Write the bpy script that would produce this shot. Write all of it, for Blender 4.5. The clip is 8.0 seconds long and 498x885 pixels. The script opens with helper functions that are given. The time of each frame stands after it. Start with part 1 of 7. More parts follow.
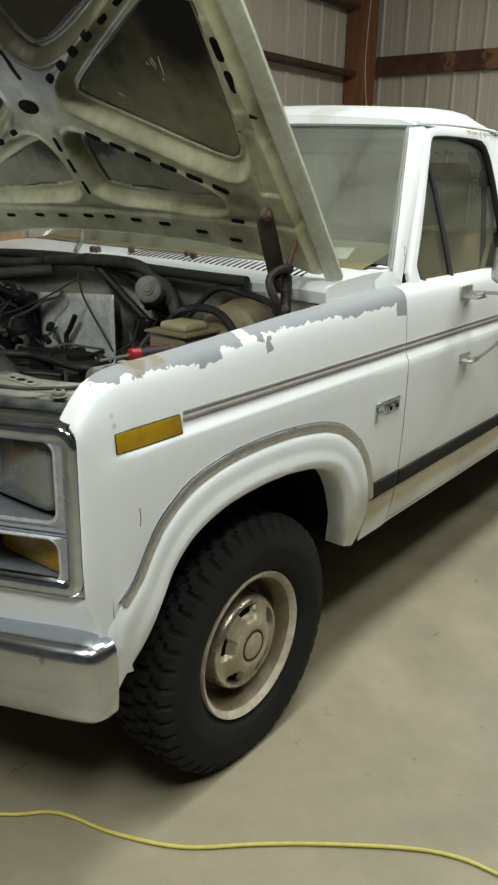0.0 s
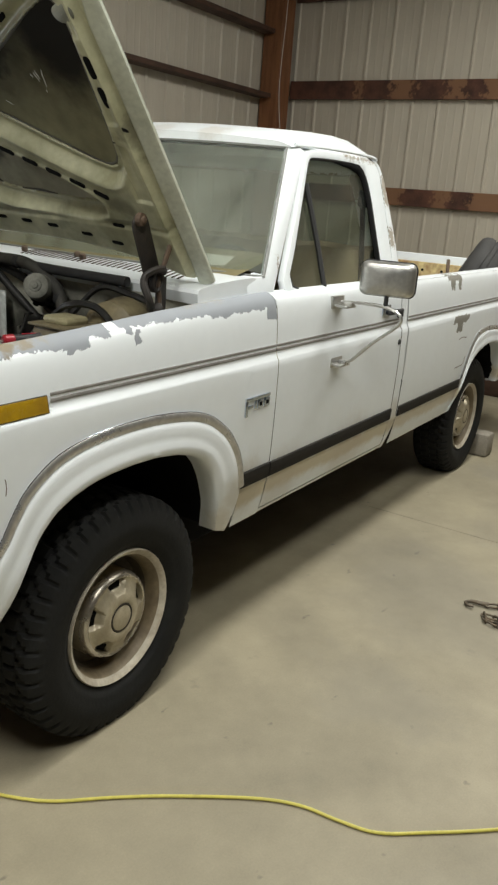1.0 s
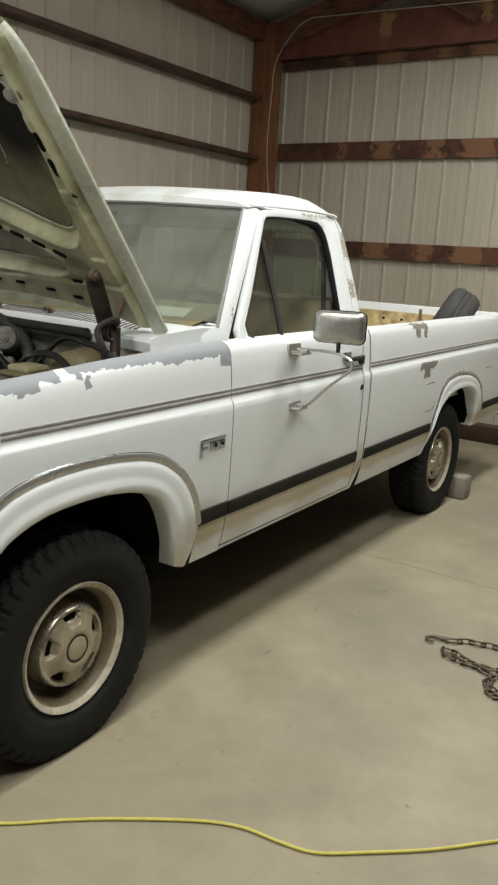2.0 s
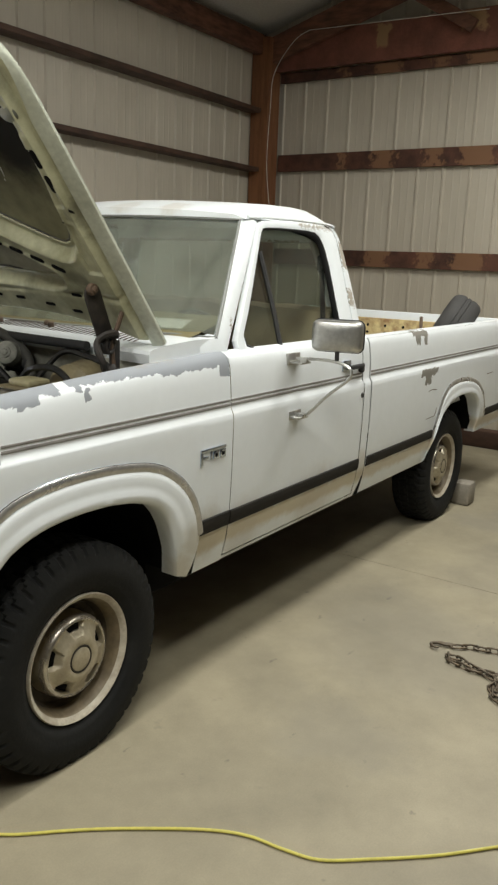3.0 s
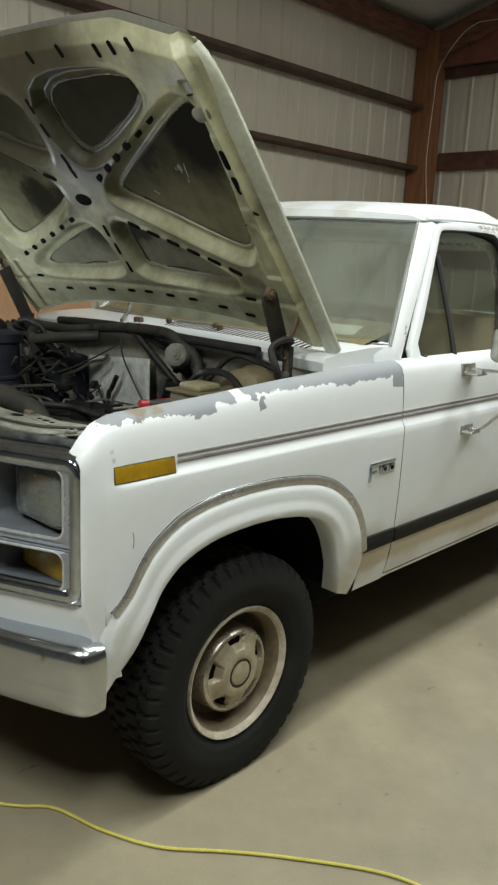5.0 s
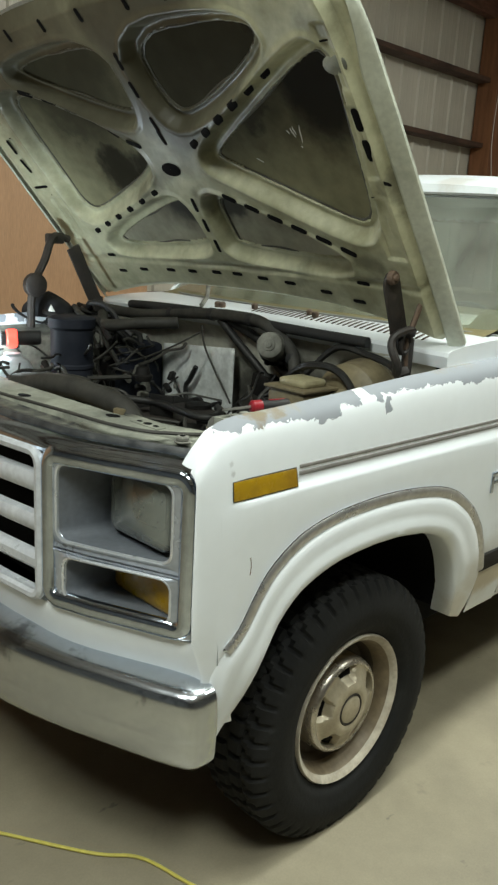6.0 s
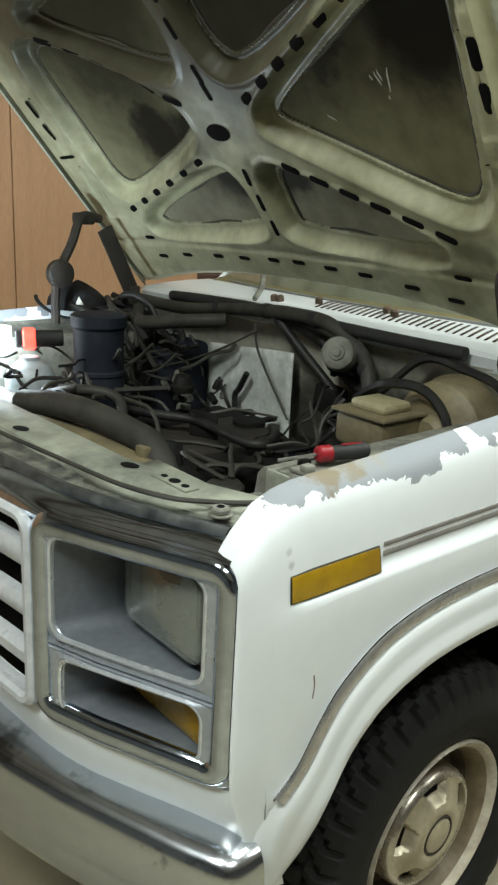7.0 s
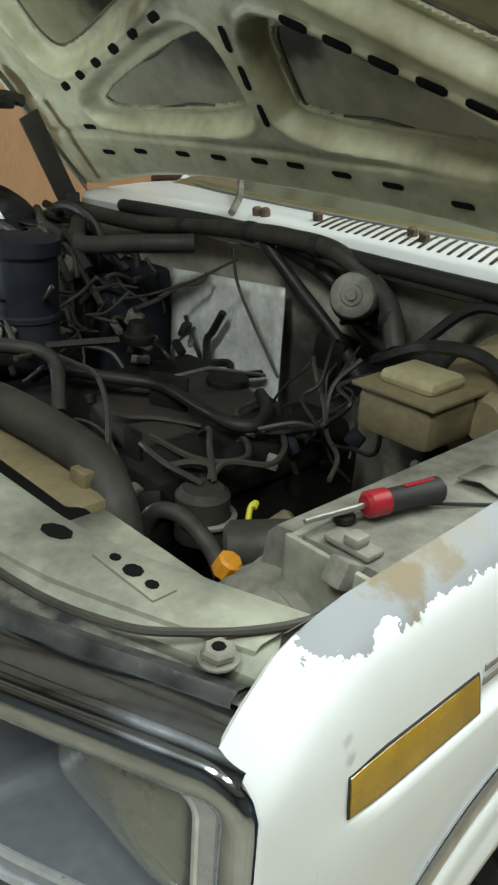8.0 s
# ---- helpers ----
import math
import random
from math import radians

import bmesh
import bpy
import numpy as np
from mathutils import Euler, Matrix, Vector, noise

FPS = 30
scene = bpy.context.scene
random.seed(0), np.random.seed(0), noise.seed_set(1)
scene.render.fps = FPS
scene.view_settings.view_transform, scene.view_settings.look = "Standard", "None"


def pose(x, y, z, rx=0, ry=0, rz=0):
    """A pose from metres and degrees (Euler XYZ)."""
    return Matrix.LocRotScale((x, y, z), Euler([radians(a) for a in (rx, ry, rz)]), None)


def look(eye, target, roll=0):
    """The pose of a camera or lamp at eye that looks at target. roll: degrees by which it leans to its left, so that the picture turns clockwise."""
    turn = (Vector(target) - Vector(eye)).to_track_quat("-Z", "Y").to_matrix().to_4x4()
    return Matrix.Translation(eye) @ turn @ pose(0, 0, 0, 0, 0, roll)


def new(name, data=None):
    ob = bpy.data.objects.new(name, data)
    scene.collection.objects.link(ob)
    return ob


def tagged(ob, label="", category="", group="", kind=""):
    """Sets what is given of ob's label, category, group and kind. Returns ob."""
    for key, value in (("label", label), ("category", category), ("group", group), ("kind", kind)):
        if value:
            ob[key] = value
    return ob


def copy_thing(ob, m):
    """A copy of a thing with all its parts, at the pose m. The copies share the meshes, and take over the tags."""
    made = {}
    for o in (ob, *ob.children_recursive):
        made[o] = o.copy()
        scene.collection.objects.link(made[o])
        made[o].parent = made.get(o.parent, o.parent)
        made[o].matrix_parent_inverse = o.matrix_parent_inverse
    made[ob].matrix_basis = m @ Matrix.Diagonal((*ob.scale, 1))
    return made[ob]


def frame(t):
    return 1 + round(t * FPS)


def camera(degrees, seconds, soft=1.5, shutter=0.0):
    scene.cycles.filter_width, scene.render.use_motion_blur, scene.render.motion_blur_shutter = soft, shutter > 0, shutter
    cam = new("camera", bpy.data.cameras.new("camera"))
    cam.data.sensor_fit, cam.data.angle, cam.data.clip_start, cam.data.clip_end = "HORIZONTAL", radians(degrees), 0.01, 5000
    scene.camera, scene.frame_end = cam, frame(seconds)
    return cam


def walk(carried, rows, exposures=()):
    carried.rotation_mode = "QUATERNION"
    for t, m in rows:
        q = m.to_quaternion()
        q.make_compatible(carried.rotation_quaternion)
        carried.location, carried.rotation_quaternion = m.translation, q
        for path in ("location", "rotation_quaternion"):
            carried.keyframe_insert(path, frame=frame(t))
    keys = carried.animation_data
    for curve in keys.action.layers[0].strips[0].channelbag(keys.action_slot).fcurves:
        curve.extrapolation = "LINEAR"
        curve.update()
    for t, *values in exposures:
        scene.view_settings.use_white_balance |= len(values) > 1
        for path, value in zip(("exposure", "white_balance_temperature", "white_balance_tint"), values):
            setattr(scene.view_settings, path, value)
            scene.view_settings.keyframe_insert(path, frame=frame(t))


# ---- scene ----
cam = camera(35.0, 8.0, soft=2.4)
PATH = [
    (0, (-1.546, -1.12, 1.598), (-0.04, 0.033, 0.964), 1.3),
    (0.3, (-1.585, -1.136, 1.589), (-0.004, -0.08, 0.968), 2.3),
    (0.5, (-1.617, -1.18, 1.595), (-0.019, -0.147, 0.979), 2.8),
    (1, (-1.622, -1.378, 1.593), (0.002, -0.372, 1.001), 4.3),
    (1.5, (-1.64, -1.563, 1.6), (-0.008, -0.529, 1.084), 4.4),
    (3, (-1.648, -1.671, 1.608), (-0.021, -0.595, 1.166), 2.2),
    (3.5, (-1.647, -1.672, 1.608), (-0.02, -0.595, 1.172), 2.4),
    (4, (-1.649, -1.639, 1.619), (-0.028, -0.551, 1.183), 3.1),
    (4.5, (-1.641, -1.603, 1.624), (-0.079, -0.436, 1.178), 2.9),
    (5, (-1.638, -1.492, 1.618), (-0.218, -0.16, 1.16), 2.8),
    (5.2, (-1.647, -1.41, 1.608), (-0.243, -0.062, 1.146), 2.9),
    (6.3, (-1.489, -0.99, 1.592), (-0.131, 0.386, 1.075), 3.3),
    (6.5, (-1.393, -0.91, 1.608), (-0.045, 0.471, 1.084), 3.3),
    (7, (-1.238, -0.72, 1.611), (0.015, 0.731, 1.04), 3.0),
    (7.2, (-1.163, -0.611, 1.598), (0.084, 0.824, 0.974), 3.2),
    (7.5, (-1.08, -0.431, 1.622), (0.205, 0.919, 0.898), 4.1),
    (8, (-0.903, -0.244, 1.599), (0.38, 1.059, 0.79), 3.6),
]
walk(cam, [(t, look(eye, target, roll)) for t, eye, target, roll in PATH], [(0, -0.28, 6400, 9), (1, -0.28, 6550, 13), (3.5, -0.28, 6600, 13), (5, -0.28, 6400, 9), (6.5, -0.05, 6300, 5), (8, -0.1, 6300, 5)])

# ---- light: closed barn lit by five unseen ceiling fixtures and one work lamp ----
world = bpy.data.worlds.new("world")
scene.world = world
world.use_nodes = True
world.node_tree.nodes["Background"].inputs[0].default_value = (0.9, 0.85, 0.75, 1)
world.node_tree.nodes["Background"].inputs[1].default_value = 0.0


def area_lamp(name, eye, target, sx, sy, watts, colour):
    data = bpy.data.lights.new(name, "AREA")
    data.shape, data.size, data.size_y, data.energy, data.color = "RECTANGLE", sx, sy, watts, colour
    ob = new(name, data)
    ob.matrix_world = look(eye, target)
    return ob


WARM = (0.98, 1.0, 0.93)
# First entry is added to light the hood underside and front end.
LAMPS = [(-2.8, -0.4, 4.1, 135), (0.7, -0.4, 4.1, 76), (3.9, -0.4, 4.1, 105), (-1.4, -1.7, 4.1, 62), (2.4, -1.7, 4.1, 54)]
for x, y, z, watts in LAMPS:
    area_lamp("tube_light", (x, y, z - 0.07), (x, y, 0), 1.3, 0.5, watts, WARM)

# ---- helpers for shapes ----
YC = 0.974  # the truck's middle line
WALL_X, WALL_Y = 6.42, 3.62


def link(name, bm, material, parent=None, label="", smooth=True):
    mesh = bpy.data.meshes.new(name)
    bm.normal_update()
    bm.to_mesh(mesh)
    bm.free()
    if material:
        mesh.materials.append(material)
    if smooth:
        mesh.polygons.foreach_set("use_smooth", [True] * len(mesh.polygons))
        mesh.set_sharp_from_angle(angle=radians(38))
    ob = new(name, mesh)
    if parent is not None:
        ob.parent = parent
        ob.matrix_parent_inverse = parent.matrix_world.inverted() if parent.type == "EMPTY" else Matrix.Identity(4)
    if label:
        tagged(ob, label)
    return ob


def part(name, bm, material, parent, label="", smooth=True):
    return link(name, bm, material, parent, label, smooth)


def thing(name, label, category, group="", at=(0, 0, 0)):
    ob = new(name)
    ob.location = at
    ob.empty_display_size = 0.1
    bpy.context.view_layer.update()
    return tagged(ob, label, category, group)


def structure(name, bm, material, label, smooth=False):
    return tagged(link(name, bm, material, None, "", smooth), label, name.split("_")[0], kind="structure")


def slab(bm, lo, hi, bevel=0.0, turn=None):
    """A box between two corners, with its edges bevelled."""
    made = bmesh.ops.create_cube(bm, size=1)["verts"]
    lo, hi = Vector(lo), Vector(hi)
    bmesh.ops.scale(bm, vec=hi - lo, verts=made)
    if bevel:
        edges = list({e for v in made for e in v.link_edges})
        made = list({v for f in bmesh.ops.bevel(bm, geom=edges, offset=bevel, segments=2, profile=0.5, affect="EDGES")["faces"] for v in f.verts} | {v for v in made if v.is_valid})
    if turn is not None:
        bmesh.ops.transform(bm, matrix=turn, verts=made)
    bmesh.ops.translate(bm, vec=(lo + hi) / 2, verts=made)
    return bm


def box(lo, hi, bevel=0.0, turn=None):
    return slab(bmesh.new(), lo, hi, bevel, turn)


def sheet(bm, rows, closed=False, flip=False):
    """Faces between rows of points."""
    made = [[bm.verts.new(p) for p in row] for row in rows]
    for a, b in zip(made, made[1:]):
        n = len(a)
        for i in range(n if closed else n - 1):
            j = (i + 1) % n
            quad = [a[i], a[j], b[j], b[i]]
            if flip:
                quad.reverse()
            try:
                bm.faces.new(quad)
            except ValueError:
                pass
    return made


def spline(points, steps=8):
    """A smooth line through points (Catmull-Rom)."""
    p = [Vector(q) for q in points]
    p = [2 * p[0] - p[1]] + p + [2 * p[-1] - p[-2]]
    out = []
    for a, b, c, d in zip(p, p[1:], p[2:], p[3:]):
        for k in range(steps):
            t = k / steps
            out.append(0.5 * (2 * b + (c - a) * t + (2 * a - 5 * b + 4 * c - d) * t * t + (3 * b - a - 3 * c + d) * t ** 3))
    out.append(p[-2])
    return out


def tube(bm, points, radius, sides=8, flat=1.0, taper=None, ribbed=0.0, up=None):
    """A round (or flattened) bar along a line of points, closed at its ends."""
    pts = [Vector(p) for p in points]
    rings, ref = [], Vector(up) if up else Vector((0.13, 0.31, 0.94))
    for i, p in enumerate(pts):
        d = (pts[min(i + 1, len(pts) - 1)] - pts[max(i - 1, 0)]).normalized()
        a = ref - ref.dot(d) * d
        if a.length < 1e-3:
            a = Vector((1, 0.2, 0.1)) - Vector((1, 0.2, 0.1)).dot(d) * d
        a.normalize()
        if up is None:
            ref = a
        b = d.cross(a)
        r = radius * (taper(i / (len(pts) - 1)) if taper else 1.0)
        if ribbed and i % 2:
            r *= 1 - ribbed
        rings.append([p + r * (math.cos(2 * math.pi * k / sides) * a * flat + math.sin(2 * math.pi * k / sides) * b) for k in range(sides)])
    made = sheet(bm, rings, closed=True)
    try:
        bm.faces.new(list(reversed(made[0])))
        bm.faces.new(made[-1])
    except ValueError:
        pass
    return bm


def hose(points, radius, sides=8, steps=8, **more):
    return tube(bmesh.new(), spline(points, steps), radius, sides, **more)


def revolve(bm, profile, centre, axis="y", sides=48):
    """A turned shape: profile rows are (distance along the axis, radius)."""
    rings = []
    for along, r in profile:
        ring = []
        for k in range(sides):
            c, s = r * math.cos(2 * math.pi * k / sides), r * math.sin(2 * math.pi * k / sides)
            v = {"y": (c, along, s), "x": (along, c, s), "z": (c, s, along)}[axis]
            ring.append(Vector(centre) + Vector(v))
        rings.append(ring)
    sheet(bm, rings, closed=True, flip=axis == "y")
    return bm


def cylinder(a, b, radius, sides=20, bevel=0.004):
    """A bar from a to b with softened rims."""
    a, b = Vector(a), Vector(b)
    d = (b - a).normalized()
    u = d.orthogonal().normalized()
    v = d.cross(u)
    bm = bmesh.new()
    rings = []
    for p, r in ((a, radius - bevel), (a + d * bevel, radius), (b - d * bevel, radius), (b, radius - bevel)):
        rings.append([p + r * (math.cos(2 * math.pi * k / sides) * u + math.sin(2 * math.pi * k / sides) * v) for k in range(sides)])
    made = sheet(bm, rings, closed=True)
    bm.faces.new(list(reversed(made[0])))
    bm.faces.new(made[-1])
    return bm


def curve_at(points, x):
    """The height at x of a line of (x, z) points."""
    xs, zs = zip(*points)
    return float(np.interp(x, xs, zs))


def resample(points, n):
    """n points at even steps along a line of points."""
    p = [Vector(q) for q in points]
    far = [0.0]
    for a, b in zip(p, p[1:]):
        far.append(far[-1] + (b - a).length)
    out = []
    for k in range(n):
        s = far[-1] * k / (n - 1)
        i = max(0, min(len(p) - 2, int(np.searchsorted(far, s, side="right")) - 1))
        span = far[i + 1] - far[i]
        out.append(p[i].lerp(p[i + 1], (s - far[i]) / span if span else 0))
    return out


def solid(ob, depth, offset=-1.0):
    m = ob.modifiers.new("thickness", "SOLIDIFY")
    m.thickness, m.offset = depth, offset
    return ob

# ---- materials ----
def node(tree, kind, **values):
    n = tree.nodes.new(kind)
    for key, value in values.items():
        if key.startswith("in_"):
            n.inputs[int(key[3:])].default_value = value
        else:
            setattr(n, key, value)
    return n


def surface(name, base, rough=0.5, metal=0.0, second=None, scale=6.0, amount=0.5, fine=60.0, bump=0.0, bump_scale=120.0, rough_var=0.12, coat=0.0, spec=0.5, stretch=(1, 1, 1), random_tone=0.0, grain_amount=0.1):
    """A material with a base colour, a second tone in patches, fine grain, uneven gloss and relief."""
    m = bpy.data.materials.new(name)
    m.use_nodes = True
    t = m.node_tree
    out = t.nodes["Principled BSDF"]
    out.inputs["Metallic"].default_value = metal
    out.inputs["Coat Weight"].default_value = coat
    out.inputs["Specular IOR Level"].default_value = spec
    coord = node(t, "ShaderNodeTexCoord")
    mapping = node(t, "ShaderNodeMapping")
    mapping.inputs["Scale"].default_value = stretch
    t.links.new(coord.outputs["Object"], mapping.inputs[0])
    big = node(t, "ShaderNodeTexNoise")
    big.inputs["Scale"].default_value, big.inputs["Detail"].default_value, big.inputs["Roughness"].default_value = scale, 6, 0.62
    small = node(t, "ShaderNodeTexNoise")
    small.inputs["Scale"].default_value, small.inputs["Detail"].default_value = fine, 4
    for n in (big, small):
        t.links.new(mapping.outputs[0], n.inputs["Vector"])
    ramp = node(t, "ShaderNodeMapRange")
    ramp.inputs[1].default_value, ramp.inputs[2].default_value, ramp.inputs[4].default_value = 0.38, 0.68, amount
    t.links.new(big.outputs["Fac"], ramp.inputs[0])
    mix = node(t, "ShaderNodeMix", data_type="RGBA")
    second = second or tuple(c * 0.72 for c in base)
    mix.inputs["A"].default_value, mix.inputs["B"].default_value = (*base, 1), (*second, 1)
    t.links.new(ramp.outputs[0], mix.inputs["Factor"])
    grain = node(t, "ShaderNodeMapRange")
    grain.inputs[1].default_value, grain.inputs[2].default_value, grain.inputs[3].default_value, grain.inputs[4].default_value = 0.3, 0.7, 1 - grain_amount, 1 + grain_amount
    t.links.new(small.outputs["Fac"], grain.inputs[0])
    tone = node(t, "ShaderNodeVectorMath", operation="SCALE")
    t.links.new(mix.outputs["Result"], tone.inputs[0])
    t.links.new(grain.outputs[0], tone.inputs["Scale"])
    last = tone.outputs[0]
    if random_tone:
        info = node(t, "ShaderNodeObjectInfo")
        span = node(t, "ShaderNodeMapRange")
        span.inputs[3].default_value, span.inputs[4].default_value = 1 - random_tone, 1 + random_tone
        t.links.new(info.outputs["Random"], span.inputs[0])
        vary = node(t, "ShaderNodeVectorMath", operation="SCALE")
        t.links.new(last, vary.inputs[0])
        t.links.new(span.outputs[0], vary.inputs["Scale"])
        last = vary.outputs[0]
    t.links.new(last, out.inputs["Base Color"])
    gloss = node(t, "ShaderNodeMapRange")
    gloss.inputs[1].default_value, gloss.inputs[2].default_value = 0.3, 0.7
    gloss.inputs[3].default_value, gloss.inputs[4].default_value = max(0.02, rough - rough_var), min(1.0, rough + rough_var)
    t.links.new(big.outputs["Fac"], gloss.inputs[0])
    t.links.new(gloss.outputs[0], out.inputs["Roughness"])
    if bump:
        relief = node(t, "ShaderNodeTexNoise")
        relief.inputs["Scale"].default_value, relief.inputs["Detail"].default_value = bump_scale, 5
        t.links.new(mapping.outputs[0], relief.inputs["Vector"])
        b = node(t, "ShaderNodeBump")
        b.inputs["Strength"].default_value, b.inputs["Distance"].default_value = bump, 0.004
        t.links.new(relief.outputs["Fac"], b.inputs["Height"])
        t.links.new(b.outputs[0], out.inputs["Normal"])
    m["mix"] = mix.name
    m["last"] = tone.name
    return m


def glow(name, colour, strength):
    m = bpy.data.materials.new(name)
    m.use_nodes = True
    b = m.node_tree.nodes["Principled BSDF"]
    b.inputs["Base Color"].default_value = (*colour, 1)
    b.inputs["Emission Color"].default_value = (*colour, 1)
    b.inputs["Emission Strength"].default_value = strength
    return m


def glassy(name, tint, rough, dust, gloss=0.4, film_tone=(0.4, 0.46, 0.4)):
    """Thin glass with a film of dust."""
    m = bpy.data.materials.new(name)
    m.use_nodes = True
    t = m.node_tree
    out = t.nodes["Material Output"]
    film = t.nodes["Principled BSDF"]
    film.inputs["Base Color"].default_value = (*film_tone, 1)
    film.inputs["Roughness"].default_value = 0.7
    clear = node(t, "ShaderNodeBsdfTransparent")
    clear.inputs[0].default_value = (*tint, 1)
    shine = node(t, "ShaderNodeBsdfGlossy")
    shine.inputs["Roughness"].default_value = rough
    fres = node(t, "ShaderNodeFresnel")
    fres.inputs[0].default_value = 1.5
    less = node(t, "ShaderNodeMath", operation="MULTIPLY")
    less.inputs[1].default_value = gloss
    t.links.new(fres.outputs[0], less.inputs[0])
    a = node(t, "ShaderNodeMixShader")
    t.links.new(less.outputs[0], a.inputs[0])
    t.links.new(clear.outputs[0], a.inputs[1])
    t.links.new(shine.outputs[0], a.inputs[2])
    noise_tex = node(t, "ShaderNodeTexNoise")
    noise_tex.inputs["Scale"].default_value, noise_tex.inputs["Detail"].default_value = 5, 6
    coord = node(t, "ShaderNodeTexCoord")
    t.links.new(coord.outputs["Object"], noise_tex.inputs["Vector"])
    span = node(t, "ShaderNodeMapRange")
    span.inputs[1].default_value, span.inputs[2].default_value, span.inputs[3].default_value, span.inputs[4].default_value = 0.3, 0.7, dust * 0.6, dust * 1.4
    t.links.new(noise_tex.outputs["Fac"], span.inputs[0])
    b = node(t, "ShaderNodeMixShader")
    t.links.new(span.outputs[0], b.inputs[0])
    t.links.new(a.outputs[0], b.inputs[1])
    t.links.new(film.outputs[0], b.inputs[2])
    t.links.new(b.outputs[0], out.inputs["Surface"])
    return m


def blotches(m, tests, colour, rough=None, jag=0.03, jag_scale=14.0, soft=0.0):
    """Adds patches of another colour to a material: each test is (axis, low, high) in metres on the thing, with torn outlines."""
    t = m.node_tree
    bsdf = t.nodes["Principled BSDF"]
    coord = node(t, "ShaderNodeTexCoord")
    wob = node(t, "ShaderNodeTexNoise")
    wob.inputs["Scale"].default_value, wob.inputs["Detail"].default_value, wob.inputs["Roughness"].default_value = jag_scale, 5, 0.65
    t.links.new(coord.outputs["Object"], wob.inputs["Vector"])
    centred = node(t, "ShaderNodeVectorMath", operation="SUBTRACT")
    centred.inputs[1].default_value = (0.5, 0.5, 0.5)
    t.links.new(wob.outputs["Color"], centred.inputs[0])
    scaled = node(t, "ShaderNodeVectorMath", operation="SCALE")
    scaled.inputs["Scale"].default_value = jag * 4
    t.links.new(centred.outputs[0], scaled.inputs[0])
    moved = node(t, "ShaderNodeVectorMath", operation="ADD")
    t.links.new(coord.outputs["Object"], moved.inputs[0])
    t.links.new(scaled.outputs[0], moved.inputs[1])
    split = node(t, "ShaderNodeSeparateXYZ")
    t.links.new(moved.outputs[0], split.inputs[0])
    total = None
    for test in tests:
        inside = None
        for axis, low, high in test:
            for op, edge in (("GREATER_THAN", low), ("LESS_THAN", high)):
                if soft:
                    n = node(t, "ShaderNodeMapRange", interpolation_type="SMOOTHSTEP")
                    n.inputs["From Min"].default_value, n.inputs["From Max"].default_value = edge - soft, edge + soft
                    n.inputs["To Min"].default_value, n.inputs["To Max"].default_value = (0.0, 1.0) if op == "GREATER_THAN" else (1.0, 0.0)
                    t.links.new(split.outputs["xyz".index(axis)], n.inputs["Value"])
                else:
                    n = node(t, "ShaderNodeMath", operation=op)
                    t.links.new(split.outputs["xyz".index(axis)], n.inputs[0])
                    n.inputs[1].default_value = edge
                if inside is None:
                    inside = n.outputs[0]
                else:
                    both = node(t, "ShaderNodeMath", operation="MULTIPLY")
                    t.links.new(inside, both.inputs[0])
                    t.links.new(n.outputs[0], both.inputs[1])
                    inside = both.outputs[0]
        if total is None:
            total = inside
        else:
            either = node(t, "ShaderNodeMath", operation="MAXIMUM")
            t.links.new(total, either.inputs[0])
            t.links.new(inside, either.inputs[1])
            total = either.outputs[0]
    before = bsdf.inputs["Base Color"].links[0].from_socket
    mix = node(t, "ShaderNodeMix", data_type="RGBA")
    t.links.new(total, mix.inputs["Factor"])
    t.links.new(before, mix.inputs["A"])
    mix.inputs["B"].default_value = (*colour, 1)
    t.links.new(mix.outputs["Result"], bsdf.inputs["Base Color"])
    if rough is not None:
        old = bsdf.inputs["Roughness"].links[0].from_socket
        r = node(t, "ShaderNodeMix", data_type="FLOAT")
        t.links.new(total, r.inputs["Factor"])
        t.links.new(old, r.inputs["A"])
        r.inputs["B"].default_value = rough
        if bsdf.inputs["Coat Weight"].default_value and rough > 0.6:
            bare = node(t, "ShaderNodeMath", operation="SUBTRACT")
            bare.inputs[0].default_value = 1.0
            t.links.new(total, bare.inputs[1])
            coat = node(t, "ShaderNodeMath", operation="MULTIPLY")
            coat.inputs[1].default_value = bsdf.inputs["Coat Weight"].default_value
            t.links.new(bare.outputs[0], coat.inputs[0])
            if not bsdf.inputs["Coat Weight"].links:
                t.links.new(coat.outputs[0], bsdf.inputs["Coat Weight"])
        t.links.new(r.outputs["Result"], bsdf.inputs["Roughness"])
    return m


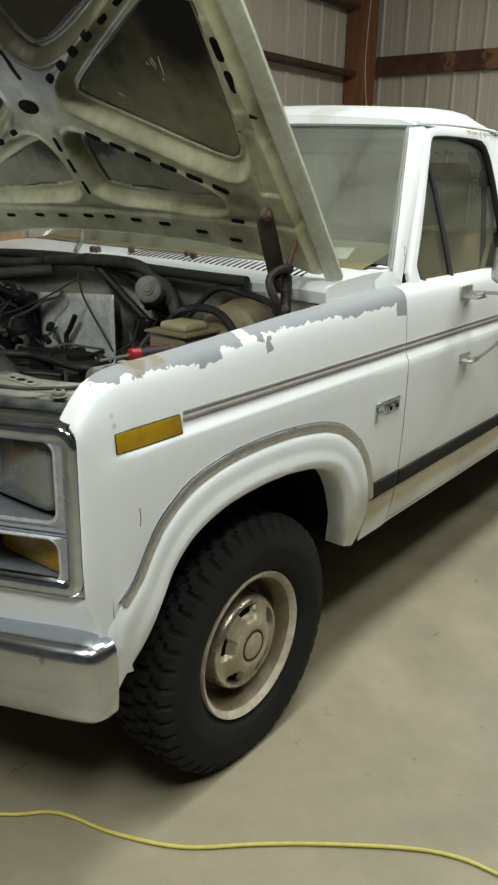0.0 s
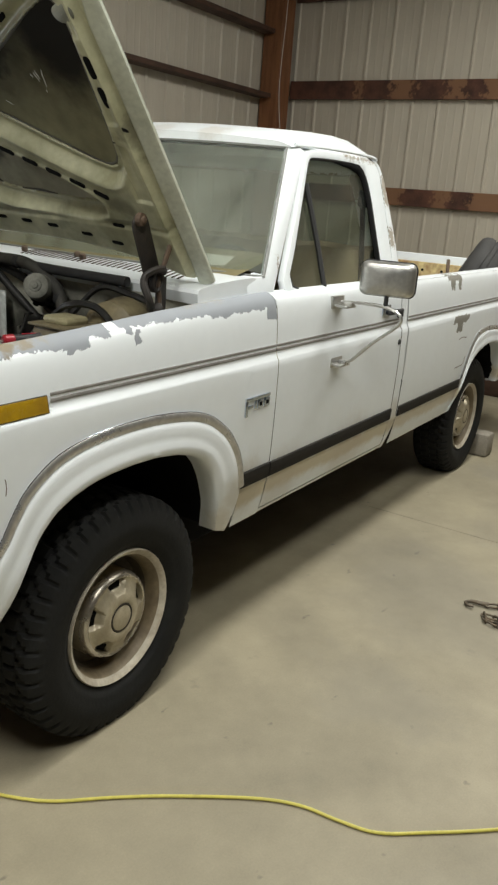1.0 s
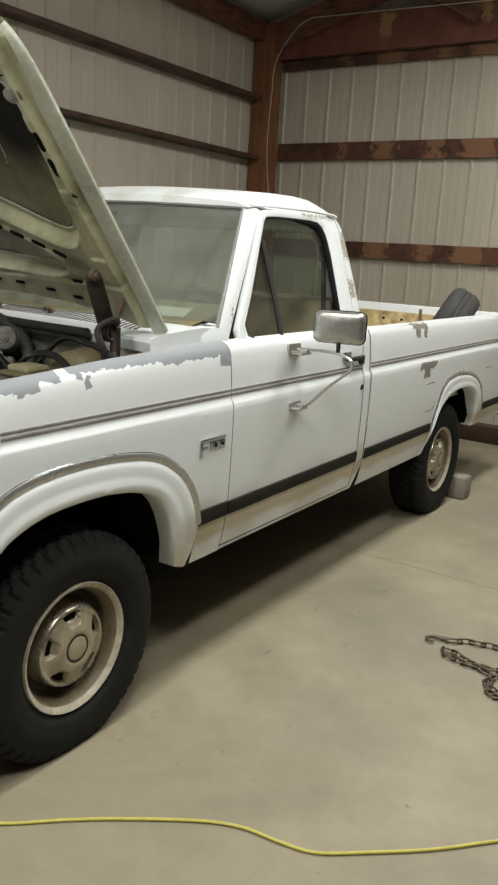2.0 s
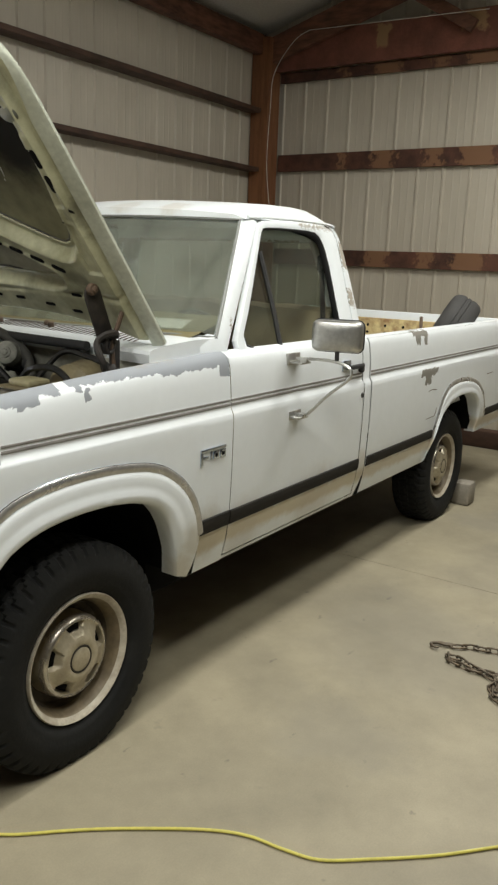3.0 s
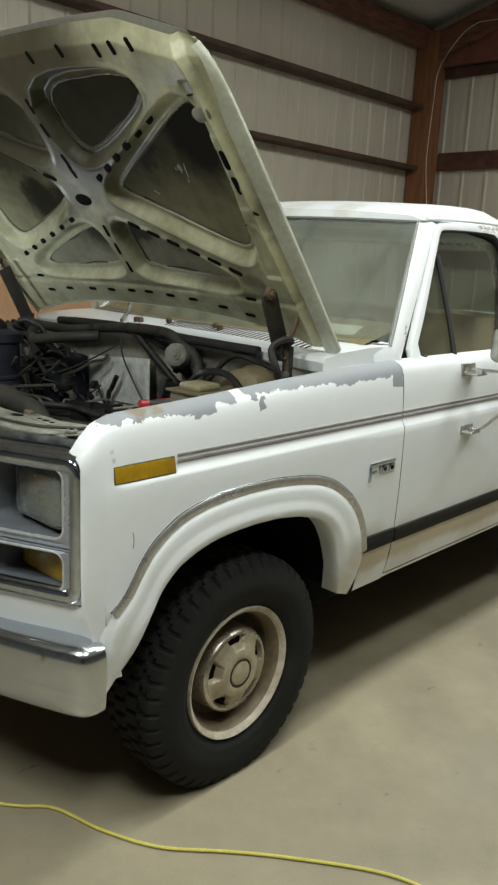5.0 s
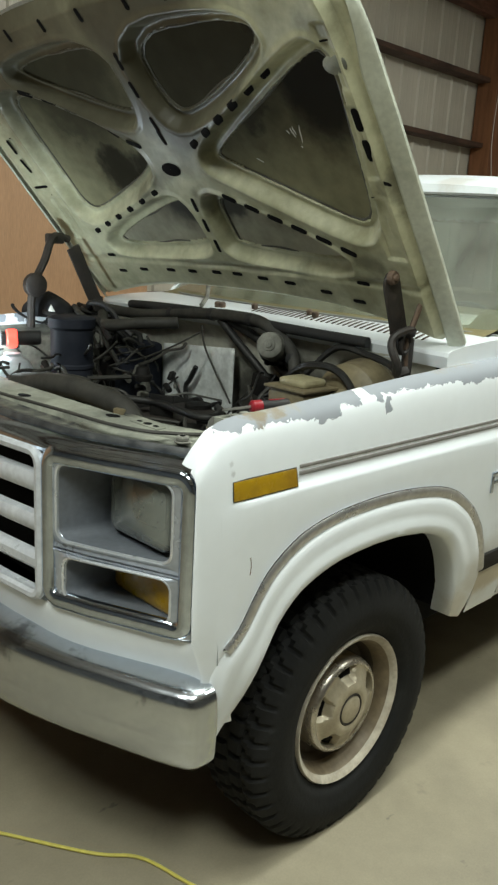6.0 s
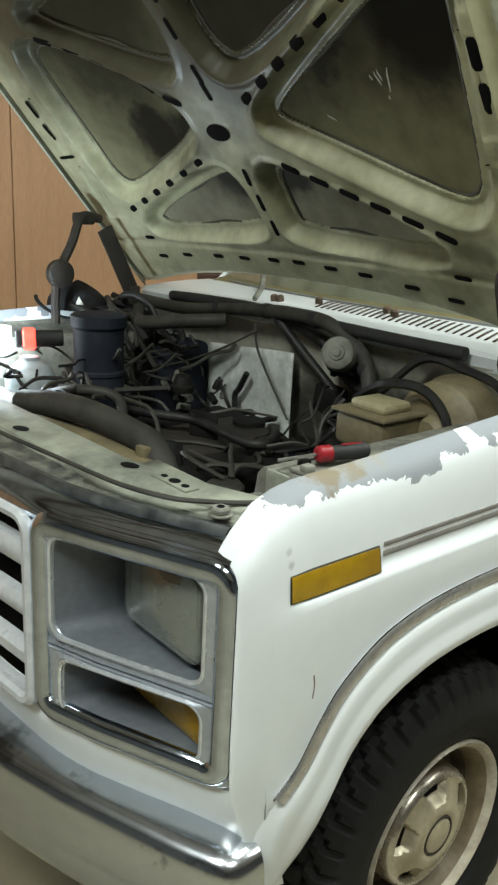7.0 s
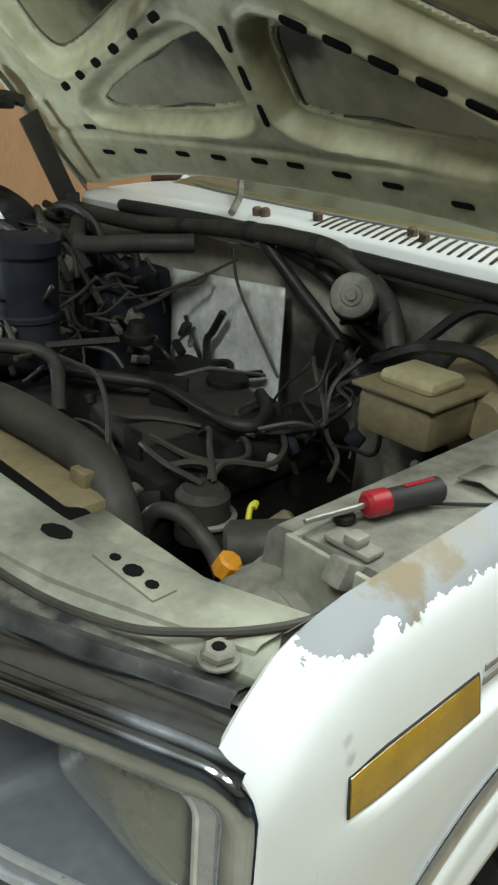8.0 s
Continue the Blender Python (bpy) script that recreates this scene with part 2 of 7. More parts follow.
def stain(m, spots, colour, jag=0.06, jag_scale=7.0):
    """Adds soft smudges to a material: each spot is (middle, reach in metres, strength)."""
    t = m.node_tree
    bsdf = t.nodes["Principled BSDF"]
    coord = node(t, "ShaderNodeTexCoord")
    wob = node(t, "ShaderNodeTexNoise")
    wob.inputs["Scale"].default_value, wob.inputs["Detail"].default_value, wob.inputs["Roughness"].default_value = jag_scale, 6, 0.6
    t.links.new(coord.outputs["Object"], wob.inputs["Vector"])
    centred = node(t, "ShaderNodeVectorMath", operation="SUBTRACT")
    centred.inputs[1].default_value = (0.5, 0.5, 0.5)
    t.links.new(wob.outputs["Color"], centred.inputs[0])
    scaled = node(t, "ShaderNodeVectorMath", operation="SCALE")
    scaled.inputs["Scale"].default_value = jag * 4
    t.links.new(centred.outputs[0], scaled.inputs[0])
    moved = node(t, "ShaderNodeVectorMath", operation="ADD")
    t.links.new(coord.outputs["Object"], moved.inputs[0])
    t.links.new(scaled.outputs[0], moved.inputs[1])
    total = None
    for middle, reach, strength in spots:
        far = node(t, "ShaderNodeVectorMath", operation="DISTANCE")
        t.links.new(moved.outputs[0], far.inputs[0])
        far.inputs[1].default_value = tuple(middle)
        fade = node(t, "ShaderNodeMapRange", interpolation_type="SMOOTHSTEP")
        fade.inputs["From Min"].default_value, fade.inputs["From Max"].default_value = reach * 0.35, reach
        fade.inputs["To Min"].default_value, fade.inputs["To Max"].default_value = strength, 0.0
        t.links.new(far.outputs["Value"], fade.inputs["Value"])
        if total is None:
            total = fade.outputs["Result"]
        else:
            either = node(t, "ShaderNodeMath", operation="MAXIMUM")
            t.links.new(total, either.inputs[0])
            t.links.new(fade.outputs["Result"], either.inputs[1])
            total = either.outputs[0]
    before = bsdf.inputs["Base Color"].links[0].from_socket
    mix = node(t, "ShaderNodeMix", data_type="RGBA")
    t.links.new(total, mix.inputs["Factor"])
    t.links.new(before, mix.inputs["A"])
    mix.inputs["B"].default_value = (*colour, 1)
    t.links.new(mix.outputs["Result"], bsdf.inputs["Base Color"])
    return m


WHITE, CREAM = (0.79, 0.835, 0.86), (0.62, 0.56, 0.42)
M = {}
M["paint"] = surface("white_paint", WHITE, 0.32, second=(0.765, 0.8, 0.81), scale=2.5, amount=0.3, coat=0.25, grain_amount=0.012, rough_var=0.04, fine=25, bump=0.02, bump_scale=30)
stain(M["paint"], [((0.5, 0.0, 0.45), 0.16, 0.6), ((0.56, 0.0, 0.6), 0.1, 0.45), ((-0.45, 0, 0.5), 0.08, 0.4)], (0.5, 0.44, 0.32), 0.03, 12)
M["fender"] = surface("worn_white_paint", WHITE, 0.32, second=(0.765, 0.8, 0.81), scale=2.5, amount=0.3, coat=0.25, grain_amount=0.012, rough_var=0.04, fine=25, bump=0.02, bump_scale=30)
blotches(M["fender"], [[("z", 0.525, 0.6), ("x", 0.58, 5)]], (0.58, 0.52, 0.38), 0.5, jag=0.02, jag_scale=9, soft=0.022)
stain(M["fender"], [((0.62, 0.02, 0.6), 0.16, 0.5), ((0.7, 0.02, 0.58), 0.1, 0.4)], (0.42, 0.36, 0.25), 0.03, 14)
stain(M["fender"], [((-0.501, 0.03, 1.137), 0.01, 0.4), ((-0.498, 0.03, 1.115), 0.01, 0.55)], (0.34, 0.35, 0.35), 0.004, 60)
blotches(M["fender"], [[("x", -0.54, -0.2), ("z", 1.2, 2)], [("x", -0.22, -0.14), ("z", 1.19, 2)], [("x", -0.14, -0.055), ("z", 1.214, 2)], [("x", -0.02, 0.785), ("z", 1.231, 2)], [("x", 0.0, 0.025), ("z", 1.215, 2)], [("x", 0.035, 0.06), ("z", 1.185, 1.222)], [("x", 0.4, 0.5), ("z", 1.222, 2)], [("x", 0.725, 0.79), ("z", 1.19, 2)]], (0.27, 0.29, 0.315), 0.8, jag=0.012, jag_scale=30)
blotches(M["fender"], [[("x", -0.42, -0.26), ("z", 1.218, 2), ("y", 0.062, 0.2)], [("x", 0.3, 0.5), ("z", 1.258, 2), ("y", 0.08, 0.2)]], (0.29, 0.28, 0.25), 0.85, jag=0.03, jag_scale=30, soft=0.02)
stain(M["fender"], [((-0.39, 0.078, 1.224), 0.045, 0.7), ((-0.33, 0.084, 1.228), 0.035, 0.5)], (0.2, 0.15, 0.075), 0.03, 30)
M["bed"] = surface("bed_white_paint", WHITE, 0.35, second=(0.755, 0.785, 0.785), scale=2.2, amount=0.35, coat=0.2, grain_amount=0.012, rough_var=0.04, fine=25, bump=0.02, bump_scale=30)
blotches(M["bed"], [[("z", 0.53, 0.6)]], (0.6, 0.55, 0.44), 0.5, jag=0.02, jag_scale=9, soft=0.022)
blotches(M["bed"], [[("x", 2.68, 2.94), ("z", 1.0, 1.045)], [("x", 2.74, 2.84), ("z", 0.95, 1.04)], [("x", 2.58, 2.8), ("z", 1.235, 1.27)], [("x", 2.62, 2.68), ("z", 1.19, 1.26)], [("x", 2.74, 2.79), ("z", 1.18, 1.26)]], (0.22, 0.21, 0.18), 0.8, jag=0.02, jag_scale=20)
M["cab"] = surface("cab_white_paint", WHITE, 0.32, second=(0.755, 0.785, 0.79), scale=2.5, amount=0.3, coat=0.25, grain_amount=0.012, rough_var=0.04, fine=25, bump=0.02, bump_scale=30)
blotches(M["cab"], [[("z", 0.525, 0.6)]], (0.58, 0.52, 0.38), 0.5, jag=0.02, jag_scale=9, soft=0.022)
blotches(M["cab"], [[("x", 1.6, 1.92), ("z", 1.782, 1.797)], [("x", 1.955, 2.0), ("z", 1.6, 1.73)], [("x", 1.945, 1.99), ("z", 1.42, 1.5)], [("x", 0.89, 0.905), ("z", 1.33, 1.4), ("y", 0, 0.14)]], (0.34, 0.31, 0.26), 0.8, jag=0.026, jag_scale=95)
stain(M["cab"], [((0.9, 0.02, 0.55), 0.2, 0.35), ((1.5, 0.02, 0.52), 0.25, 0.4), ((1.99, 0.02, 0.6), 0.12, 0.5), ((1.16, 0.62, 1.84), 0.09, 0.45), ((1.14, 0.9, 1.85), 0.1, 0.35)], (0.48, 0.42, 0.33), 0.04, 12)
M["hood_top"] = surface("hood_white_paint", (0.74, 0.75, 0.7), 0.35, coat=0.2, scale=3)
M["hood_under"] = surface("sooty_pale_green_paint", (0.56, 0.56, 0.385), 0.4, second=(0.23, 0.22, 0.125), scale=4.5, amount=0.75, fine=30, bump=0.08, bump_scale=40, spec=0.3)
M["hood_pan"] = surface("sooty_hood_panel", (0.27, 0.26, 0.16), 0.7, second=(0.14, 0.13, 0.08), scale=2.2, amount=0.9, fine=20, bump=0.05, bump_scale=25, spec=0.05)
M["rear_pan"] = surface("greyed_hood_panel", (0.42, 0.405, 0.31), 0.42, second=(0.18, 0.17, 0.12), scale=3.5, amount=0.9, fine=20, bump=0.05, bump_scale=25, spec=0.2)
# Near-black colour that carries the shade of wells, hollows and underside.
M["dark"] = surface("shade_black", (0.006, 0.006, 0.006), 0.9, spec=0.1, amount=0.3)
M["rubber"] = surface("tyre_rubber", (0.011, 0.0115, 0.0115), 0.75, second=(0.024, 0.024, 0.022), scale=9, amount=0.6, bump=0.25, bump_scale=90, spec=0.18)
M["trim"] = surface("black_trim", (0.03, 0.031, 0.032), 0.65, spec=0.3, second=(0.06, 0.06, 0.057), scale=14, bump=0.1)
M["seal"] = surface("weatherstrip", (0.016, 0.016, 0.016), 0.7)
M["chrome"] = surface("dull_chrome", (0.55, 0.62, 0.72), 0.13, 1.0, second=(0.38, 0.43, 0.5), scale=7, amount=0.6, fine=60, rough_var=0.08)
M["bumper"] = surface("weathered_chrome", (0.58, 0.62, 0.67), 0.2, 1.0, second=(0.45, 0.49, 0.535), scale=5, amount=0.35, fine=50, rough_var=0.06, bump=0.012, bump_scale=25, grain_amount=0.03)
stain(M["bumper"], [((-0.76, 0.5, 0.63), 0.07, 0.7), ((-0.69, 0.31, 0.66), 0.03, 0.4), ((-0.62, 0.05, 0.64), 0.03, 0.5), ((-0.66, 0.13, 0.6), 0.03, 0.5)], (0.1, 0.1, 0.11), 0.04, 25)
M["silver"] = surface("argent_paint", (0.47, 0.51, 0.57), 0.3, 0.65, second=(0.32, 0.355, 0.41), scale=9, amount=0.5)
# Paler than the other chrome: lamp highlights along the edges are in the colour.
M["highlight_lip"] = surface("highlight_chrome_lip", (0.8, 0.84, 0.88), 0.3, 0.7, second=(0.62, 0.66, 0.7), scale=12)
M["grille"] = surface("pale_argent_paint", (0.6, 0.63, 0.66), 0.35, 0.2, second=(0.48, 0.5, 0.53), scale=9, amount=0.5)
M["steel"] = surface("mirror_steel", (0.55, 0.55, 0.53), 0.34, 0.9, second=(0.42, 0.41, 0.38), scale=8)
M["rim"] = surface("tan_rim_paint", (0.22, 0.175, 0.11), 0.5, second=(0.13, 0.1, 0.065), scale=16, amount=0.75, bump=0.1, spec=0.4)
M["cap"] = surface("dusty_wheel_cover", (0.46, 0.41, 0.3), 0.4, 0.3, second=(0.3, 0.255, 0.175), scale=14, amount=0.8)
M["amber"] = surface("amber_lens", (0.34, 0.205, 0.008), 0.3, second=(0.19, 0.1, 0.006), scale=9, amount=0.8, coat=0.5)
M["stripe"] = surface("grey_tape", (0.2, 0.19, 0.18), 0.5, second=(0.3, 0.29, 0.27), scale=20)
M["moulding"] = surface("rub_strip", (0.014, 0.013, 0.012), 0.7, spec=0.2, second=(0.04, 0.036, 0.03), scale=12, amount=0.7, stretch=(1, 1, 4))
M["windshield"] = glassy("windshield_glass", (0.56, 0.64, 0.56), 0.12, 0.2, 0.4, (0.36, 0.4, 0.34))
M["glass"] = glassy("door_glass", (0.66, 0.7, 0.64), 0.1, 0.03, 0.15)
M["lens"] = glassy("lamp_glass", (0.82, 0.86, 0.82), 0.2, 0.24, 3.0, (0.46, 0.5, 0.45))
# Grey is set darker than the surround to hold the recess's own shade.
M["recess"] = surface("shaded_recess_grey", (0.155, 0.17, 0.19), 0.38, 0.1, second=(0.07, 0.077, 0.086), scale=7)
M["reflector"] = surface("reflector", (0.88, 0.88, 0.85), 0.3, 1.0, scale=12)
M["grime"] = surface("dusty_grey_metal", (0.235, 0.235, 0.2), 0.7, second=(0.06, 0.058, 0.048), scale=12, amount=0.9, fine=70, bump=0.2, bump_scale=80)
M["olive"] = surface("dusty_olive_metal", (0.3, 0.312, 0.255), 0.55, second=(0.085, 0.09, 0.075), scale=8, amount=0.85, fine=50, bump=0.12, bump_scale=60)
M["firewall"] = surface("dirty_pale_firewall", (0.62, 0.61, 0.52), 0.55, second=(0.25, 0.245, 0.19), scale=4, amount=0.75, fine=40, bump=0.15)
M["tan"] = surface("tan_plastic", (0.21, 0.175, 0.1), 0.55, second=(0.075, 0.062, 0.038), scale=9, amount=0.7, bump=0.08)
M["pale_tan"] = surface("pale_dusty_plastic", (0.36, 0.33, 0.2), 0.5, second=(0.24, 0.2, 0.11), scale=9, amount=0.6, bump=0.06)
M["hinge"] = surface("sooty_hinge_steel", (0.02, 0.018, 0.016), 0.55, second=(0.06, 0.045, 0.035), scale=25, bump=0.3)
M["block"] = surface("oily_iron", (0.006, 0.006, 0.006), 0.65, spec=0.25, second=(0.024, 0.022, 0.018), scale=13, amount=0.6, bump=0.3, bump_scale=50)
M["hose"] = surface("hose_rubber", (0.011, 0.011, 0.011), 0.5, spec=0.35, second=(0.045, 0.044, 0.038), scale=16, amount=0.55, bump=0.1)
M["dusty_hose"] = surface("dusty_hose", (0.05, 0.048, 0.041), 0.6, spec=0.3, second=(0.018, 0.018, 0.016), scale=14, amount=0.6)
M["wire"] = surface("dusty_wire", (0.06, 0.057, 0.048), 0.5, spec=0.35, second=(0.02, 0.02, 0.018), scale=30)
M["blue_black"] = surface("blue_black_plastic", (0.012, 0.015, 0.024), 0.7, spec=0.25, second=(0.035, 0.038, 0.048), scale=12)
M["rust"] = surface("rusty_steel", (0.1, 0.07, 0.05), 0.7, second=(0.17, 0.1, 0.055), scale=25, bump=0.3)
M["galv"] = surface("galvanised", (0.78, 0.81, 0.79), 0.4, 0.1, second=(0.4, 0.42, 0.39), scale=11, amount=0.7, bump=0.15, bump_scale=18)
M["arch"] = surface("dull_arch_trim", (0.6, 0.6, 0.6), 0.32, 0.85, second=(0.42, 0.4, 0.36), scale=9, amount=0.6)
M["lip"] = surface("chipped_rim_lip", (0.52, 0.48, 0.39), 0.5, second=(0.27, 0.22, 0.16), scale=22, amount=0.7, bump=0.1)
M["ring"] = surface("worn_bright_ring", (0.55, 0.52, 0.46), 0.28, 0.8, second=(0.32, 0.28, 0.22), scale=16, amount=0.8)
# Brown dirt and the rim's inner shadow, both in one dark colour.
M["dish"] = surface("dirty_shaded_dish", (0.12, 0.095, 0.065), 0.7, second=(0.04, 0.032, 0.024), scale=14, amount=0.8)

# ---- the barn ----
def concrete():
    m = surface("concrete", (0.315, 0.278, 0.192), 0.55, second=(0.22, 0.195, 0.138), scale=0.9, amount=0.8, fine=160, bump=0.05, bump_scale=150, rough_var=0.12, grain_amount=0.05)
    t = m.node_tree
    bsdf = t.nodes["Principled BSDF"]
    coord = node(t, "ShaderNodeTexCoord")
    spots = node(t, "ShaderNodeTexNoise")
    spots.inputs["Scale"].default_value, spots.inputs["Detail"].default_value, spots.inputs["Roughness"].default_value = 5, 10, 0.7
    t.links.new(coord.outputs["Object"], spots.inputs["Vector"])
    cut = node(t, "ShaderNodeMapRange")
    cut.inputs[1].default_value, cut.inputs[2].default_value, cut.inputs[4].default_value = 0.63, 0.76, 0.7
    t.links.new(spots.outputs["Fac"], cut.inputs[0])
    mix = node(t, "ShaderNodeMix", data_type="RGBA")
    t.links.new(cut.outputs[0], mix.inputs["Factor"])
    t.links.new(bsdf.inputs["Base Color"].links[0].from_socket, mix.inputs["A"])
    mix.inputs["B"].default_value = (0.13, 0.115, 0.09, 1)
    t.links.new(mix.outputs["Result"], bsdf.inputs["Base Color"])
    fleck = node(t, "ShaderNodeTexNoise")
    fleck.inputs["Scale"].default_value, fleck.inputs["Detail"].default_value, fleck.inputs["Roughness"].default_value = 17, 3, 0.5
    stretched = node(t, "ShaderNodeMapping")
    stretched.inputs["Scale"].default_value = (0.55, 1.0, 1.0)
    stretched.inputs["Rotation"].default_value = (0, 0, 0.6)
    t.links.new(coord.outputs["Object"], stretched.inputs[0])
    t.links.new(stretched.outputs[0], fleck.inputs["Vector"])
    few = node(t, "ShaderNodeMapRange")
    few.inputs[1].default_value, few.inputs[2].default_value, few.inputs[4].default_value = 0.7, 0.75, 0.65
    t.links.new(fleck.outputs["Fac"], few.inputs[0])
    mark = node(t, "ShaderNodeMix", data_type="RGBA")
    t.links.new(few.outputs[0], mark.inputs["Factor"])
    t.links.new(bsdf.inputs["Base Color"].links[0].from_socket, mark.inputs["A"])
    mark.inputs["B"].default_value = (0.12, 0.105, 0.08, 1)
    t.links.new(mark.outputs["Result"], bsdf.inputs["Base Color"])
    cloud = node(t, "ShaderNodeTexNoise")
    cloud.inputs["Scale"].default_value, cloud.inputs["Detail"].default_value, cloud.inputs["Roughness"].default_value = 2.6, 9, 0.68
    t.links.new(coord.outputs["Object"], cloud.inputs["Vector"])
    shade = node(t, "ShaderNodeMapRange")
    shade.inputs[1].default_value, shade.inputs[2].default_value, shade.inputs[3].default_value, shade.inputs[4].default_value = 0.34, 0.64, 0.84, 1.07
    t.links.new(cloud.outputs["Fac"], shade.inputs[0])
    mottled = node(t, "ShaderNodeVectorMath", operation="SCALE")
    t.links.new(bsdf.inputs["Base Color"].links[0].from_socket, mottled.inputs[0])
    t.links.new(shade.outputs[0], mottled.inputs["Scale"])
    t.links.new(mottled.outputs[0], bsdf.inputs["Base Color"])
    stain(m, [((-0.2, -1.3, 0), 0.5, 0.3), ((1.5, -0.5, 0), 0.6, 0.3), ((2.6, -0.9, 0), 0.7, 0.3), ((0.6, -0.55, 0), 0.3, 0.3), ((3.4, -0.3, 0), 0.35, 0.45), ((0.9, -1.6, 0), 0.5, 0.25)], (0.2, 0.185, 0.15), 0.25, 2.5)
    return m


M["concrete"] = concrete()
M["panel"] = surface("barn_steel", (0.53, 0.485, 0.4), 0.45, second=(0.42, 0.38, 0.305), scale=1.3, amount=0.6, fine=12, stretch=(1, 1, 0.3), rough_var=0.1, grain_amount=0.025)
M["timber"] = surface("stained_timber", (0.18, 0.075, 0.042), 0.65, second=(0.04, 0.02, 0.013), scale=5, amount=0.85, fine=40, bump=0.3, bump_scale=60, stretch=(1, 1, 4), random_tone=0.12)
M["girt"] = surface("dark_girt_timber", (0.075, 0.035, 0.02), 0.7, second=(0.02, 0.012, 0.008), scale=3, amount=0.8, fine=40, bump=0.3, bump_scale=60, stretch=(1, 1, 3))
M["post"] = surface("post_timber", (0.24, 0.1, 0.04), 0.65, second=(0.13, 0.05, 0.022), scale=4, amount=0.8, fine=50, bump=0.3, bump_scale=60, stretch=(4, 4, 0.5))
M["plywood"] = surface("wood_panelling", (0.52, 0.31, 0.175), 0.45, second=(0.43, 0.25, 0.13), scale=2.2, amount=0.7, fine=30, stretch=(6, 6, 0.6), coat=0.15)
M["roof_steel"] = surface("roof_steel", (0.66, 0.63, 0.58), 0.45, second=(0.56, 0.53, 0.48), scale=1.2)
girt_blotch = [[("y", y0, y1)] for y0, y1 in ((2.55, 2.62), (1.95, 2.2), (1.45, 1.6), (0.9, 1.25), (0.2, 0.5), (-0.6, -0.3))]
M["back_girt"] = surface("back_girt_timber", (0.11, 0.042, 0.024), 0.7, second=(0.02, 0.01, 0.007), scale=4, amount=0.85, bump=0.3, bump_scale=60)
blotches(M["back_girt"], girt_blotch, (0.2, 0.1, 0.05), 0.7, jag=0.12, jag_scale=14, soft=0.03)

M["chord"] = surface("truss_timber", (0.2, 0.07, 0.045), 0.65, second=(0.09, 0.035, 0.022), scale=4, amount=0.85, bump=0.3, bump_scale=60)
blotches(M["chord"], [[("y", 2.05, 2.2), ("z", 3.8, 4.0)], [("y", 1.05, 1.3), ("z", 3.86, 4.02)], [("y", -0.2, 0.1)]], (0.3, 0.18, 0.085), 0.7, jag=0.06, jag_scale=9, soft=0.02)
floor = structure("floor", box((-7, -6, -0.15), (WALL_X + 0.2, WALL_Y + 0.2, 0)), M["concrete"], "grey-tan concrete slab floor with oil spots and scuffs")


joint = bmesh.new()
slab(joint, (2.237, -6, -0.01), (2.243, WALL_Y, 0.0015))
structure("floor_joint", joint, surface("joint_dirt", (0.2, 0.175, 0.13), 0.8, second=(0.33, 0.29, 0.21), scale=3, amount=0.9), "thin dirty control joint in the concrete floor")


def ribbed(name, a, b, z0, z1, out, pitch, label, first=0.1):
    """A steel sheet wall from a to b in plan, with upright ribs that stand proud towards out, on a backing of real depth."""
    a, b, out = Vector((*a, 0)), Vector((*b, 0)), Vector((*out, 0))
    d = (b - a).normalized()
    length = (b - a).length
    line = [(0.0, 0.0)]
    s = first
    while s + 0.06 < length:
        line += [(s, 0.0), (s + 0.012, 0.018), (s + 0.03, 0.018), (s + 0.042, 0.0)]
        for k in (1, 2):
            m = s + 0.042 + (pitch - 0.042) * k / 3
            if m + 0.03 < length:
                line += [(m - 0.012, 0.0), (m, 0.0022), (m + 0.012, 0.0)]
        s += pitch
    line.append((length, 0.0))
    bm = bmesh.new()
    flip = d.cross(Vector((0, 0, 1))).dot(out) < 0
    sheet(bm, [[a + d * s + out * h + Vector((0, 0, z)) for s, h in line] for z in (z0, z1)], flip=flip)
    back = [a - out * 0.12, b - out * 0.12]
    lo = Vector((min(p.x for p in (a, b, *back)), min(p.y for p in (a, b, *back)), z0))
    hi = Vector((max(p.x for p in (a, b, *back)), max(p.y for p in (a, b, *back)), z1))
    inset = out * 0.004
    slab(bm, lo - inset, hi - inset)
    return structure(name, bm, M["panel"], label)


ribbed("wall_back", (WALL_X, WALL_Y), (WALL_X, -6), 0, 5.6, (-1, 0), 0.278, "off-white ribbed steel barn wall behind the truck", 0.23)
ribbed("wall_side", (-7, WALL_Y), (WALL_X, WALL_Y), 0, 4.1, (0, -1), 0.278, "off-white ribbed steel barn side wall", 0.12)
M["inner_panel"] = M["panel"]
# Unseen walls, darker than the seen panels to cut bounce and darken chrome reflections.
M["panel"] = surface("low_bounce_steel", (0.1, 0.095, 0.09), 0.7, scale=1.3, second=(0.07, 0.065, 0.06))
ribbed("wall_near", (WALL_X, -6), (-7, -6), 0, 4.1, (0, 1), 0.278, "unseen ribbed steel wall, coloured dark to cut bounced light")
M["panel"] = surface("dark_reflect_steel", (0.14, 0.145, 0.15), 0.6, scale=1.3)
ribbed("wall_front", (-7, -6), (-7, WALL_Y), 0, 5.6, (1, 0), 0.278, "unseen ribbed steel wall, coloured dark to cut bounced light")
M["panel"] = M["inner_panel"]
# roof: two slopes of steel with its ridge along the building
RIDGE_Y, EAVE, RIDGE = -1.19, 4.06, 5.5
roof = bmesh.new()
for y0 in (WALL_Y + 0.2, -6.2):
    sheet(roof, [[(x, y0, EAVE), (x, RIDGE_Y, RIDGE)] for x in (-7.2, WALL_X + 0.3)])
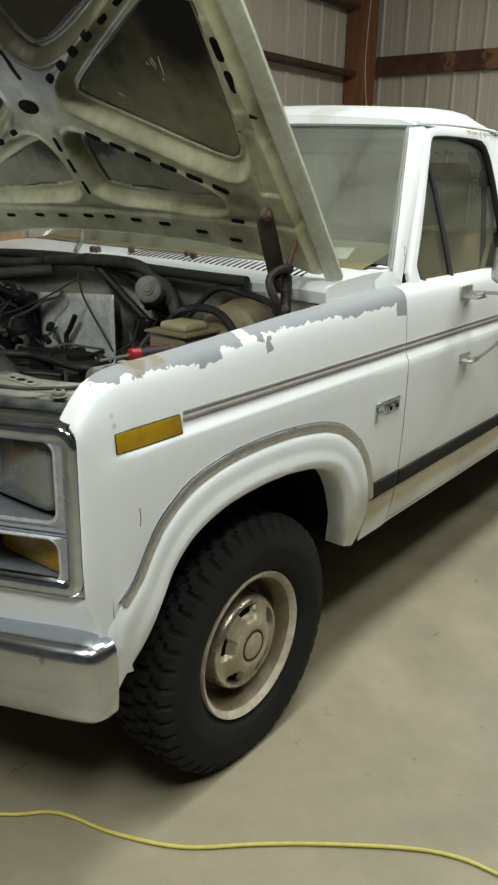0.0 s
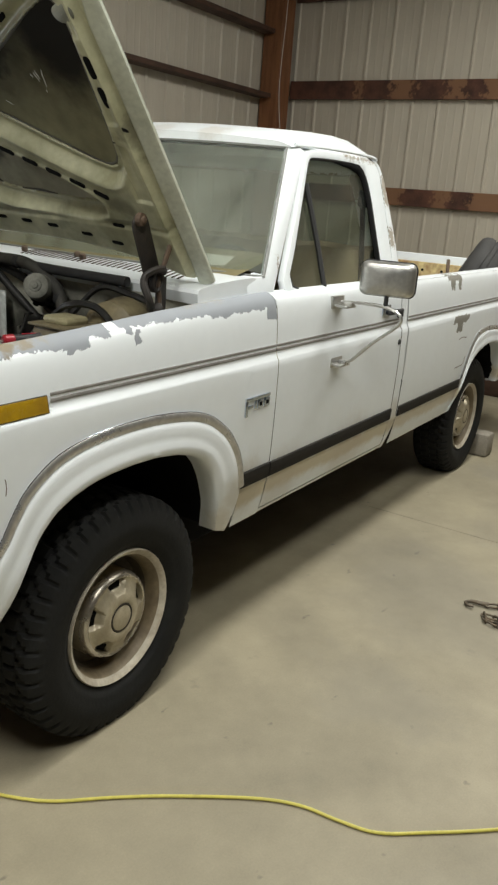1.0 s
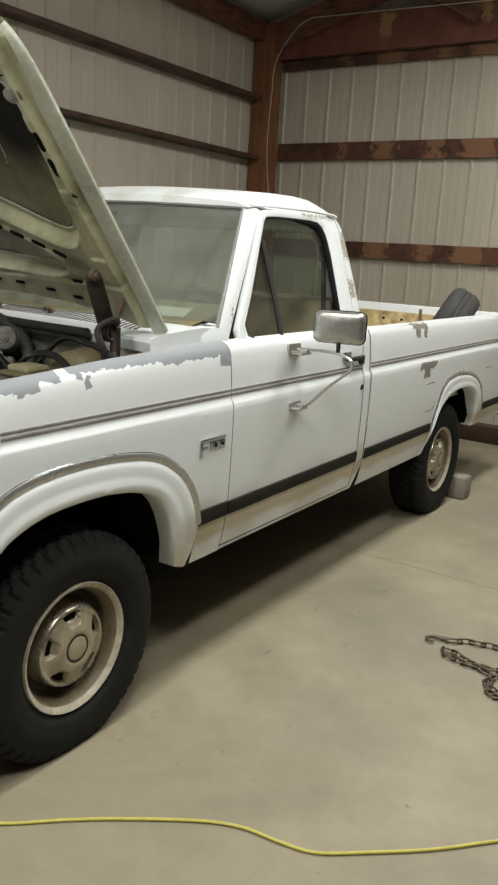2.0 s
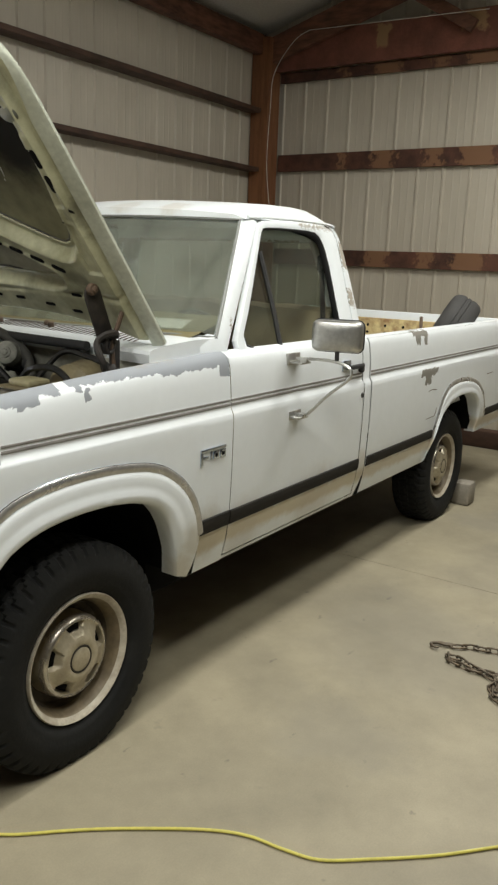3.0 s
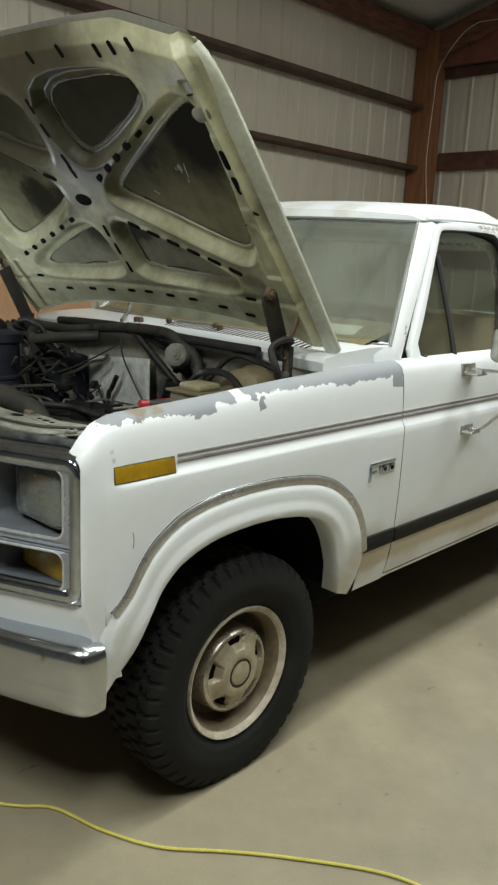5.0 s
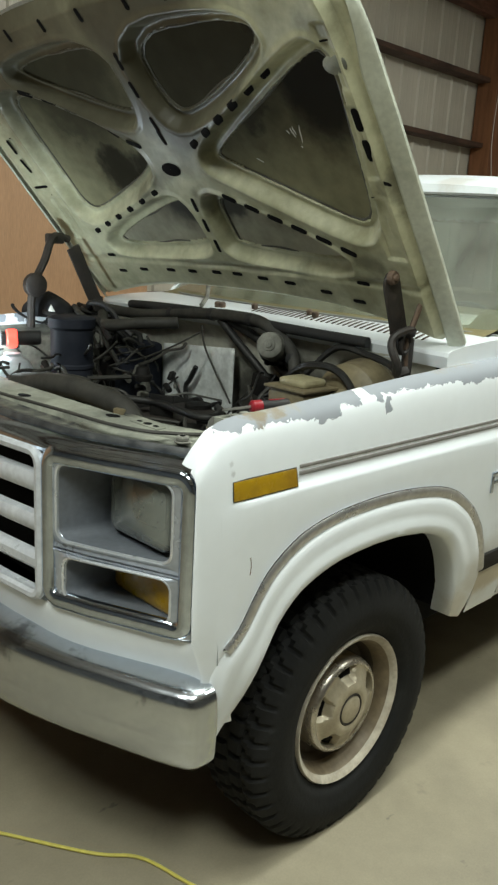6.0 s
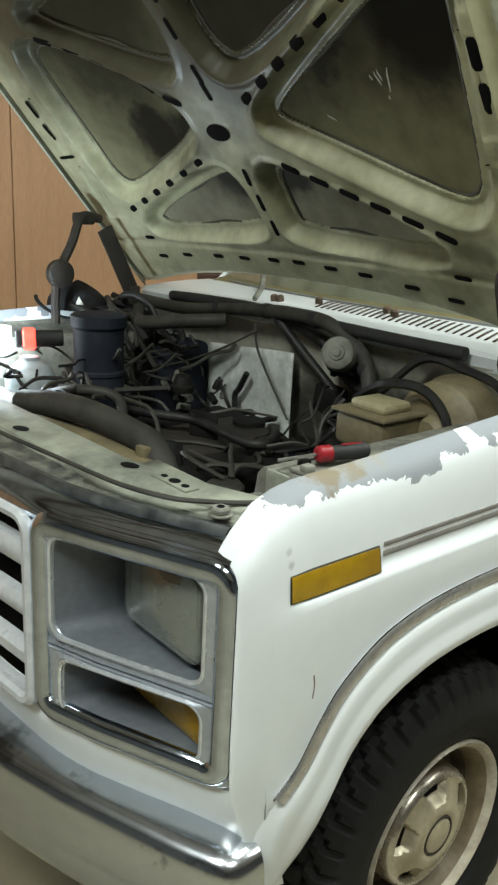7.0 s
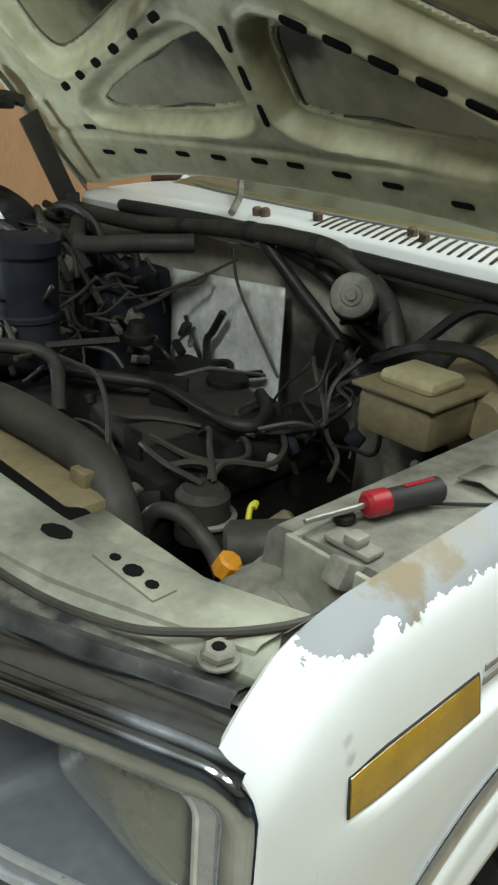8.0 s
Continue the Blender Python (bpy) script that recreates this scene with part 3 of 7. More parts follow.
    sheet(roof, [[(x, y0, EAVE + 0.08), (x, RIDGE_Y, RIDGE + 0.08)] for x in (-7.2, WALL_X + 0.3)])
structure("ceiling", roof, M["roof_steel"], "pale steel roof sheets on dark purlins")


def beam(name, a, b, w, h, material, label, category="beam", group=""):
    """A timber from a to b, w wide and h deep, with eased edges."""
    a, b = Vector(a), Vector(b)
    d = b - a
    side = Vector((0, 0, 1)).cross(d)
    if side.length < 1e-4:
        side = Vector((0, 1, 0))
    side.normalize()
    up = d.normalized().cross(side)
    rot = Matrix((d.normalized(), side, up)).transposed().to_4x4()
    bm = box((-d.length / 2, -w / 2, -h / 2), (d.length / 2, w / 2, h / 2), 0.004)
    bmesh.ops.transform(bm, matrix=Matrix.Translation((a + b) / 2) @ rot, verts=bm.verts)
    return tagged(link(name, bm, material, None, "", False), label, category, group, "structure")


# girts on the end wall, side wall and the corner post
for z0, z1 in ((2.635, 2.815), (1.62, 1.79), (0.72, 0.86)):
    beam("girt", (WALL_X - 0.045, WALL_Y - 0.24, (z0 + z1) / 2), (WALL_X - 0.045, -6, (z0 + z1) / 2), 0.04, z1 - z0, M["back_girt"], "dark red-brown wall girt with pale worn blotches", "beam", "end wall girts")
beam("girt", (WALL_X - 0.05, WALL_Y - 0.24, 3.62), (WALL_X - 0.05, -6, 3.62), 0.04, 0.1, M["back_girt"], "dark timber band under the truss", "beam", "end wall girts")
for z0, z1 in ((3.2, 3.3), (2.585, 2.68), (1.9, 2.0), (1.1, 1.2)):
    beam("girt", (-7, WALL_Y - 0.1, (z0 + z1) / 2), (WALL_X - 0.35, WALL_Y - 0.1, (z0 + z1) / 2), 0.16, 0.045, M["girt"], "dark brown girt laid flat along the side wall", "beam", "side wall girts")
beam("corner_post", (WALL_X - 0.2, WALL_Y - 0.13, 0), (WALL_X - 0.2, WALL_Y - 0.13, 4.0), 0.22, 0.24, M["post"], "rough orange-brown timber corner post", "post")
beam("eave_beam", (-7, WALL_Y - 0.1, 3.93), (WALL_X, WALL_Y - 0.1, 3.93), 0.1, 0.2, M["timber"], "dark red-brown eave beam", "beam")
beam("truss_chord", (WALL_X - 0.14, WALL_Y - 0.05, 3.85), (WALL_X - 0.14, -6, 3.85), 0.06, 0.36, M["chord"], "dark red-brown truss bottom chord with bare patches", "beam")
beam("truss_rafter", (WALL_X - 0.22, WALL_Y, 3.81), (WALL_X - 0.22, RIDGE_Y, 5.2), 0.06, 0.26, M["timber"], "dark red-brown truss rafter", "beam")
beam("truss_rafter", (WALL_X - 0.22, -6, 3.81), (WALL_X - 0.22, RIDGE_Y, 5.2), 0.06, 0.26, M["timber"], "dark red-brown truss rafter", "beam")
beam("truss_web", (WALL_X - 0.25, 1.15, 3.85), (WALL_X - 0.25, 1.9, 4.3), 0.05, 0.12, M["timber"], "dark red-brown truss web member", "beam")
for x in (4.2, 2.0, -0.2, -2.4, -4.6):
    beam("truss_rafter", (x, WALL_Y, 3.98), (x, RIDGE_Y, 5.35), 0.08, 0.24, M["timber"], "dark red-brown rafter under the roof sheets", "beam", "rafters")
    beam("truss_rafter", (x, -6, 3.98), (x, RIDGE_Y, 5.35), 0.08, 0.24, M["timber"], "dark red-brown rafter under the roof sheets", "beam", "rafters")
for y in (2.5, 1.3, 0.1):
    z = EAVE + (WALL_Y - y) / (WALL_Y - RIDGE_Y) * (RIDGE - EAVE) - 0.07
    beam("purlin", (-7, y, z), (WALL_X, y, z), 0.05, 0.1, M["timber"], "brown purlin under the roof sheets", "beam", "purlins")

# wood panelling on the side wall, in plain sheets
for i in range(5):
    x0 = -4.28 + i * 1.22
    bm = bmesh.new()
    slab(bm, (x0 + 0.003, WALL_Y - 0.215, 0.02), (x0 + 1.217, WALL_Y - 0.203, 2.46), 0.003)
    slab(bm, (x0 + 0.002, WALL_Y - 0.206, 0.02), (x0 + 1.218, WALL_Y - 0.19, 2.46))
    tagged(link("wall_panel", bm, M["plywood"], None, "", False), "orange-tan smooth wood panel on the side wall", "wall panel", "wood panels", "structure")

# ceiling fixtures, all out of view; the foremost is added fill
M["tube"] = glow("tube_glow", WARM, 14.0)
for x, y, z, _ in LAMPS:
    lamp = thing("ceiling_light", "white ceiling strip light out of view, placed to fit the brightness", "lamp", "ceiling lights", (x, y, z))
    part("housing", box((x - 0.63, y - 0.04, z - 0.02), (x + 0.63, y + 0.04, z + 0.05), 0.01), M["panel"], lamp)
    part("tube", cylinder((x - 0.6, y - 0.07, z - 0.03), (x + 0.6, y - 0.07, z - 0.03), 0.014), M["tube"], lamp)
    part("tube", cylinder((x - 0.6, y + 0.07, z - 0.03), (x + 0.6, y + 0.07, z - 0.03), 0.014), M["tube"], lamp)
    beam("hanger", (x, y, z + 0.05), (x, y, EAVE + (3.9 - abs(y - RIDGE_Y)) / 4.9 * 1.44), 0.02, 0.02, M["dark"], "thin dark hanger of the ceiling light", "hanger")

# ---- the pickup truck ----
truck = thing("pickup_truck", "old white pickup truck, worn paint, hood open, on the concrete", "truck")
CREASE = 1.05


def side_y(z):
    """How far the flank stands from the truck's near side, by height."""
    return float(np.interp(z, (0.40, 0.47, 0.58, 0.66, 0.85, 1.02, 1.045, 1.065, 1.12, 1.2, 1.235, 1.255, 1.268, 1.276, 1.28), (0.075, 0.05, 0.026, 0.02, 0.014, 0.014, 0.016, 0.028, 0.03, 0.036, 0.042, 0.05, 0.062, 0.076, 0.088)))


def mir(p, far):
    return Vector((p[0], 2 * YC - p[1], p[2])) if far else Vector(p)


LIP = [(-0.502, 0.712), (-0.458, 0.75), (-0.42, 0.812), (-0.384, 0.86), (-0.33, 0.9), (-0.271, 0.929), (-0.19, 0.948), (-0.104, 0.957), (0.0, 0.96), (0.1, 0.957), (0.2, 0.947), (0.29, 0.932), (0.36, 0.91), (0.41, 0.884), (0.48, 0.835), (0.525, 0.787), (0.552, 0.75), (0.58, 0.69), (0.603, 0.615)]
MOUTH = [(-0.51, 0.486), (-0.455, 0.539), (-0.408, 0.61), (-0.38, 0.67), (-0.355, 0.72), (-0.32, 0.76), (-0.28, 0.79), (-0.22, 0.815), (-0.155, 0.832), (-0.08, 0.84), (0.0, 0.843), (0.1, 0.84), (0.22, 0.823), (0.29, 0.803), (0.342, 0.781), (0.385, 0.74), (0.418, 0.69), (0.445, 0.63), (0.47, 0.568), (0.5, 0.468)]
REAR_LIP = [(2.95, 0.6), (2.975, 0.67), (3.012, 0.739), (3.045, 0.8), (3.079, 0.85), (3.14, 0.89), (3.214, 0.913), (3.35, 0.922), (3.481, 0.914), (3.6, 0.898), (3.729, 0.86), (3.82, 0.81), (3.883, 0.755), (3.93, 0.68), (3.95, 0.6)]
REAR_MOUTH = [(2.905, 0.45), (2.955, 0.55), (3.005, 0.66), (3.07, 0.73), (3.178, 0.778), (3.27, 0.803), (3.374, 0.817), (3.55, 0.812), (3.662, 0.79), (3.74, 0.745), (3.79, 0.68), (3.815, 0.6), (3.83, 0.5)]


def top_z(x):
    return float(np.interp(x, (-0.6, -0.565, -0.53, -0.49, -0.45, -0.3, -0.06, 0.18, 0.47, 0.78, 4.6), (1.11, 1.156, 1.19, 1.206, 1.213, 1.219, 1.233, 1.249, 1.26, 1.272, 1.272)))


def nose_y(x, z, y=None):
    """The flank towards the nose, where it draws in and rolls round the front."""
    y = side_y(z) if y is None else y
    if y > 0.085:
        return y
    under = top_z(x) + 0.008 - z
    if x < -0.44:
        fade = min(1.0, (-0.44 - x) / 0.08)
        fade = fade * fade * (3 - 2 * fade) * max(0.0, min(1.0, under / 0.07))
        y += (float(np.interp(z, (0.4, 0.6, 0.7, 1.0, 1.14, 1.2), (0.04, 0.022, 0.018, 0.018, 0.03, 0.04))) - y) * fade
    if x < -0.47:
        k = min(1.0, (-0.47 - x) / 0.116)
        s = 1 - math.sqrt(max(0.0, 1 - k * k))
        y += (0.042 + 0.046 * max(0.0, min(1.0, 1 - under / 0.036)) ** 2 - y) * s
    return y


def flank(xs, low, far=False, nose=False, top=1.28, upper=True):
    """A body panel: columns along x, rows from its lower edge to the shoulder."""
    bm = bmesh.new()
    rows = []
    fr = [0, 0.06, 0.15, 0.3, 0.45, 0.6, 0.75, 0.88, 0.96, 1.0]
    zs_up = (1.05, 1.06, 1.07, 1.12, 1.18, 1.22, 1.24, 1.255, 1.264, 1.27, 1.276, 1.28)
    for x in xs:
        z0 = low(x)
        lift = top_z(x) - 1.272 if nose else 0.0
        col = []
        for f in fr:
            z = z0 + (1.045 - z0) * f
            col.append((z, side_y(z)))
        if upper:
            for z in zs_up:
                if z <= top:
                    col.append((z + lift * (z - 1.05) / 0.23, side_y(z)))
            if top > 1.27:
                zt = 1.28 + lift
                drop = 0.06 if x > -0.5 else 0.006
                col += [(zt, 0.09 if nose and x < 0.3 else 0.096), (zt - 0.004, 0.093 if nose and x < 0.3 else 0.102), (zt - drop, 0.095 if nose and x < 0.3 else 0.104)]
        if nose and x < -0.44:
            col = [(z, nose_y(x, z, y)) for z, y in col]
        tuck = 0.034 * max(0.0, min(1.0, (-0.5 - x) / 0.06)) if nose else 0.0
        rows.append([mir((x + tuck * max(0.0, min(1.0, (0.745 - z) / 0.07)), y, z), far) for z, y in col])
    sheet(bm, rows, flip=far)
    return bm


def flare(lip, mouth, extra_front, extra_rear, far=False, n=48):
    """The wheel arch between its trim line and the opening, rolled inwards."""
    outer = resample([Vector((x, 0, z)) for x, z in extra_front + lip + extra_rear], n)
    inner = resample([Vector((x, 0, z)) for x, z in mouth], n)
    bm = bmesh.new()
    rows = []
    for o, i in zip(outer, inner):
        base = nose_y(o.x, o.z)
        ease = max(0.15, min(1.0, (o.z - 0.5) / 0.2))
        row = []
        for f, out in ((-0.1, 0.008), (0, 0.0), (0.06, -0.002), (0.13, -0.009), (0.28, -0.013), (0.45, -0.012), (0.6, -0.013), (0.72, -0.018), (0.88, -0.017), (0.96, -0.009), (1.0, 0.006), (0.99, 0.04), (0.97, 0.07)):
            p = o + (i - o) * f
            row.append(mir((p.x, base * (1 - max(f, 0)) + nose_y(p.x, p.z) * max(f, 0) + (out * ease if out < 0 else out), p.z), far))
        rows.append(row)
    sheet(bm, rows, flip=far)
    return bm


def well(mouth, far=False):
    """The housing behind a wheel opening, its shade put into a near-black colour."""
    bm = bmesh.new()
    pts = resample([Vector((x, 0, z + 0.012)) for x, z in mouth], 30)
    sheet(bm, [[mir((p.x, y, p.z), far) for p in pts] for y in (0.055, 0.2, 0.36, 0.52)], flip=far)
    sheet(bm, [[mir((p.x, 0.52, p.z), far) for p in pts], [mir((p.x, 0.52, 0.4), far) for p in pts]], flip=far)
    return bm


def trim_line(lip, far=False, out=0.004, radius=0.016):
    pts = [mir((p.x, side_y(p.z) - out, p.z), far) for p in spline([(x, 0, z) for x, z in lip], 3)]
    return tube(bmesh.new(), pts, radius, 8, flat=0.4, up=(0, 1, 0))


def strip(x0, x1, z0, z1, proud, far=False, steps=12):
    """A flat band on the flank with softened edges."""
    bm = bmesh.new()
    rows = []
    for k in range(steps + 1):
        x = x0 + (x1 - x0) * k / steps
        y0, y1 = nose_y(x, z0), nose_y(x, z1)
        h = (z1 - z0)
        rows.append([mir(p, far) for p in ((x, y0 + 0.003, z0), (x, y0 - proud * 0.7, z0 + h * 0.06), (x, y0 * 0.8 + y1 * 0.2 - proud, z0 + h * 0.2), (x, y0 * 0.2 + y1 * 0.8 - proud, z0 + h * 0.8), (x, y1 - proud * 0.7, z1 - h * 0.06), (x, y1 + 0.003, z1))])
    made = sheet(bm, rows, flip=far)
    for row in (made[0], made[-1]):
        try:
            bm.faces.new(row)
        except ValueError:
            pass
    return bm


def fender_low(x):
    if x > 0.6035:
        return 0.445
    if x < -0.529:
        return 0.488
    if x < -0.502:
        return 0.700
    return curve_at(LIP, x)


FENDER_X = sorted({-0.586, -0.5855, -0.584, -0.581, -0.577, -0.571, -0.563, -0.553, -0.542, -0.5292, -0.5288, -0.515, -0.5025, -0.495, -0.485, -0.475, -0.465, -0.45, -0.442, *[x for x, _ in LIP], 0.6036, 0.64, 0.7, 0.75, 0.778, 0.786})


def bed_low(x):
    if x < 2.949 or x > 3.951:
        return 0.45 if x < 3 else 0.5
    return curve_at(REAR_LIP, x)


BED_X = sorted({2.014, 2.02, 2.06, 2.2, 2.4, 2.6, 2.8, 2.9485, *[x for x, _ in REAR_LIP], 3.9515, 4.1, 4.3, 4.5, 4.56, 4.575})
DOOR_X = [0.79, 0.796, 0.83, 0.95, 1.1, 1.25, 1.4, 1.55, 1.7, 1.82, 1.9, 1.915, 1.921]
M["joint"] = surface("dusty_joint", (0.16, 0.14, 0.115), 0.8)
for far in (False, True):
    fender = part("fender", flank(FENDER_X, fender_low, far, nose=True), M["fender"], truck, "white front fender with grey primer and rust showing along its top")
    part("wheel_arch", flare(LIP, MOUTH, [(-0.53, 0.488), (-0.53, 0.58), (-0.525, 0.66), (-0.514, 0.696)], [(0.6, 0.53), (0.575, 0.44)], far), M["paint"], fender)
    part("arch_trim", trim_line(LIP, far), M["arch"], fender, "dull bright trim along the wheel arch")
    part("arch_edge", trim_line([(x * 1.022, z + 0.013 * (z - 0.5) / 0.45) for x, z in LIP], far, 0.004, 0.0035), M["chrome"], fender, "bright raised edge of the arch trim")
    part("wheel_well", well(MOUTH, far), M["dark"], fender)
    part("side_stripe", strip(-0.29, 0.782, 1.093, 1.102, 0.0016, far), M["stripe"], fender)
    part("side_stripe", strip(-0.29, 0.782, 1.076, 1.087, 0.0016, far), M["stripe"], fender)
    part("rub_strip", strip(0.606, 0.781, 0.6, 0.664, 0.008, far, 4), M["moulding"], fender, "black rub strip with worn edges")
    # Thin dark strip stands for the shadow at the sunk lens edge.
    part("marker_gasket", strip(-0.499, -0.301, 1.0515, 1.0998, 0.0012, far, 6), M["seal"], fender, "dark line for the shade round the sunk side marker")
    part("side_marker", strip(-0.497, -0.303, 1.053, 1.098, 0.0022, far, 6), M["amber"], fender, "amber side marker lens")
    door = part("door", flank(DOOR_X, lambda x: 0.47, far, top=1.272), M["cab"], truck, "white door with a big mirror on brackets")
    part("side_stripe", strip(0.79, 1.92, 1.093, 1.102, 0.0016, far), M["stripe"], door)
    part("side_stripe", strip(0.79, 1.92, 1.076, 1.087, 0.0016, far), M["stripe"], door)
    part("rub_strip", strip(0.79, 1.92, 0.6, 0.662, 0.008, far), M["moulding"], door)
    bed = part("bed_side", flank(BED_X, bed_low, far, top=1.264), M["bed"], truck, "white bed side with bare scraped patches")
    part("wheel_arch", flare(REAR_LIP, REAR_MOUTH, [(2.93, 0.5)], [(3.945, 0.5)], far), M["bed"], bed)
    part("arch_trim", trim_line(REAR_LIP, far), M["arch"], bed)
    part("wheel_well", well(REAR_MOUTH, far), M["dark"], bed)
    part("side_stripe", strip(2.02, 4.57, 1.093, 1.102, 0.0016, far), M["stripe"], bed)
    part("side_stripe", strip(2.02, 4.57, 1.076, 1.087, 0.0016, far), M["stripe"], bed)
    part("rub_strip", strip(2.02, 2.94, 0.598, 0.656, 0.008, far), M["moulding"], bed)
    part("rub_strip", strip(3.955, 4.57, 0.598, 0.656, 0.008, far), M["moulding"], bed)
    # rolled top rail and inner wall of the bed
    rail = bmesh.new()
    rows = []
    for x in (2.014, 2.5, 3.0, 3.5, 4.0, 4.575):
        rows.append([mir((x, y, z), far) for y, z in ((0.066, 1.264), (0.074, 1.268), (0.1, 1.27), (0.128, 1.268), (0.136, 1.26), (0.138, 1.2), (0.15, 0.75))])
    sheet(rail, rows, flip=far)
    part("bed_rail", rail, M["bed"], bed)
    # rocker below the door, cab corner behind it
    rocker = bmesh.new()
    sheet(rocker, [[mir((x, y, z), far) for y, z in ((0.055, 0.463), (0.058, 0.45), (0.075, 0.437), (0.12, 0.43), (0.3, 0.43))] for x in (0.785, 1.2, 1.6, 1.95)], flip=not far)
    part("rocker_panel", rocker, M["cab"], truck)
    corner = flank([1.929, 1.935, 1.96, 1.985, 1.998, 2.004], lambda x: 0.445 if x < 1.96 else 0.45 + (x - 1.96) * 2.6, far, top=1.272)
    part("cab_corner", corner, M["cab"], truck)
    # dark gaps behind the panel joints
    for x in (0.786, 1.925, 2.009):
        gap = bmesh.new()
        w = 0.012 if x < 2 else 0.014
        rows = [[mir((x + s * w, side_y(z) + 0.012 + 0.02, z), far) for z in (0.46, 0.6, 0.85, 1.03, 1.07, 1.2, 1.25)] for s in (-1, 1)]
        sheet(gap, rows)
        part("joint_gap", gap, M["joint"], truck)

# sheet metal closing the body: bed floor, bulkhead, tailgate, and a light-blocking underside
part("bed_floor", box((2.03, 0.14, 0.72), (4.57, 2 * YC - 0.14, 0.75), 0.004), M["bed"], truck)
part("bed_front_wall", box((2.03, 0.075, 0.5), (2.055, 2 * YC - 0.075, 1.26), 0.006), M["bed"], truck)
gate = part("tailgate", box((4.575, 0.04, 0.52), (4.62, 2 * YC - 0.04, 1.262), 0.012), M["bed"], truck)
# Unseen running gear, set low to block light reaching the floor below.
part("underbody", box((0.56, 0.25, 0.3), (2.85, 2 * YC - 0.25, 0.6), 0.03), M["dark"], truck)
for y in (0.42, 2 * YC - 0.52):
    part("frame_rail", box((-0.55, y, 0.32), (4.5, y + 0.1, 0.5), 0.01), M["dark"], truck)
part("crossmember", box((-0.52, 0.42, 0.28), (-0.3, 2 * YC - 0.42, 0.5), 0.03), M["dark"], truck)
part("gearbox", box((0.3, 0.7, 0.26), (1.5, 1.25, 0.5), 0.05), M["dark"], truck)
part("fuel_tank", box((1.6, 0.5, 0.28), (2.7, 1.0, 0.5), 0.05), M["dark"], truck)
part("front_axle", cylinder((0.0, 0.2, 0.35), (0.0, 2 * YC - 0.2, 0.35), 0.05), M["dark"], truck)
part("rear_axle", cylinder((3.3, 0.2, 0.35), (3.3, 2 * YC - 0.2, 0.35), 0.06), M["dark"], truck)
part("rear_bumper", box((4.62, 0.03, 0.46), (4.75, 2 * YC - 0.03, 0.62), 0.02), M["bumper"], truck)


# ---- wheels ----
M["block_ring"] = surface("dark_groove", (0.03, 0.025, 0.018), 0.8)
def wheel(x, far, group_label):
    """Tyre with lugs, tan rim with a bright ring, slotted cover. Built at the near side's outer face, axis along y."""
    R, HZ, K = 0.377, 0.351, 1.035
    hub = (x, 0.0, HZ)
    w = part("wheel", revolve(bmesh.new(), [(a, b * K) for a, b in [(0.19, 0.12), (0.195, 0.19), (0.09, 0.17), (0.055, 0.18), (0.034, 0.188), (0.026, 0.194), (0.02, 0.2), (0.017, 0.206), (0.024, 0.209), (0.032, 0.207)]], hub), M["rim"], truck, group_label)
    part("rim_lip", revolve(bmesh.new(), [(a, b * K) for a, b in [(0.03, 0.189), (0.023, 0.194), (0.0175, 0.2), (0.0145, 0.206), (0.021, 0.2095), (0.03, 0.2085)]], hub), M["lip"], w, "pale chipped rim lip")
    tyre = bmesh.new()
    n, sub = 46, 8
    wall_out = [(0.05, 0.195), (0.034, 0.203), (0.022, 0.212), (0.012, 0.23), (0.007, 0.236), (0.006, 0.243), (0.0, 0.262), (-0.003, 0.285), (0.001, 0.305), (0.004, 0.315)]
    tread = [(0.007, 0.324), (0.012, 0.334), (0.02, 0.343), (0.028, R - 0.006), (0.044, R - 0.001), (0.058, R), (0.066, R), (0.074, R), (0.09, R), (0.106, R), (0.114, R), (0.12, R), (0.128, R), (0.144, R), (0.16, R), (0.168, R), (0.176, R), (0.19, R - 0.001), (0.206, R - 0.006), (0.214, 0.343), (0.222, 0.334), (0.227, 0.324)]
    wall_in = [(0.231, 0.305), (0.234, 0.285), (0.228, 0.24), (0.2, 0.203), (0.19, 0.195)]

    def worn(y, k):
        """Depth of the tread grooves at a place across and round the tyre: stepped shoulder blocks, zigzag grooves, two inner rows."""
        u = min(y, 0.234 - y)
        shift = 3 if y > 0.117 else 0
        zig = 0 if u < 0.03 else (2 if u < 0.05 else 4)
        if u > 0.112:
            return 0.009
        if 0.058 < u < 0.07:
            return 0.009 if (k + zig + shift) % sub < 5 else 0.004
        step = (k + zig + shift + (3 if u > 0.064 else 0)) % sub
        if u < 0.012:
            return 0.006 if step in (0, 1) else 0.0
        return 0.011 if step in (0, 1) or (step == 2 and 0.028 < u < 0.045) else 0.0

    rings = []
    for y, r in [(a, b * K) for a, b in wall_out] + [(a, b + 0.018 if b < 0.35 else b) for a, b in tread] + [(a, b * K) for a, b in wall_in]:
        ring = []
        for k in range(n * sub):
            a = 2 * math.pi * (k + (0.35 * math.sin(y * 90) if 0.06 < y < 0.175 else 0)) / (n * sub)
            rr = r - (worn(y, k) if 0.0065 < y < 0.2275 and r > 0.328 else 0.0)
            ring.append((x + rr * math.cos(a), y, HZ + rr * math.sin(a)))
        ring = [(p[0], p[1], max(p[2], 0.003)) for p in ring]
        rings.append(ring)
    sheet(tyre, rings, closed=True, flip=True)
    t = part("tyre", tyre, M["rubber"], w, "black all-terrain tyre with dusty worn lugs")
    # recessed dish behind the cover
    part("dish", revolve(bmesh.new(), [(0.075, 0.178), (0.11, 0.17), (0.125, 0.15), (0.125, 0.03)], hub), M["dish"], w)
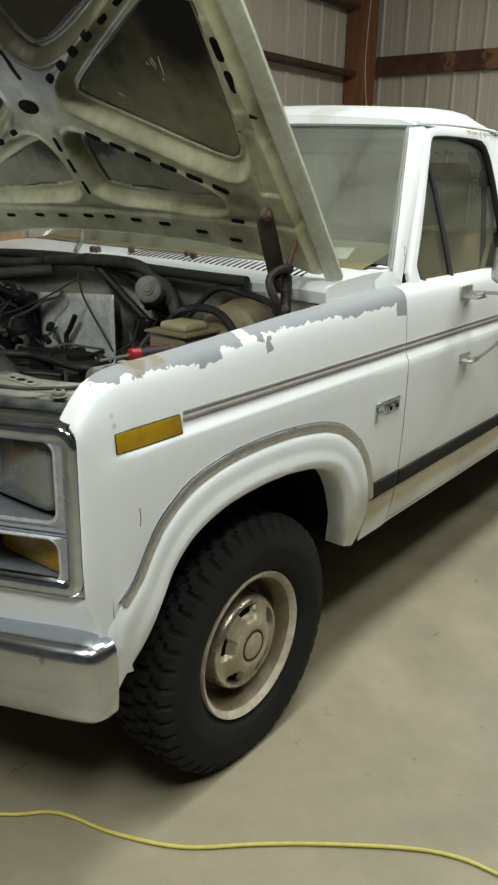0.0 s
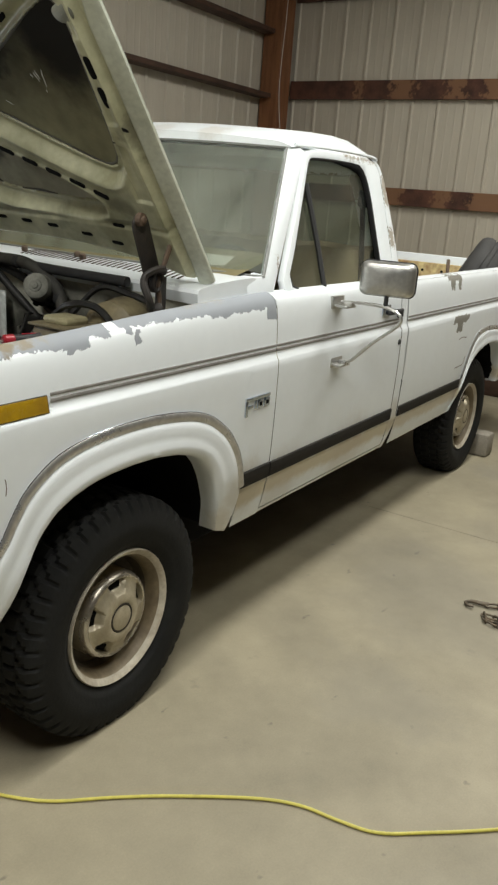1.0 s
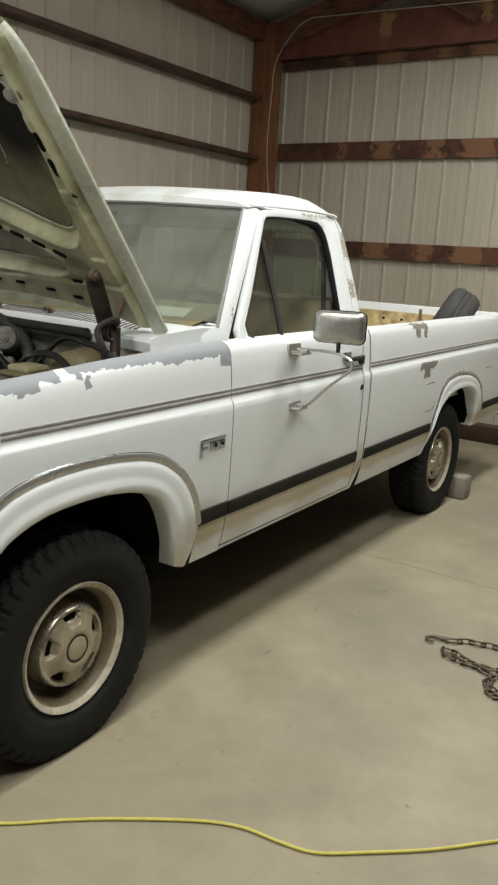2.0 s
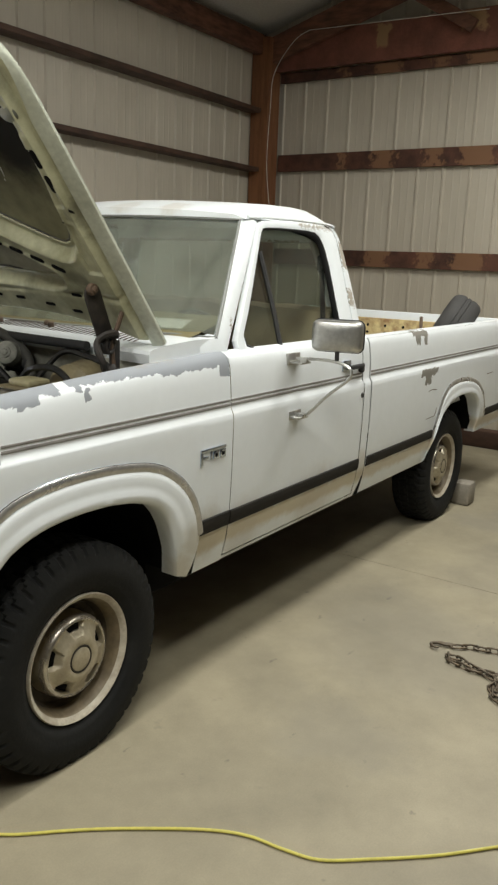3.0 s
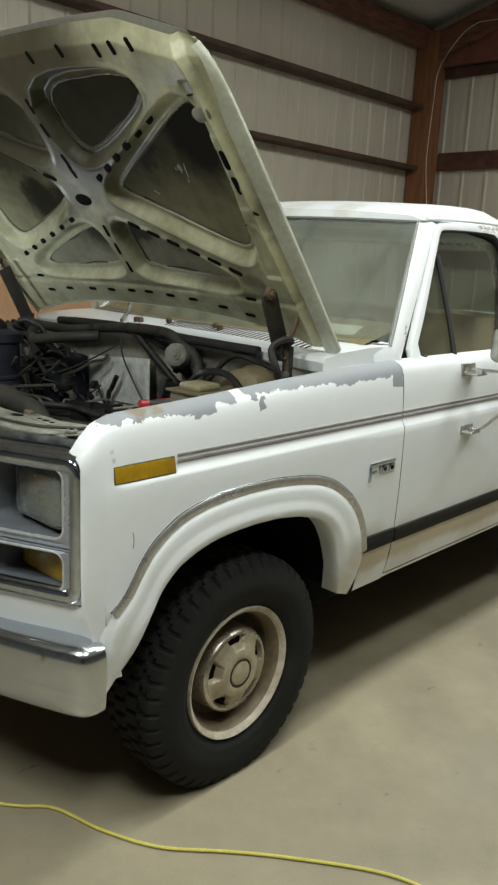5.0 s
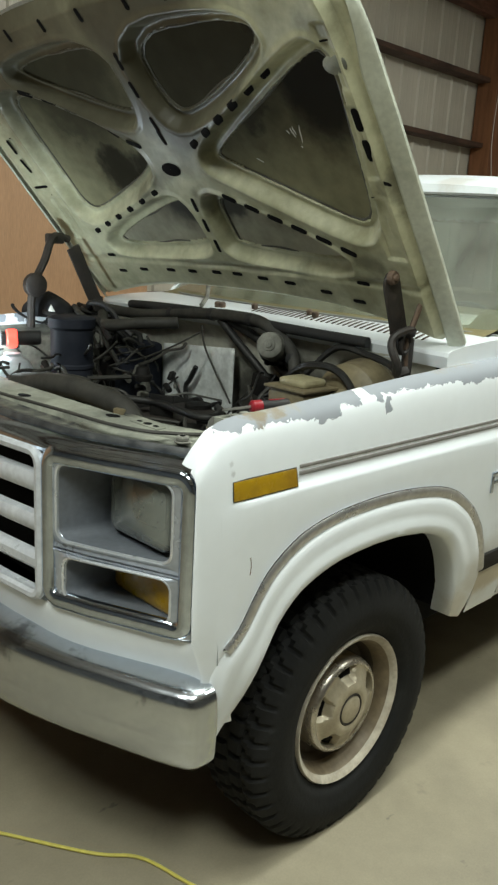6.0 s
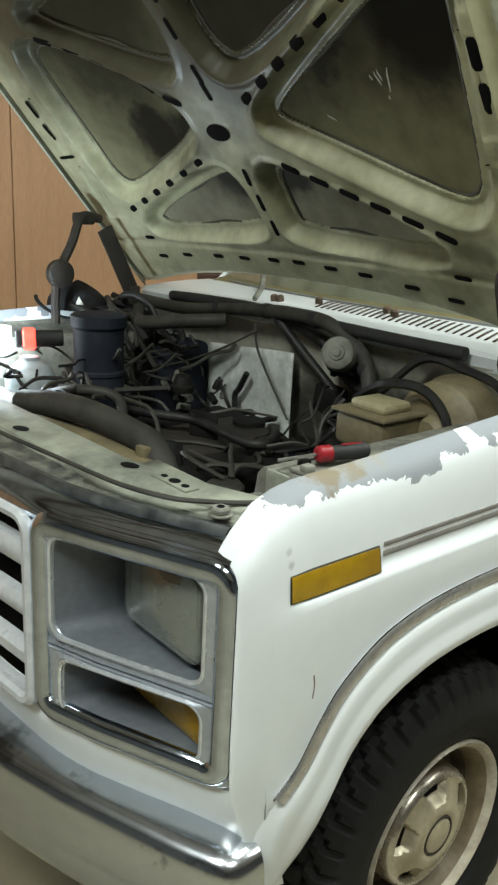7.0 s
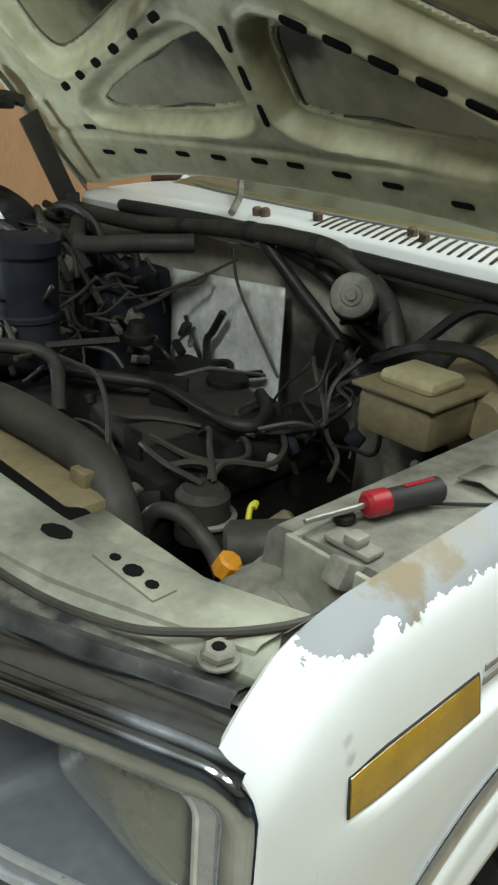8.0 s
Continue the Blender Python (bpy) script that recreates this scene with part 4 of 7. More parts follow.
    # cover: a dome with five sunk windows between its spokes
    sides = 120
    cap, H = bmesh.new(), Vector(hub)
    rings = []
    for y0, r in ((0.115, 0.14), (0.07, 0.1385), (0.048, 0.136), (0.038, 0.131), (0.035, 0.126), (0.036, 0.121), (0.037, 0.115), (0.035, 0.109), (0.032, 0.103), (0.029, 0.097), (0.026, 0.091), (0.022, 0.084), (0.018, 0.077), (0.0155, 0.07), (0.014, 0.06), (0.014, 0.05), (0.017, 0.046), (0.017, 0.041), (0.014, 0.038), (0.012, 0.03), (0.011, 0.015), (0.011, 0.001)):
        ring = []
        for q in range(sides):
            a = 2 * math.pi * q / sides
            off = abs((math.degrees(a) - 20 + 36) % 72 - 36)
            half = 15 + (r - 0.085) * 160
            edge = max(0.0, min(1.0, (half - off) / 3.5)) * max(0.0, min(1.0, (r - 0.08) / 0.006)) * max(0.0, min(1.0, (0.1205 - r) / 0.006))
            ring.append(H + Vector((r * math.cos(a), y0 + 0.022 * edge * edge * (3 - 2 * edge), r * math.sin(a))))
        rings.append(ring)
    sheet(cap, rings, closed=True, flip=True)
    part("wheel_cover", cap, M["cap"], w, "dusty wheel cover with five windows")
    part("cover_ring", revolve(bmesh.new(), [(0.06, 0.1395), (0.045, 0.1365), (0.036, 0.131), (0.0335, 0.126), (0.035, 0.1225), (0.04, 0.122)], hub), M["ring"], w, "bright ring of the wheel cover")
    part("centre_ring", revolve(bmesh.new(), [(0.0165, 0.0475), (0.0135, 0.0445), (0.0135, 0.0425), (0.0165, 0.0385)], hub), M["block_ring"], w, "dark ring round the centre of the cover")
    for q in range(5):
        a = radians(20 + 72 * q)
        c, t = Vector((math.cos(a), 0, math.sin(a))), Vector((-math.sin(a), 0, math.cos(a)))
        slot = bmesh.new()
        sheet(slot, [[H + c * r - t * half + Vector((0, y0, 0)), H + c * (r + 0.002) + Vector((0, y0, 0)), H + c * r + t * half + Vector((0, y0, 0))] for r, half, y0 in ((0.091, 0.019, 0.044), (0.1, 0.025, 0.05), (0.111, 0.031, 0.054))], flip=True)
        solid(part("slot", slot, M["dark"], w), 0.003, 0)
    return w


wheels = []
for x, y in ((0.0, 0.016), (3.29, 0.035)):
    w = wheel(x, False, "tan steel wheel with a dusty slotted cover")
    w.location.y = y
    wheels.append(w)
for w in list(wheels):
    c = copy_thing(w, Matrix.Translation((2 * w.location.x, 2 * YC - w.location.y, 0)) @ Matrix.Rotation(math.pi, 4, "Z"))
    c.location.x = 0.0 if w is wheels[0] else 2 * 3.29

# ---- cab ----
def green_y(z):
    return 0.085 + (z - 1.265) * 0.32


DOOR_FRAME = [(0.815, 1.262), (0.863, 1.25), (0.922, 1.327), (1.005, 1.435), (1.088, 1.543), (1.175, 1.66), (1.25, 1.765), (1.285, 1.787), (1.4, 1.793), (1.557, 1.797), (1.75, 1.799), (1.87, 1.797), (1.925, 1.78), (1.945, 1.735), (1.94, 1.6), (1.93, 1.4), (1.921, 1.262), (1.7, 1.262), (1.4, 1.262), (1.1, 1.262)]
WINDOW = [(0.965, 1.3), (0.97, 1.335), (1.034, 1.41), (1.12, 1.53), (1.2, 1.645), (1.268, 1.74), (1.29, 1.757), (1.4, 1.763), (1.55, 1.765), (1.672, 1.764), (1.745, 1.757), (1.785, 1.735), (1.803, 1.69), (1.81, 1.6), (1.802, 1.45), (1.795, 1.3), (1.785, 1.282), (1.7, 1.275), (1.477, 1.268), (1.23, 1.263), (1.052, 1.265), (0.985, 1.275)]


def ring_points(points, centre, n=72):
    """Points of a closed outline at even angles round its middle."""
    cx, cz = centre
    closed = points + [points[0]]
    dense = [Vector((a[0] + (b[0] - a[0]) * k / 12, 0, a[1] + (b[1] - a[1]) * k / 12)) for a, b in zip(closed, closed[1:]) for k in range(12)]
    out = []
    for k in range(n):
        ang = 2 * math.pi * k / n
        d = Vector((math.cos(ang), 0, math.sin(ang)))
        best = max(dense, key=lambda p: (p - Vector((cx, 0, cz))).normalized().dot(d))
        out.append(best)
    return out


MID = (1.43, 1.5)
for far in (False, True):
    outer, inner = ring_points(DOOR_FRAME, MID), ring_points(WINDOW, MID)
    bm = bmesh.new()
    rows = []
    for f, dy in ((0.0, 0.02), (0.0, 0.0), (0.04, -0.006), (0.5, -0.008), (0.9, -0.004), (1.0, 0.004), (1.0, 0.022)):
        rows.append([mir((o.lerp(i, f).x, green_y(o.lerp(i, f).z) + dy, o.lerp(i, f).z), far) for o, i in zip(outer, inner)])
    sheet(bm, rows, closed=True, flip=not far)
    frame_part = part("door_frame", bm, M["cab"], truck, "white window frame of the door with chipped edges")
    seal = tube(bmesh.new(), [mir((p.x, green_y(p.z) + 0.006, p.z), far) for p in inner + inner[:1]], 0.009, 6)
    part("window_seal", seal, M["seal"], frame_part)
    pane = bmesh.new()
    sheet(pane, [[mir((MID[0], green_y(MID[1]) + 0.014, MID[1]), far)] * len(inner), [mir((p.x, green_y(p.z) + 0.014, p.z), far) for p in inner]], closed=True)
    bmesh.ops.remove_doubles(pane, verts=pane.verts, dist=1e-5)
    glass = part("window_pane", pane, M["glass"], frame_part)
    glass.visible_shadow = False
    run = tube(bmesh.new(), [mir((x, green_y(z) + 0.004, z), far) for x, z in ((1.5, 1.76), (1.66, 1.756), (1.735, 1.744), (1.768, 1.722), (1.784, 1.68), (1.79, 1.6), (1.783, 1.45), (1.776, 1.28))], 0.022, 8, flat=0.4, up=(0, 1, 0), taper=lambda s: min(1.0, 0.15 + s * 4))
    part("window_run", run, M["dark"], frame_part, "thick black window channel")
    vent = tube(bmesh.new(), [mir((x, green_y(z) + 0.004, z), far) for x, z in ((1.228, 1.262), (1.236, 1.4), (1.234, 1.52), (1.228, 1.66))], 0.011, 6)
    part("vent_bar", vent, M["seal"], frame_part)
    # rear edge of the cab, with the seal line
    side_strip = bmesh.new()
    rows = []
    for z, x0, x1 in ((1.255, 1.93, 2.05), (1.35, 1.936, 2.05), (1.5, 1.945, 2.048), (1.6, 1.95, 2.034), (1.7, 1.955, 2.012), (1.74, 1.948, 1.995), (1.765, 1.936, 1.98), (1.78, 1.92, 1.97), (1.79, 1.885, 1.96)):
        y = green_y(z)
        rows.append([mir(p, far) for p in ((x0, y + 0.014, z), (x0 + 0.004, y - 0.002, z), ((x0 + x1) / 2, y - 0.006, z), (x1 - 0.03, y + 0.004, z), (x1 - 0.008, y + 0.022, z), (x1, y + 0.06, z))])
    sheet(side_strip, rows, flip=not far)
    part("cab_pillar", side_strip, M["cab"], truck, "white rear cab pillar with flaking paint")
    part("pillar_seal", tube(bmesh.new(), [mir((x, green_y(z) + 0.006, z), far) for x, z in ((1.925, 1.27), (1.934, 1.4), (1.944, 1.6), (1.95, 1.735), (1.93, 1.785), (1.87, 1.798))], 0.005, 6), M["seal"], truck)
    # windscreen pillar
    pil = bmesh.new()
    rows = []
    for k in range(13):
        t = k / 12
        dx, dz = 0.83 + (1.262 - 0.83) * t, 1.262 + (1.78 - 1.262) * t
        wx, wz = 0.775 + (1.18 - 0.775) * t, 1.328 + (1.785 - 1.328) * t
        wy = 0.1 + (0.285 - 0.1) * t
        a = Vector((dx - 0.004, green_y(dz) + 0.012, dz))
        b = Vector((wx, wy, wz))
        rows.append([mir(p, far) for p in (a, a + Vector((-0.003, -0.012, 0)), a.lerp(b, 0.35) + Vector((0, -0.014, 0.008)), a.lerp(b, 0.7) + Vector((-0.008, -0.008, 0.006)), b + Vector((-0.006, 0.0, 0.004)), b + Vector((0.012, 0.02, 0.0)))])
    sheet(pil, rows, flip=far)
    part("windscreen_pillar", pil, M["cab"], truck)
    part("drip_rail", tube(bmesh.new(), spline([mir(p, far) for p in ((1.2, 0.262, 1.798), (1.4, 0.255, 1.806), (1.7, 0.255, 1.81), (1.9, 0.258, 1.806), (1.985, 0.275, 1.8))], 5), 0.008, 6), M["cab"], truck)


def screen_point(u, v):
    """A point of the windscreen: u across from -1 to 1, v from its foot to its head."""
    half = 0.874 + (0.689 - 0.874) * v
    bow = 1 - u * u
    x = 0.775 + (1.18 - 0.775) * v - bow * (0.185 - 0.105 * v)
    z = 1.328 + (1.785 - 1.328) * v + bow * 0.012
    return Vector((x, YC + u * half, z))


bm = bmesh.new()
sheet(bm, [[screen_point(u / 12, 0.03 + 0.94 * v / 8) + Vector((0.006, 0, 0)) for u in range(-12, 13)] for v in range(9)])
screen = part("windshield", bm, M["windshield"], truck, "dusty greenish windshield")
screen.visible_shadow = False
edge = [screen_point(-1 + 2 * k / 20, 0) for k in range(21)] + [screen_point(1, k / 10) for k in range(1, 11)] + [screen_point(1 - 2 * k / 20, 1) for k in range(1, 21)] + [screen_point(-1, 1 - k / 10) for k in range(1, 11)]
part("screen_seal", tube(bmesh.new(), edge, 0.007, 6), surface("grey_screen_rubber", (0.2, 0.21, 0.2), 0.6, second=(0.12, 0.12, 0.11)), screen)

# roof with crown and folded edges
bm = bmesh.new()
rows = []
for k, (x, drop) in enumerate(((1.178, 0.0), (1.2, 0.012), (1.24, 0.03), (1.35, 0.05), (1.5, 0.06), (1.7, 0.064), (1.85, 0.058), (1.95, 0.04), (1.99, 0.02), (2.005, -0.01), (2.008, -0.04))):
    row = []
    for u in range(-14, 15):
        t = u / 14
        bow = 1 - t * t
        fwd = 0.08 * bow * max(0.0, 1 - k / 4)
        crown = 0.03 * bow + drop * min(1.0, (1 - abs(t)) * 7)
        back = 0.025 * max(0.0, (abs(t) - 0.8) / 0.2) ** 2 * (k >= 6)
        row.append((x - fwd - back, YC + t * 0.712, 1.79 + crown + (0.014 if abs(t) < 0.999 else 0)))
    rows.append(row)
rows.insert(0, [screen_point(u / 14 * 1.02, 1.0) + Vector((-0.006, 0, 0.004)) for u in range(-14, 15)])
sheet(bm, rows)
part("roof", bm, M["cab"], truck, "white cab roof with worn patches")
# back of the cab with its window
bm = bmesh.new()
outer = [(YC + s * w, z) for s, w, z in ((-1, 0.86, 1.2), (-1, 0.81, 1.4), (-1, 0.745, 1.6), (-1, 0.68, 1.79), (1, 0.68, 1.79), (1, 0.745, 1.6), (1, 0.81, 1.4), (1, 0.86, 1.2))]
inner = [(YC + s * w, z) for s, w, z in ((-1, 0.67, 1.36), (-1, 0.65, 1.45), (-1, 0.61, 1.6), (-1, 0.57, 1.72), (1, 0.57, 1.72), (1, 0.61, 1.6), (1, 0.65, 1.45), (1, 0.67, 1.36))]
sheet(bm, [[(2.035 - max(0, z - 1.4) * 0.18, y, z) for y, z in ring] for ring in (outer, inner)], closed=True)
solid(part("cab_back", bm, M["cab"], truck), 0.02)
bm = bmesh.new()
bm.faces.new([bm.verts.new((2.03 - max(0, z - 1.4) * 0.18, y, z)) for y, z in inner])
rear_glass = part("rear_window", bm, M["windshield"], truck)
rear_glass.visible_shadow = False
part("cab_floor", box((0.7, 0.12, 0.55), (2.02, 2 * YC - 0.12, 0.6), 0.01), M["dark"], truck)
part("cab_back_low", box((2.0, 0.06, 0.5), (2.02, 2 * YC - 0.06, 1.25), 0.005), M["cab"], truck)

# interior
M["vinyl"] = surface("tan_vinyl", (0.3, 0.25, 0.15), 0.55, second=(0.13, 0.095, 0.06), scale=6, bump=0.1)
M["dash"] = surface("tan_dash", (0.2, 0.175, 0.085), 0.6, spec=0.25, second=(0.13, 0.11, 0.055), scale=4)
seat = bmesh.new()
rows = []
for y in np.linspace(0.2, 2 * YC - 0.2, 17):
    puff = 0.012 * math.cos((y - 0.2) * 24)
    rows.append([(x, y, z + puff * 0.5) for x, z in ((1.35, 0.72), (1.3, 0.86), (1.36, 0.93), (1.62, 0.92), (1.72, 0.92), (1.76, 1.0), (1.84, 1.3), (1.88, 1.39), (1.93, 1.41), (1.96, 1.38), (1.93, 0.8))])
sheet(seat, rows)
part("bench_seat", seat, M["vinyl"], truck, "tan vinyl bench seat")
dash = bmesh.new()
sheet(dash, [[(x, y, z) for x, z in ((0.66, 1.322), (0.76, 1.345), (0.9, 1.382), (1.0, 1.392), (1.04, 1.36), (1.02, 1.2), (0.95, 1.0))] for y in np.linspace(0.16, 2 * YC - 0.16, 9)])
part("dashboard", dash, M["dash"], truck, "tan dashboard")
M["paper"] = surface("paper", (0.75, 0.74, 0.68), 0.7, scale=8, amount=0.3)
part("paper", box((0.77, 0.22, 1.362), (0.88, 0.46, 1.365), 0.001, Matrix.Rotation(0.2, 4, "Z") @ Matrix.Rotation(-0.25, 4, "Y")), M["paper"], truck, "sheet of white paper lying on the dashboard")
ring = [Vector((1.1, 0.52, 1.22)) + Matrix.Rotation(radians(-62), 3, "Y") @ Vector((0.19 * math.cos(a), 0.19 * math.sin(a), 0)) for a in np.linspace(0, 2 * math.pi, 33)]
part("steering_wheel", tube(bmesh.new(), ring, 0.013, 8), M["trim"], truck)
part("steering_column", cylinder((0.92, 0.52, 1.1), (1.1, 0.52, 1.22), 0.03), M["trim"], truck)
part("seat_belt", tube(bmesh.new(), spline([(1.86, 0.26, 1.6), (1.85, 0.24, 1.45), (1.84, 0.22, 1.25), (1.83, 0.22, 1.0)], 5), 0.018, 6, flat=0.15), M["seal"], truck)
part("belt_anchor", box((1.83, 0.235, 1.585), (1.88, 0.275, 1.66), 0.01), M["seal"], truck)

# cowl panel with louvres, wiper nubs
COWL = [(0.41, 1.255), (0.4, 1.29), (0.405, 1.302), (0.42, 1.308), (0.5, 1.318), (0.62, 1.326), (0.72, 1.328), (0.78, 1.322)]


def cowl_row(y):
    """The section of the cowl at a place across the truck."""
    bow = max(0.0, 1 - ((y - YC) / 0.86) ** 2)
    return [(x - bow * float(np.interp(x, (0.42, 0.5, 0.62, 0.78), (0.0, 0.02, 0.08, 0.17))), y, z + 0.012 * bow) for x, z in COWL]


def cowl_z(x, y):
    row = cowl_row(y)[3:]
    return float(np.interp(x, [p[0] for p in row], [p[2] for p in row]))


bm = bmesh.new()
rows = [cowl_row(y) for y in np.linspace(0.104, 2 * YC - 0.104, 27)]
for end in (0, -1):
    rows.insert(0 if end == 0 else len(rows), [(p[0], p[1] - (0.002 if end == 0 else -0.002), 1.22) for p in rows[end]])
sheet(bm, rows, flip=True)
cowl = part("cowl", bm, M["cab"], truck, "white cowl panel in front of the windshield")
M["slot_dust"] = surface("dusty_slot", (0.07, 0.05, 0.035), 0.9)
for k in range(32):
    y0 = 0.985 - 0.024 * k
    bm = bmesh.new()
    sheet(bm, [[(0.475 + 0.11 * f, y0 + 0.028 * f + w, cowl_z(0.475 + 0.11 * f, y0 + 0.028 * f) + 0.0016) for w in (0.0, 0.008)] for f in (0, 0.33, 0.66, 1.0)])
    solid(part("louvre_slot", bm, M["slot_dust"], cowl), 0.0012)
for x, y in ((0.475, 1.175), (0.478, 1.15), (0.522, 1.02), (0.55, 0.77), (0.53, 0.725)):
    z = cowl_z(x, y)
    part("screw", cylinder((x, y, z - 0.004), (x - 0.004, y, z + 0.02), 0.012, 8), M["rust"], cowl, "rusty screw head")
for far in (False, True):
    bm = bmesh.new()
    sheet(bm, [[mir(p, far) for p in row] for row in (((0.68, 0.098, 1.26), (0.68, 0.103, 1.3), (0.68, 0.112, 1.32), (0.68, 0.16, 1.327)), ((0.75, 0.09, 1.262), (0.75, 0.094, 1.305), (0.755, 0.104, 1.328), (0.76, 0.16, 1.33)), ((0.8, 0.084, 1.262), (0.79, 0.086, 1.3), (0.785, 0.096, 1.336), (0.79, 0.15, 1.34)), ((0.842, 0.08, 1.262), (0.842, 0.083, 1.27), (0.835, 0.09, 1.285), (0.83, 0.12, 1.29)))], flip=not far)
    part("cowl_corner", bm, M["cab"], truck)
part("wiper_arm", tube(bmesh.new(), spline([(0.43, 1.22, 1.33), (0.5, 1.27, 1.36), (0.62, 1.4, 1.4)], 4), 0.009, 6), M["grime"], truck)

# ---- hood, standing open ----
HU, HN, HO = Vector((-0.652, 0, 0.759)), Vector((0.759, 0, 0.652)), Vector((0.493, 0, 1.32))


def hood_point(u, v, h=0.0):
    return HO + HU * u + Vector((0, v, 0)) + HN * h


def hood_crown(v):
    t = min(1.0, abs(v - YC) / 0.87)
    return 0.035 * (1 - t ** 2.5)


HOOD_SIDE = [(0.0, 0.104), (0.1, 0.096), (0.3, 0.085), (0.5, 0.077), (0.75, 0.068), (0.92, 0.065), (1.0, 0.07), (1.05, 0.082), (1.085, 0.1)]


def hood_rear(v):
    t = abs(v - YC) / 0.862
    return 0.1 * (1 - min(1.0, t) ** 3) if t < 1 else 0.0


def hood_front(v):
    a = abs(v - YC)
    return float(np.interp(a, (0.0, 0.38, 0.6, 0.86), (1.205, 1.193, 1.178, 1.085)))


def hood_out(t):
    """The far edge stands a little further out than the near one."""
    return 0.085 * max(0.0, t) ** 5


def hood_half(u):
    return YC - float(np.interp(u, [p[0] for p in HOOD_SIDE], [p[1] for p in HOOD_SIDE]))


hood = part("hood", bmesh.new(), None, truck)
bpy.data.objects.remove(hood)
bm = bmesh.new()
rows = []
NV = 28
for i in range(25):
    f = i / 24
    row = []
    for j in range(-NV, NV + 1):
        t = j / NV
        v0 = YC + t * 0.86
        u = hood_rear(v0) + (hood_front(v0) - hood_rear(v0)) * f
        v = YC + t * hood_half(min(u, 1.085)) + hood_out(t)
        row.append(hood_point(u, v, hood_crown(v) + 0.012 - (0.018 if abs(j) == NV else 0)))
    rows.append(row)
sheet(bm, rows, flip=True)
hood = part("hood", bm, M["hood_top"], truck, "open hood, white above and sooty pale green underneath")

# pressed inner frame: a flat sheet with sunk panels, cut in one grid
def rounded(points, times=2):
    """A closed outline with its corners cut round."""
    for _ in range(times):
        points = [(a[0] + (b[0] - a[0]) * f, a[1] + (b[1] - a[1]) * f) for a, b in zip(points, points[1:] + points[:1]) for f in (0.25, 0.75)]
    return points


PANELS = {
    "front_near": rounded([(1.06, 0.9), (1.04, 0.41), (0.945, 0.38), (0.765, 0.8), (0.82, 0.9)]),
    "side_near": rounded([(0.65, 0.8), (0.71, 0.72), (0.945, 0.26), (0.93, 0.19), (0.82, 0.19), (0.54, 0.225), (0.415, 0.255), (0.42, 0.36), (0.62, 0.765)]),
    "rear_near": rounded([(0.515, 0.9), (0.5, 0.8), (0.318, 0.405), (0.272, 0.415), (0.272, 0.6), (0.3, 0.905), (0.36, 0.91)]),
    "front_far": rounded([(1.06, 1.02), (1.04, 1.53), (0.985, 1.54), (0.79, 1.09), (0.83, 1.01)]),
    "side_far": rounded([(0.68, 1.1), (0.765, 1.2), (0.93, 1.53), (0.95, 1.67), (0.83, 1.69), (0.62, 1.675), (0.44, 1.66), (0.44, 1.54), (0.6, 1.12)]),
    "rear_far": rounded([(0.5, 1.03), (0.5, 1.13), (0.34, 1.58), (0.28, 1.56), (0.275, 1.35), (0.3, 1.03), (0.36, 1.02)]),
}


def sunk_depth(u, v):
    """How far inside the nearest sunk panel each place of the hood lies (negative on the ribs)."""
    w = v
    deepest = np.full(u.shape, -9.0)
    for poly in PANELS.values():
        best, hit = np.full(u.shape, 9.0), np.zeros(u.shape, bool)
        for (u0, v0), (u1, v1) in zip(poly, poly[1:] + poly[:1]):
            d = (u1 - u0) ** 2 + (v1 - v0) ** 2
            t = np.clip(((u - u0) * (u1 - u0) + (w - v0) * (v1 - v0)) / d, 0, 1)
            best = np.minimum(best, np.hypot(u - u0 - t * (u1 - u0), w - v0 - t * (v1 - v0)))
            if v0 != v1:
                hit ^= ((v0 > w) != (v1 > w)) & (u < (u1 - u0) * (w - v0) / (v1 - v0) + u0)
        deepest = np.maximum(deepest, np.where(hit, best, -best))
    return deepest


def inner_heights(u, v):
    """Height of the pressing at places of the hood: proud ribs, steep walls, a flange with a bead, then open to the skin."""
    u, v = np.asarray(u, float), np.asarray(v, float)
    d = sunk_depth(u, v)
    k = np.clip((d + 0.032) / 0.03, 0, 1)
    h = -0.05 + 0.04 * k * k * (3 - 2 * k)
    h -= 0.004 * np.exp(-((d + 0.036) / 0.008) ** 2) + 0.004 * np.exp(-((d - 0.012) / 0.0045) ** 2)
    h = np.where(d > 0.018, 0.004, h)
    w = np.where(v <= YC, v, 2 * YC - v)
    for u0, u1, w0, w1, depth in ((0.34, 0.54, 0.158, 0.228, 0.008), (0.37, 0.52, 0.176, 0.184, -0.006), (0.37, 0.52, 0.204, 0.212, -0.006), (0.6, 0.8, 0.148, 0.186, 0.005), (0.84, 1.0, 0.14, 0.185, 0.005)):
        inset = np.minimum(np.minimum(u - u0, u1 - u), np.minimum(w - w0, w1 - w))
        q = np.clip(inset / 0.007, 0, 1)
        h += depth * q * q * (3 - 2 * q)
    band = np.clip(1 - np.abs(u - 0.24) / 0.022, 0, 1)
    return h + 0.007 * band * band * (3 - 2 * band) * (d < 0)


def inner_height(u, v):
    return float(inner_heights([u], [v])[0])


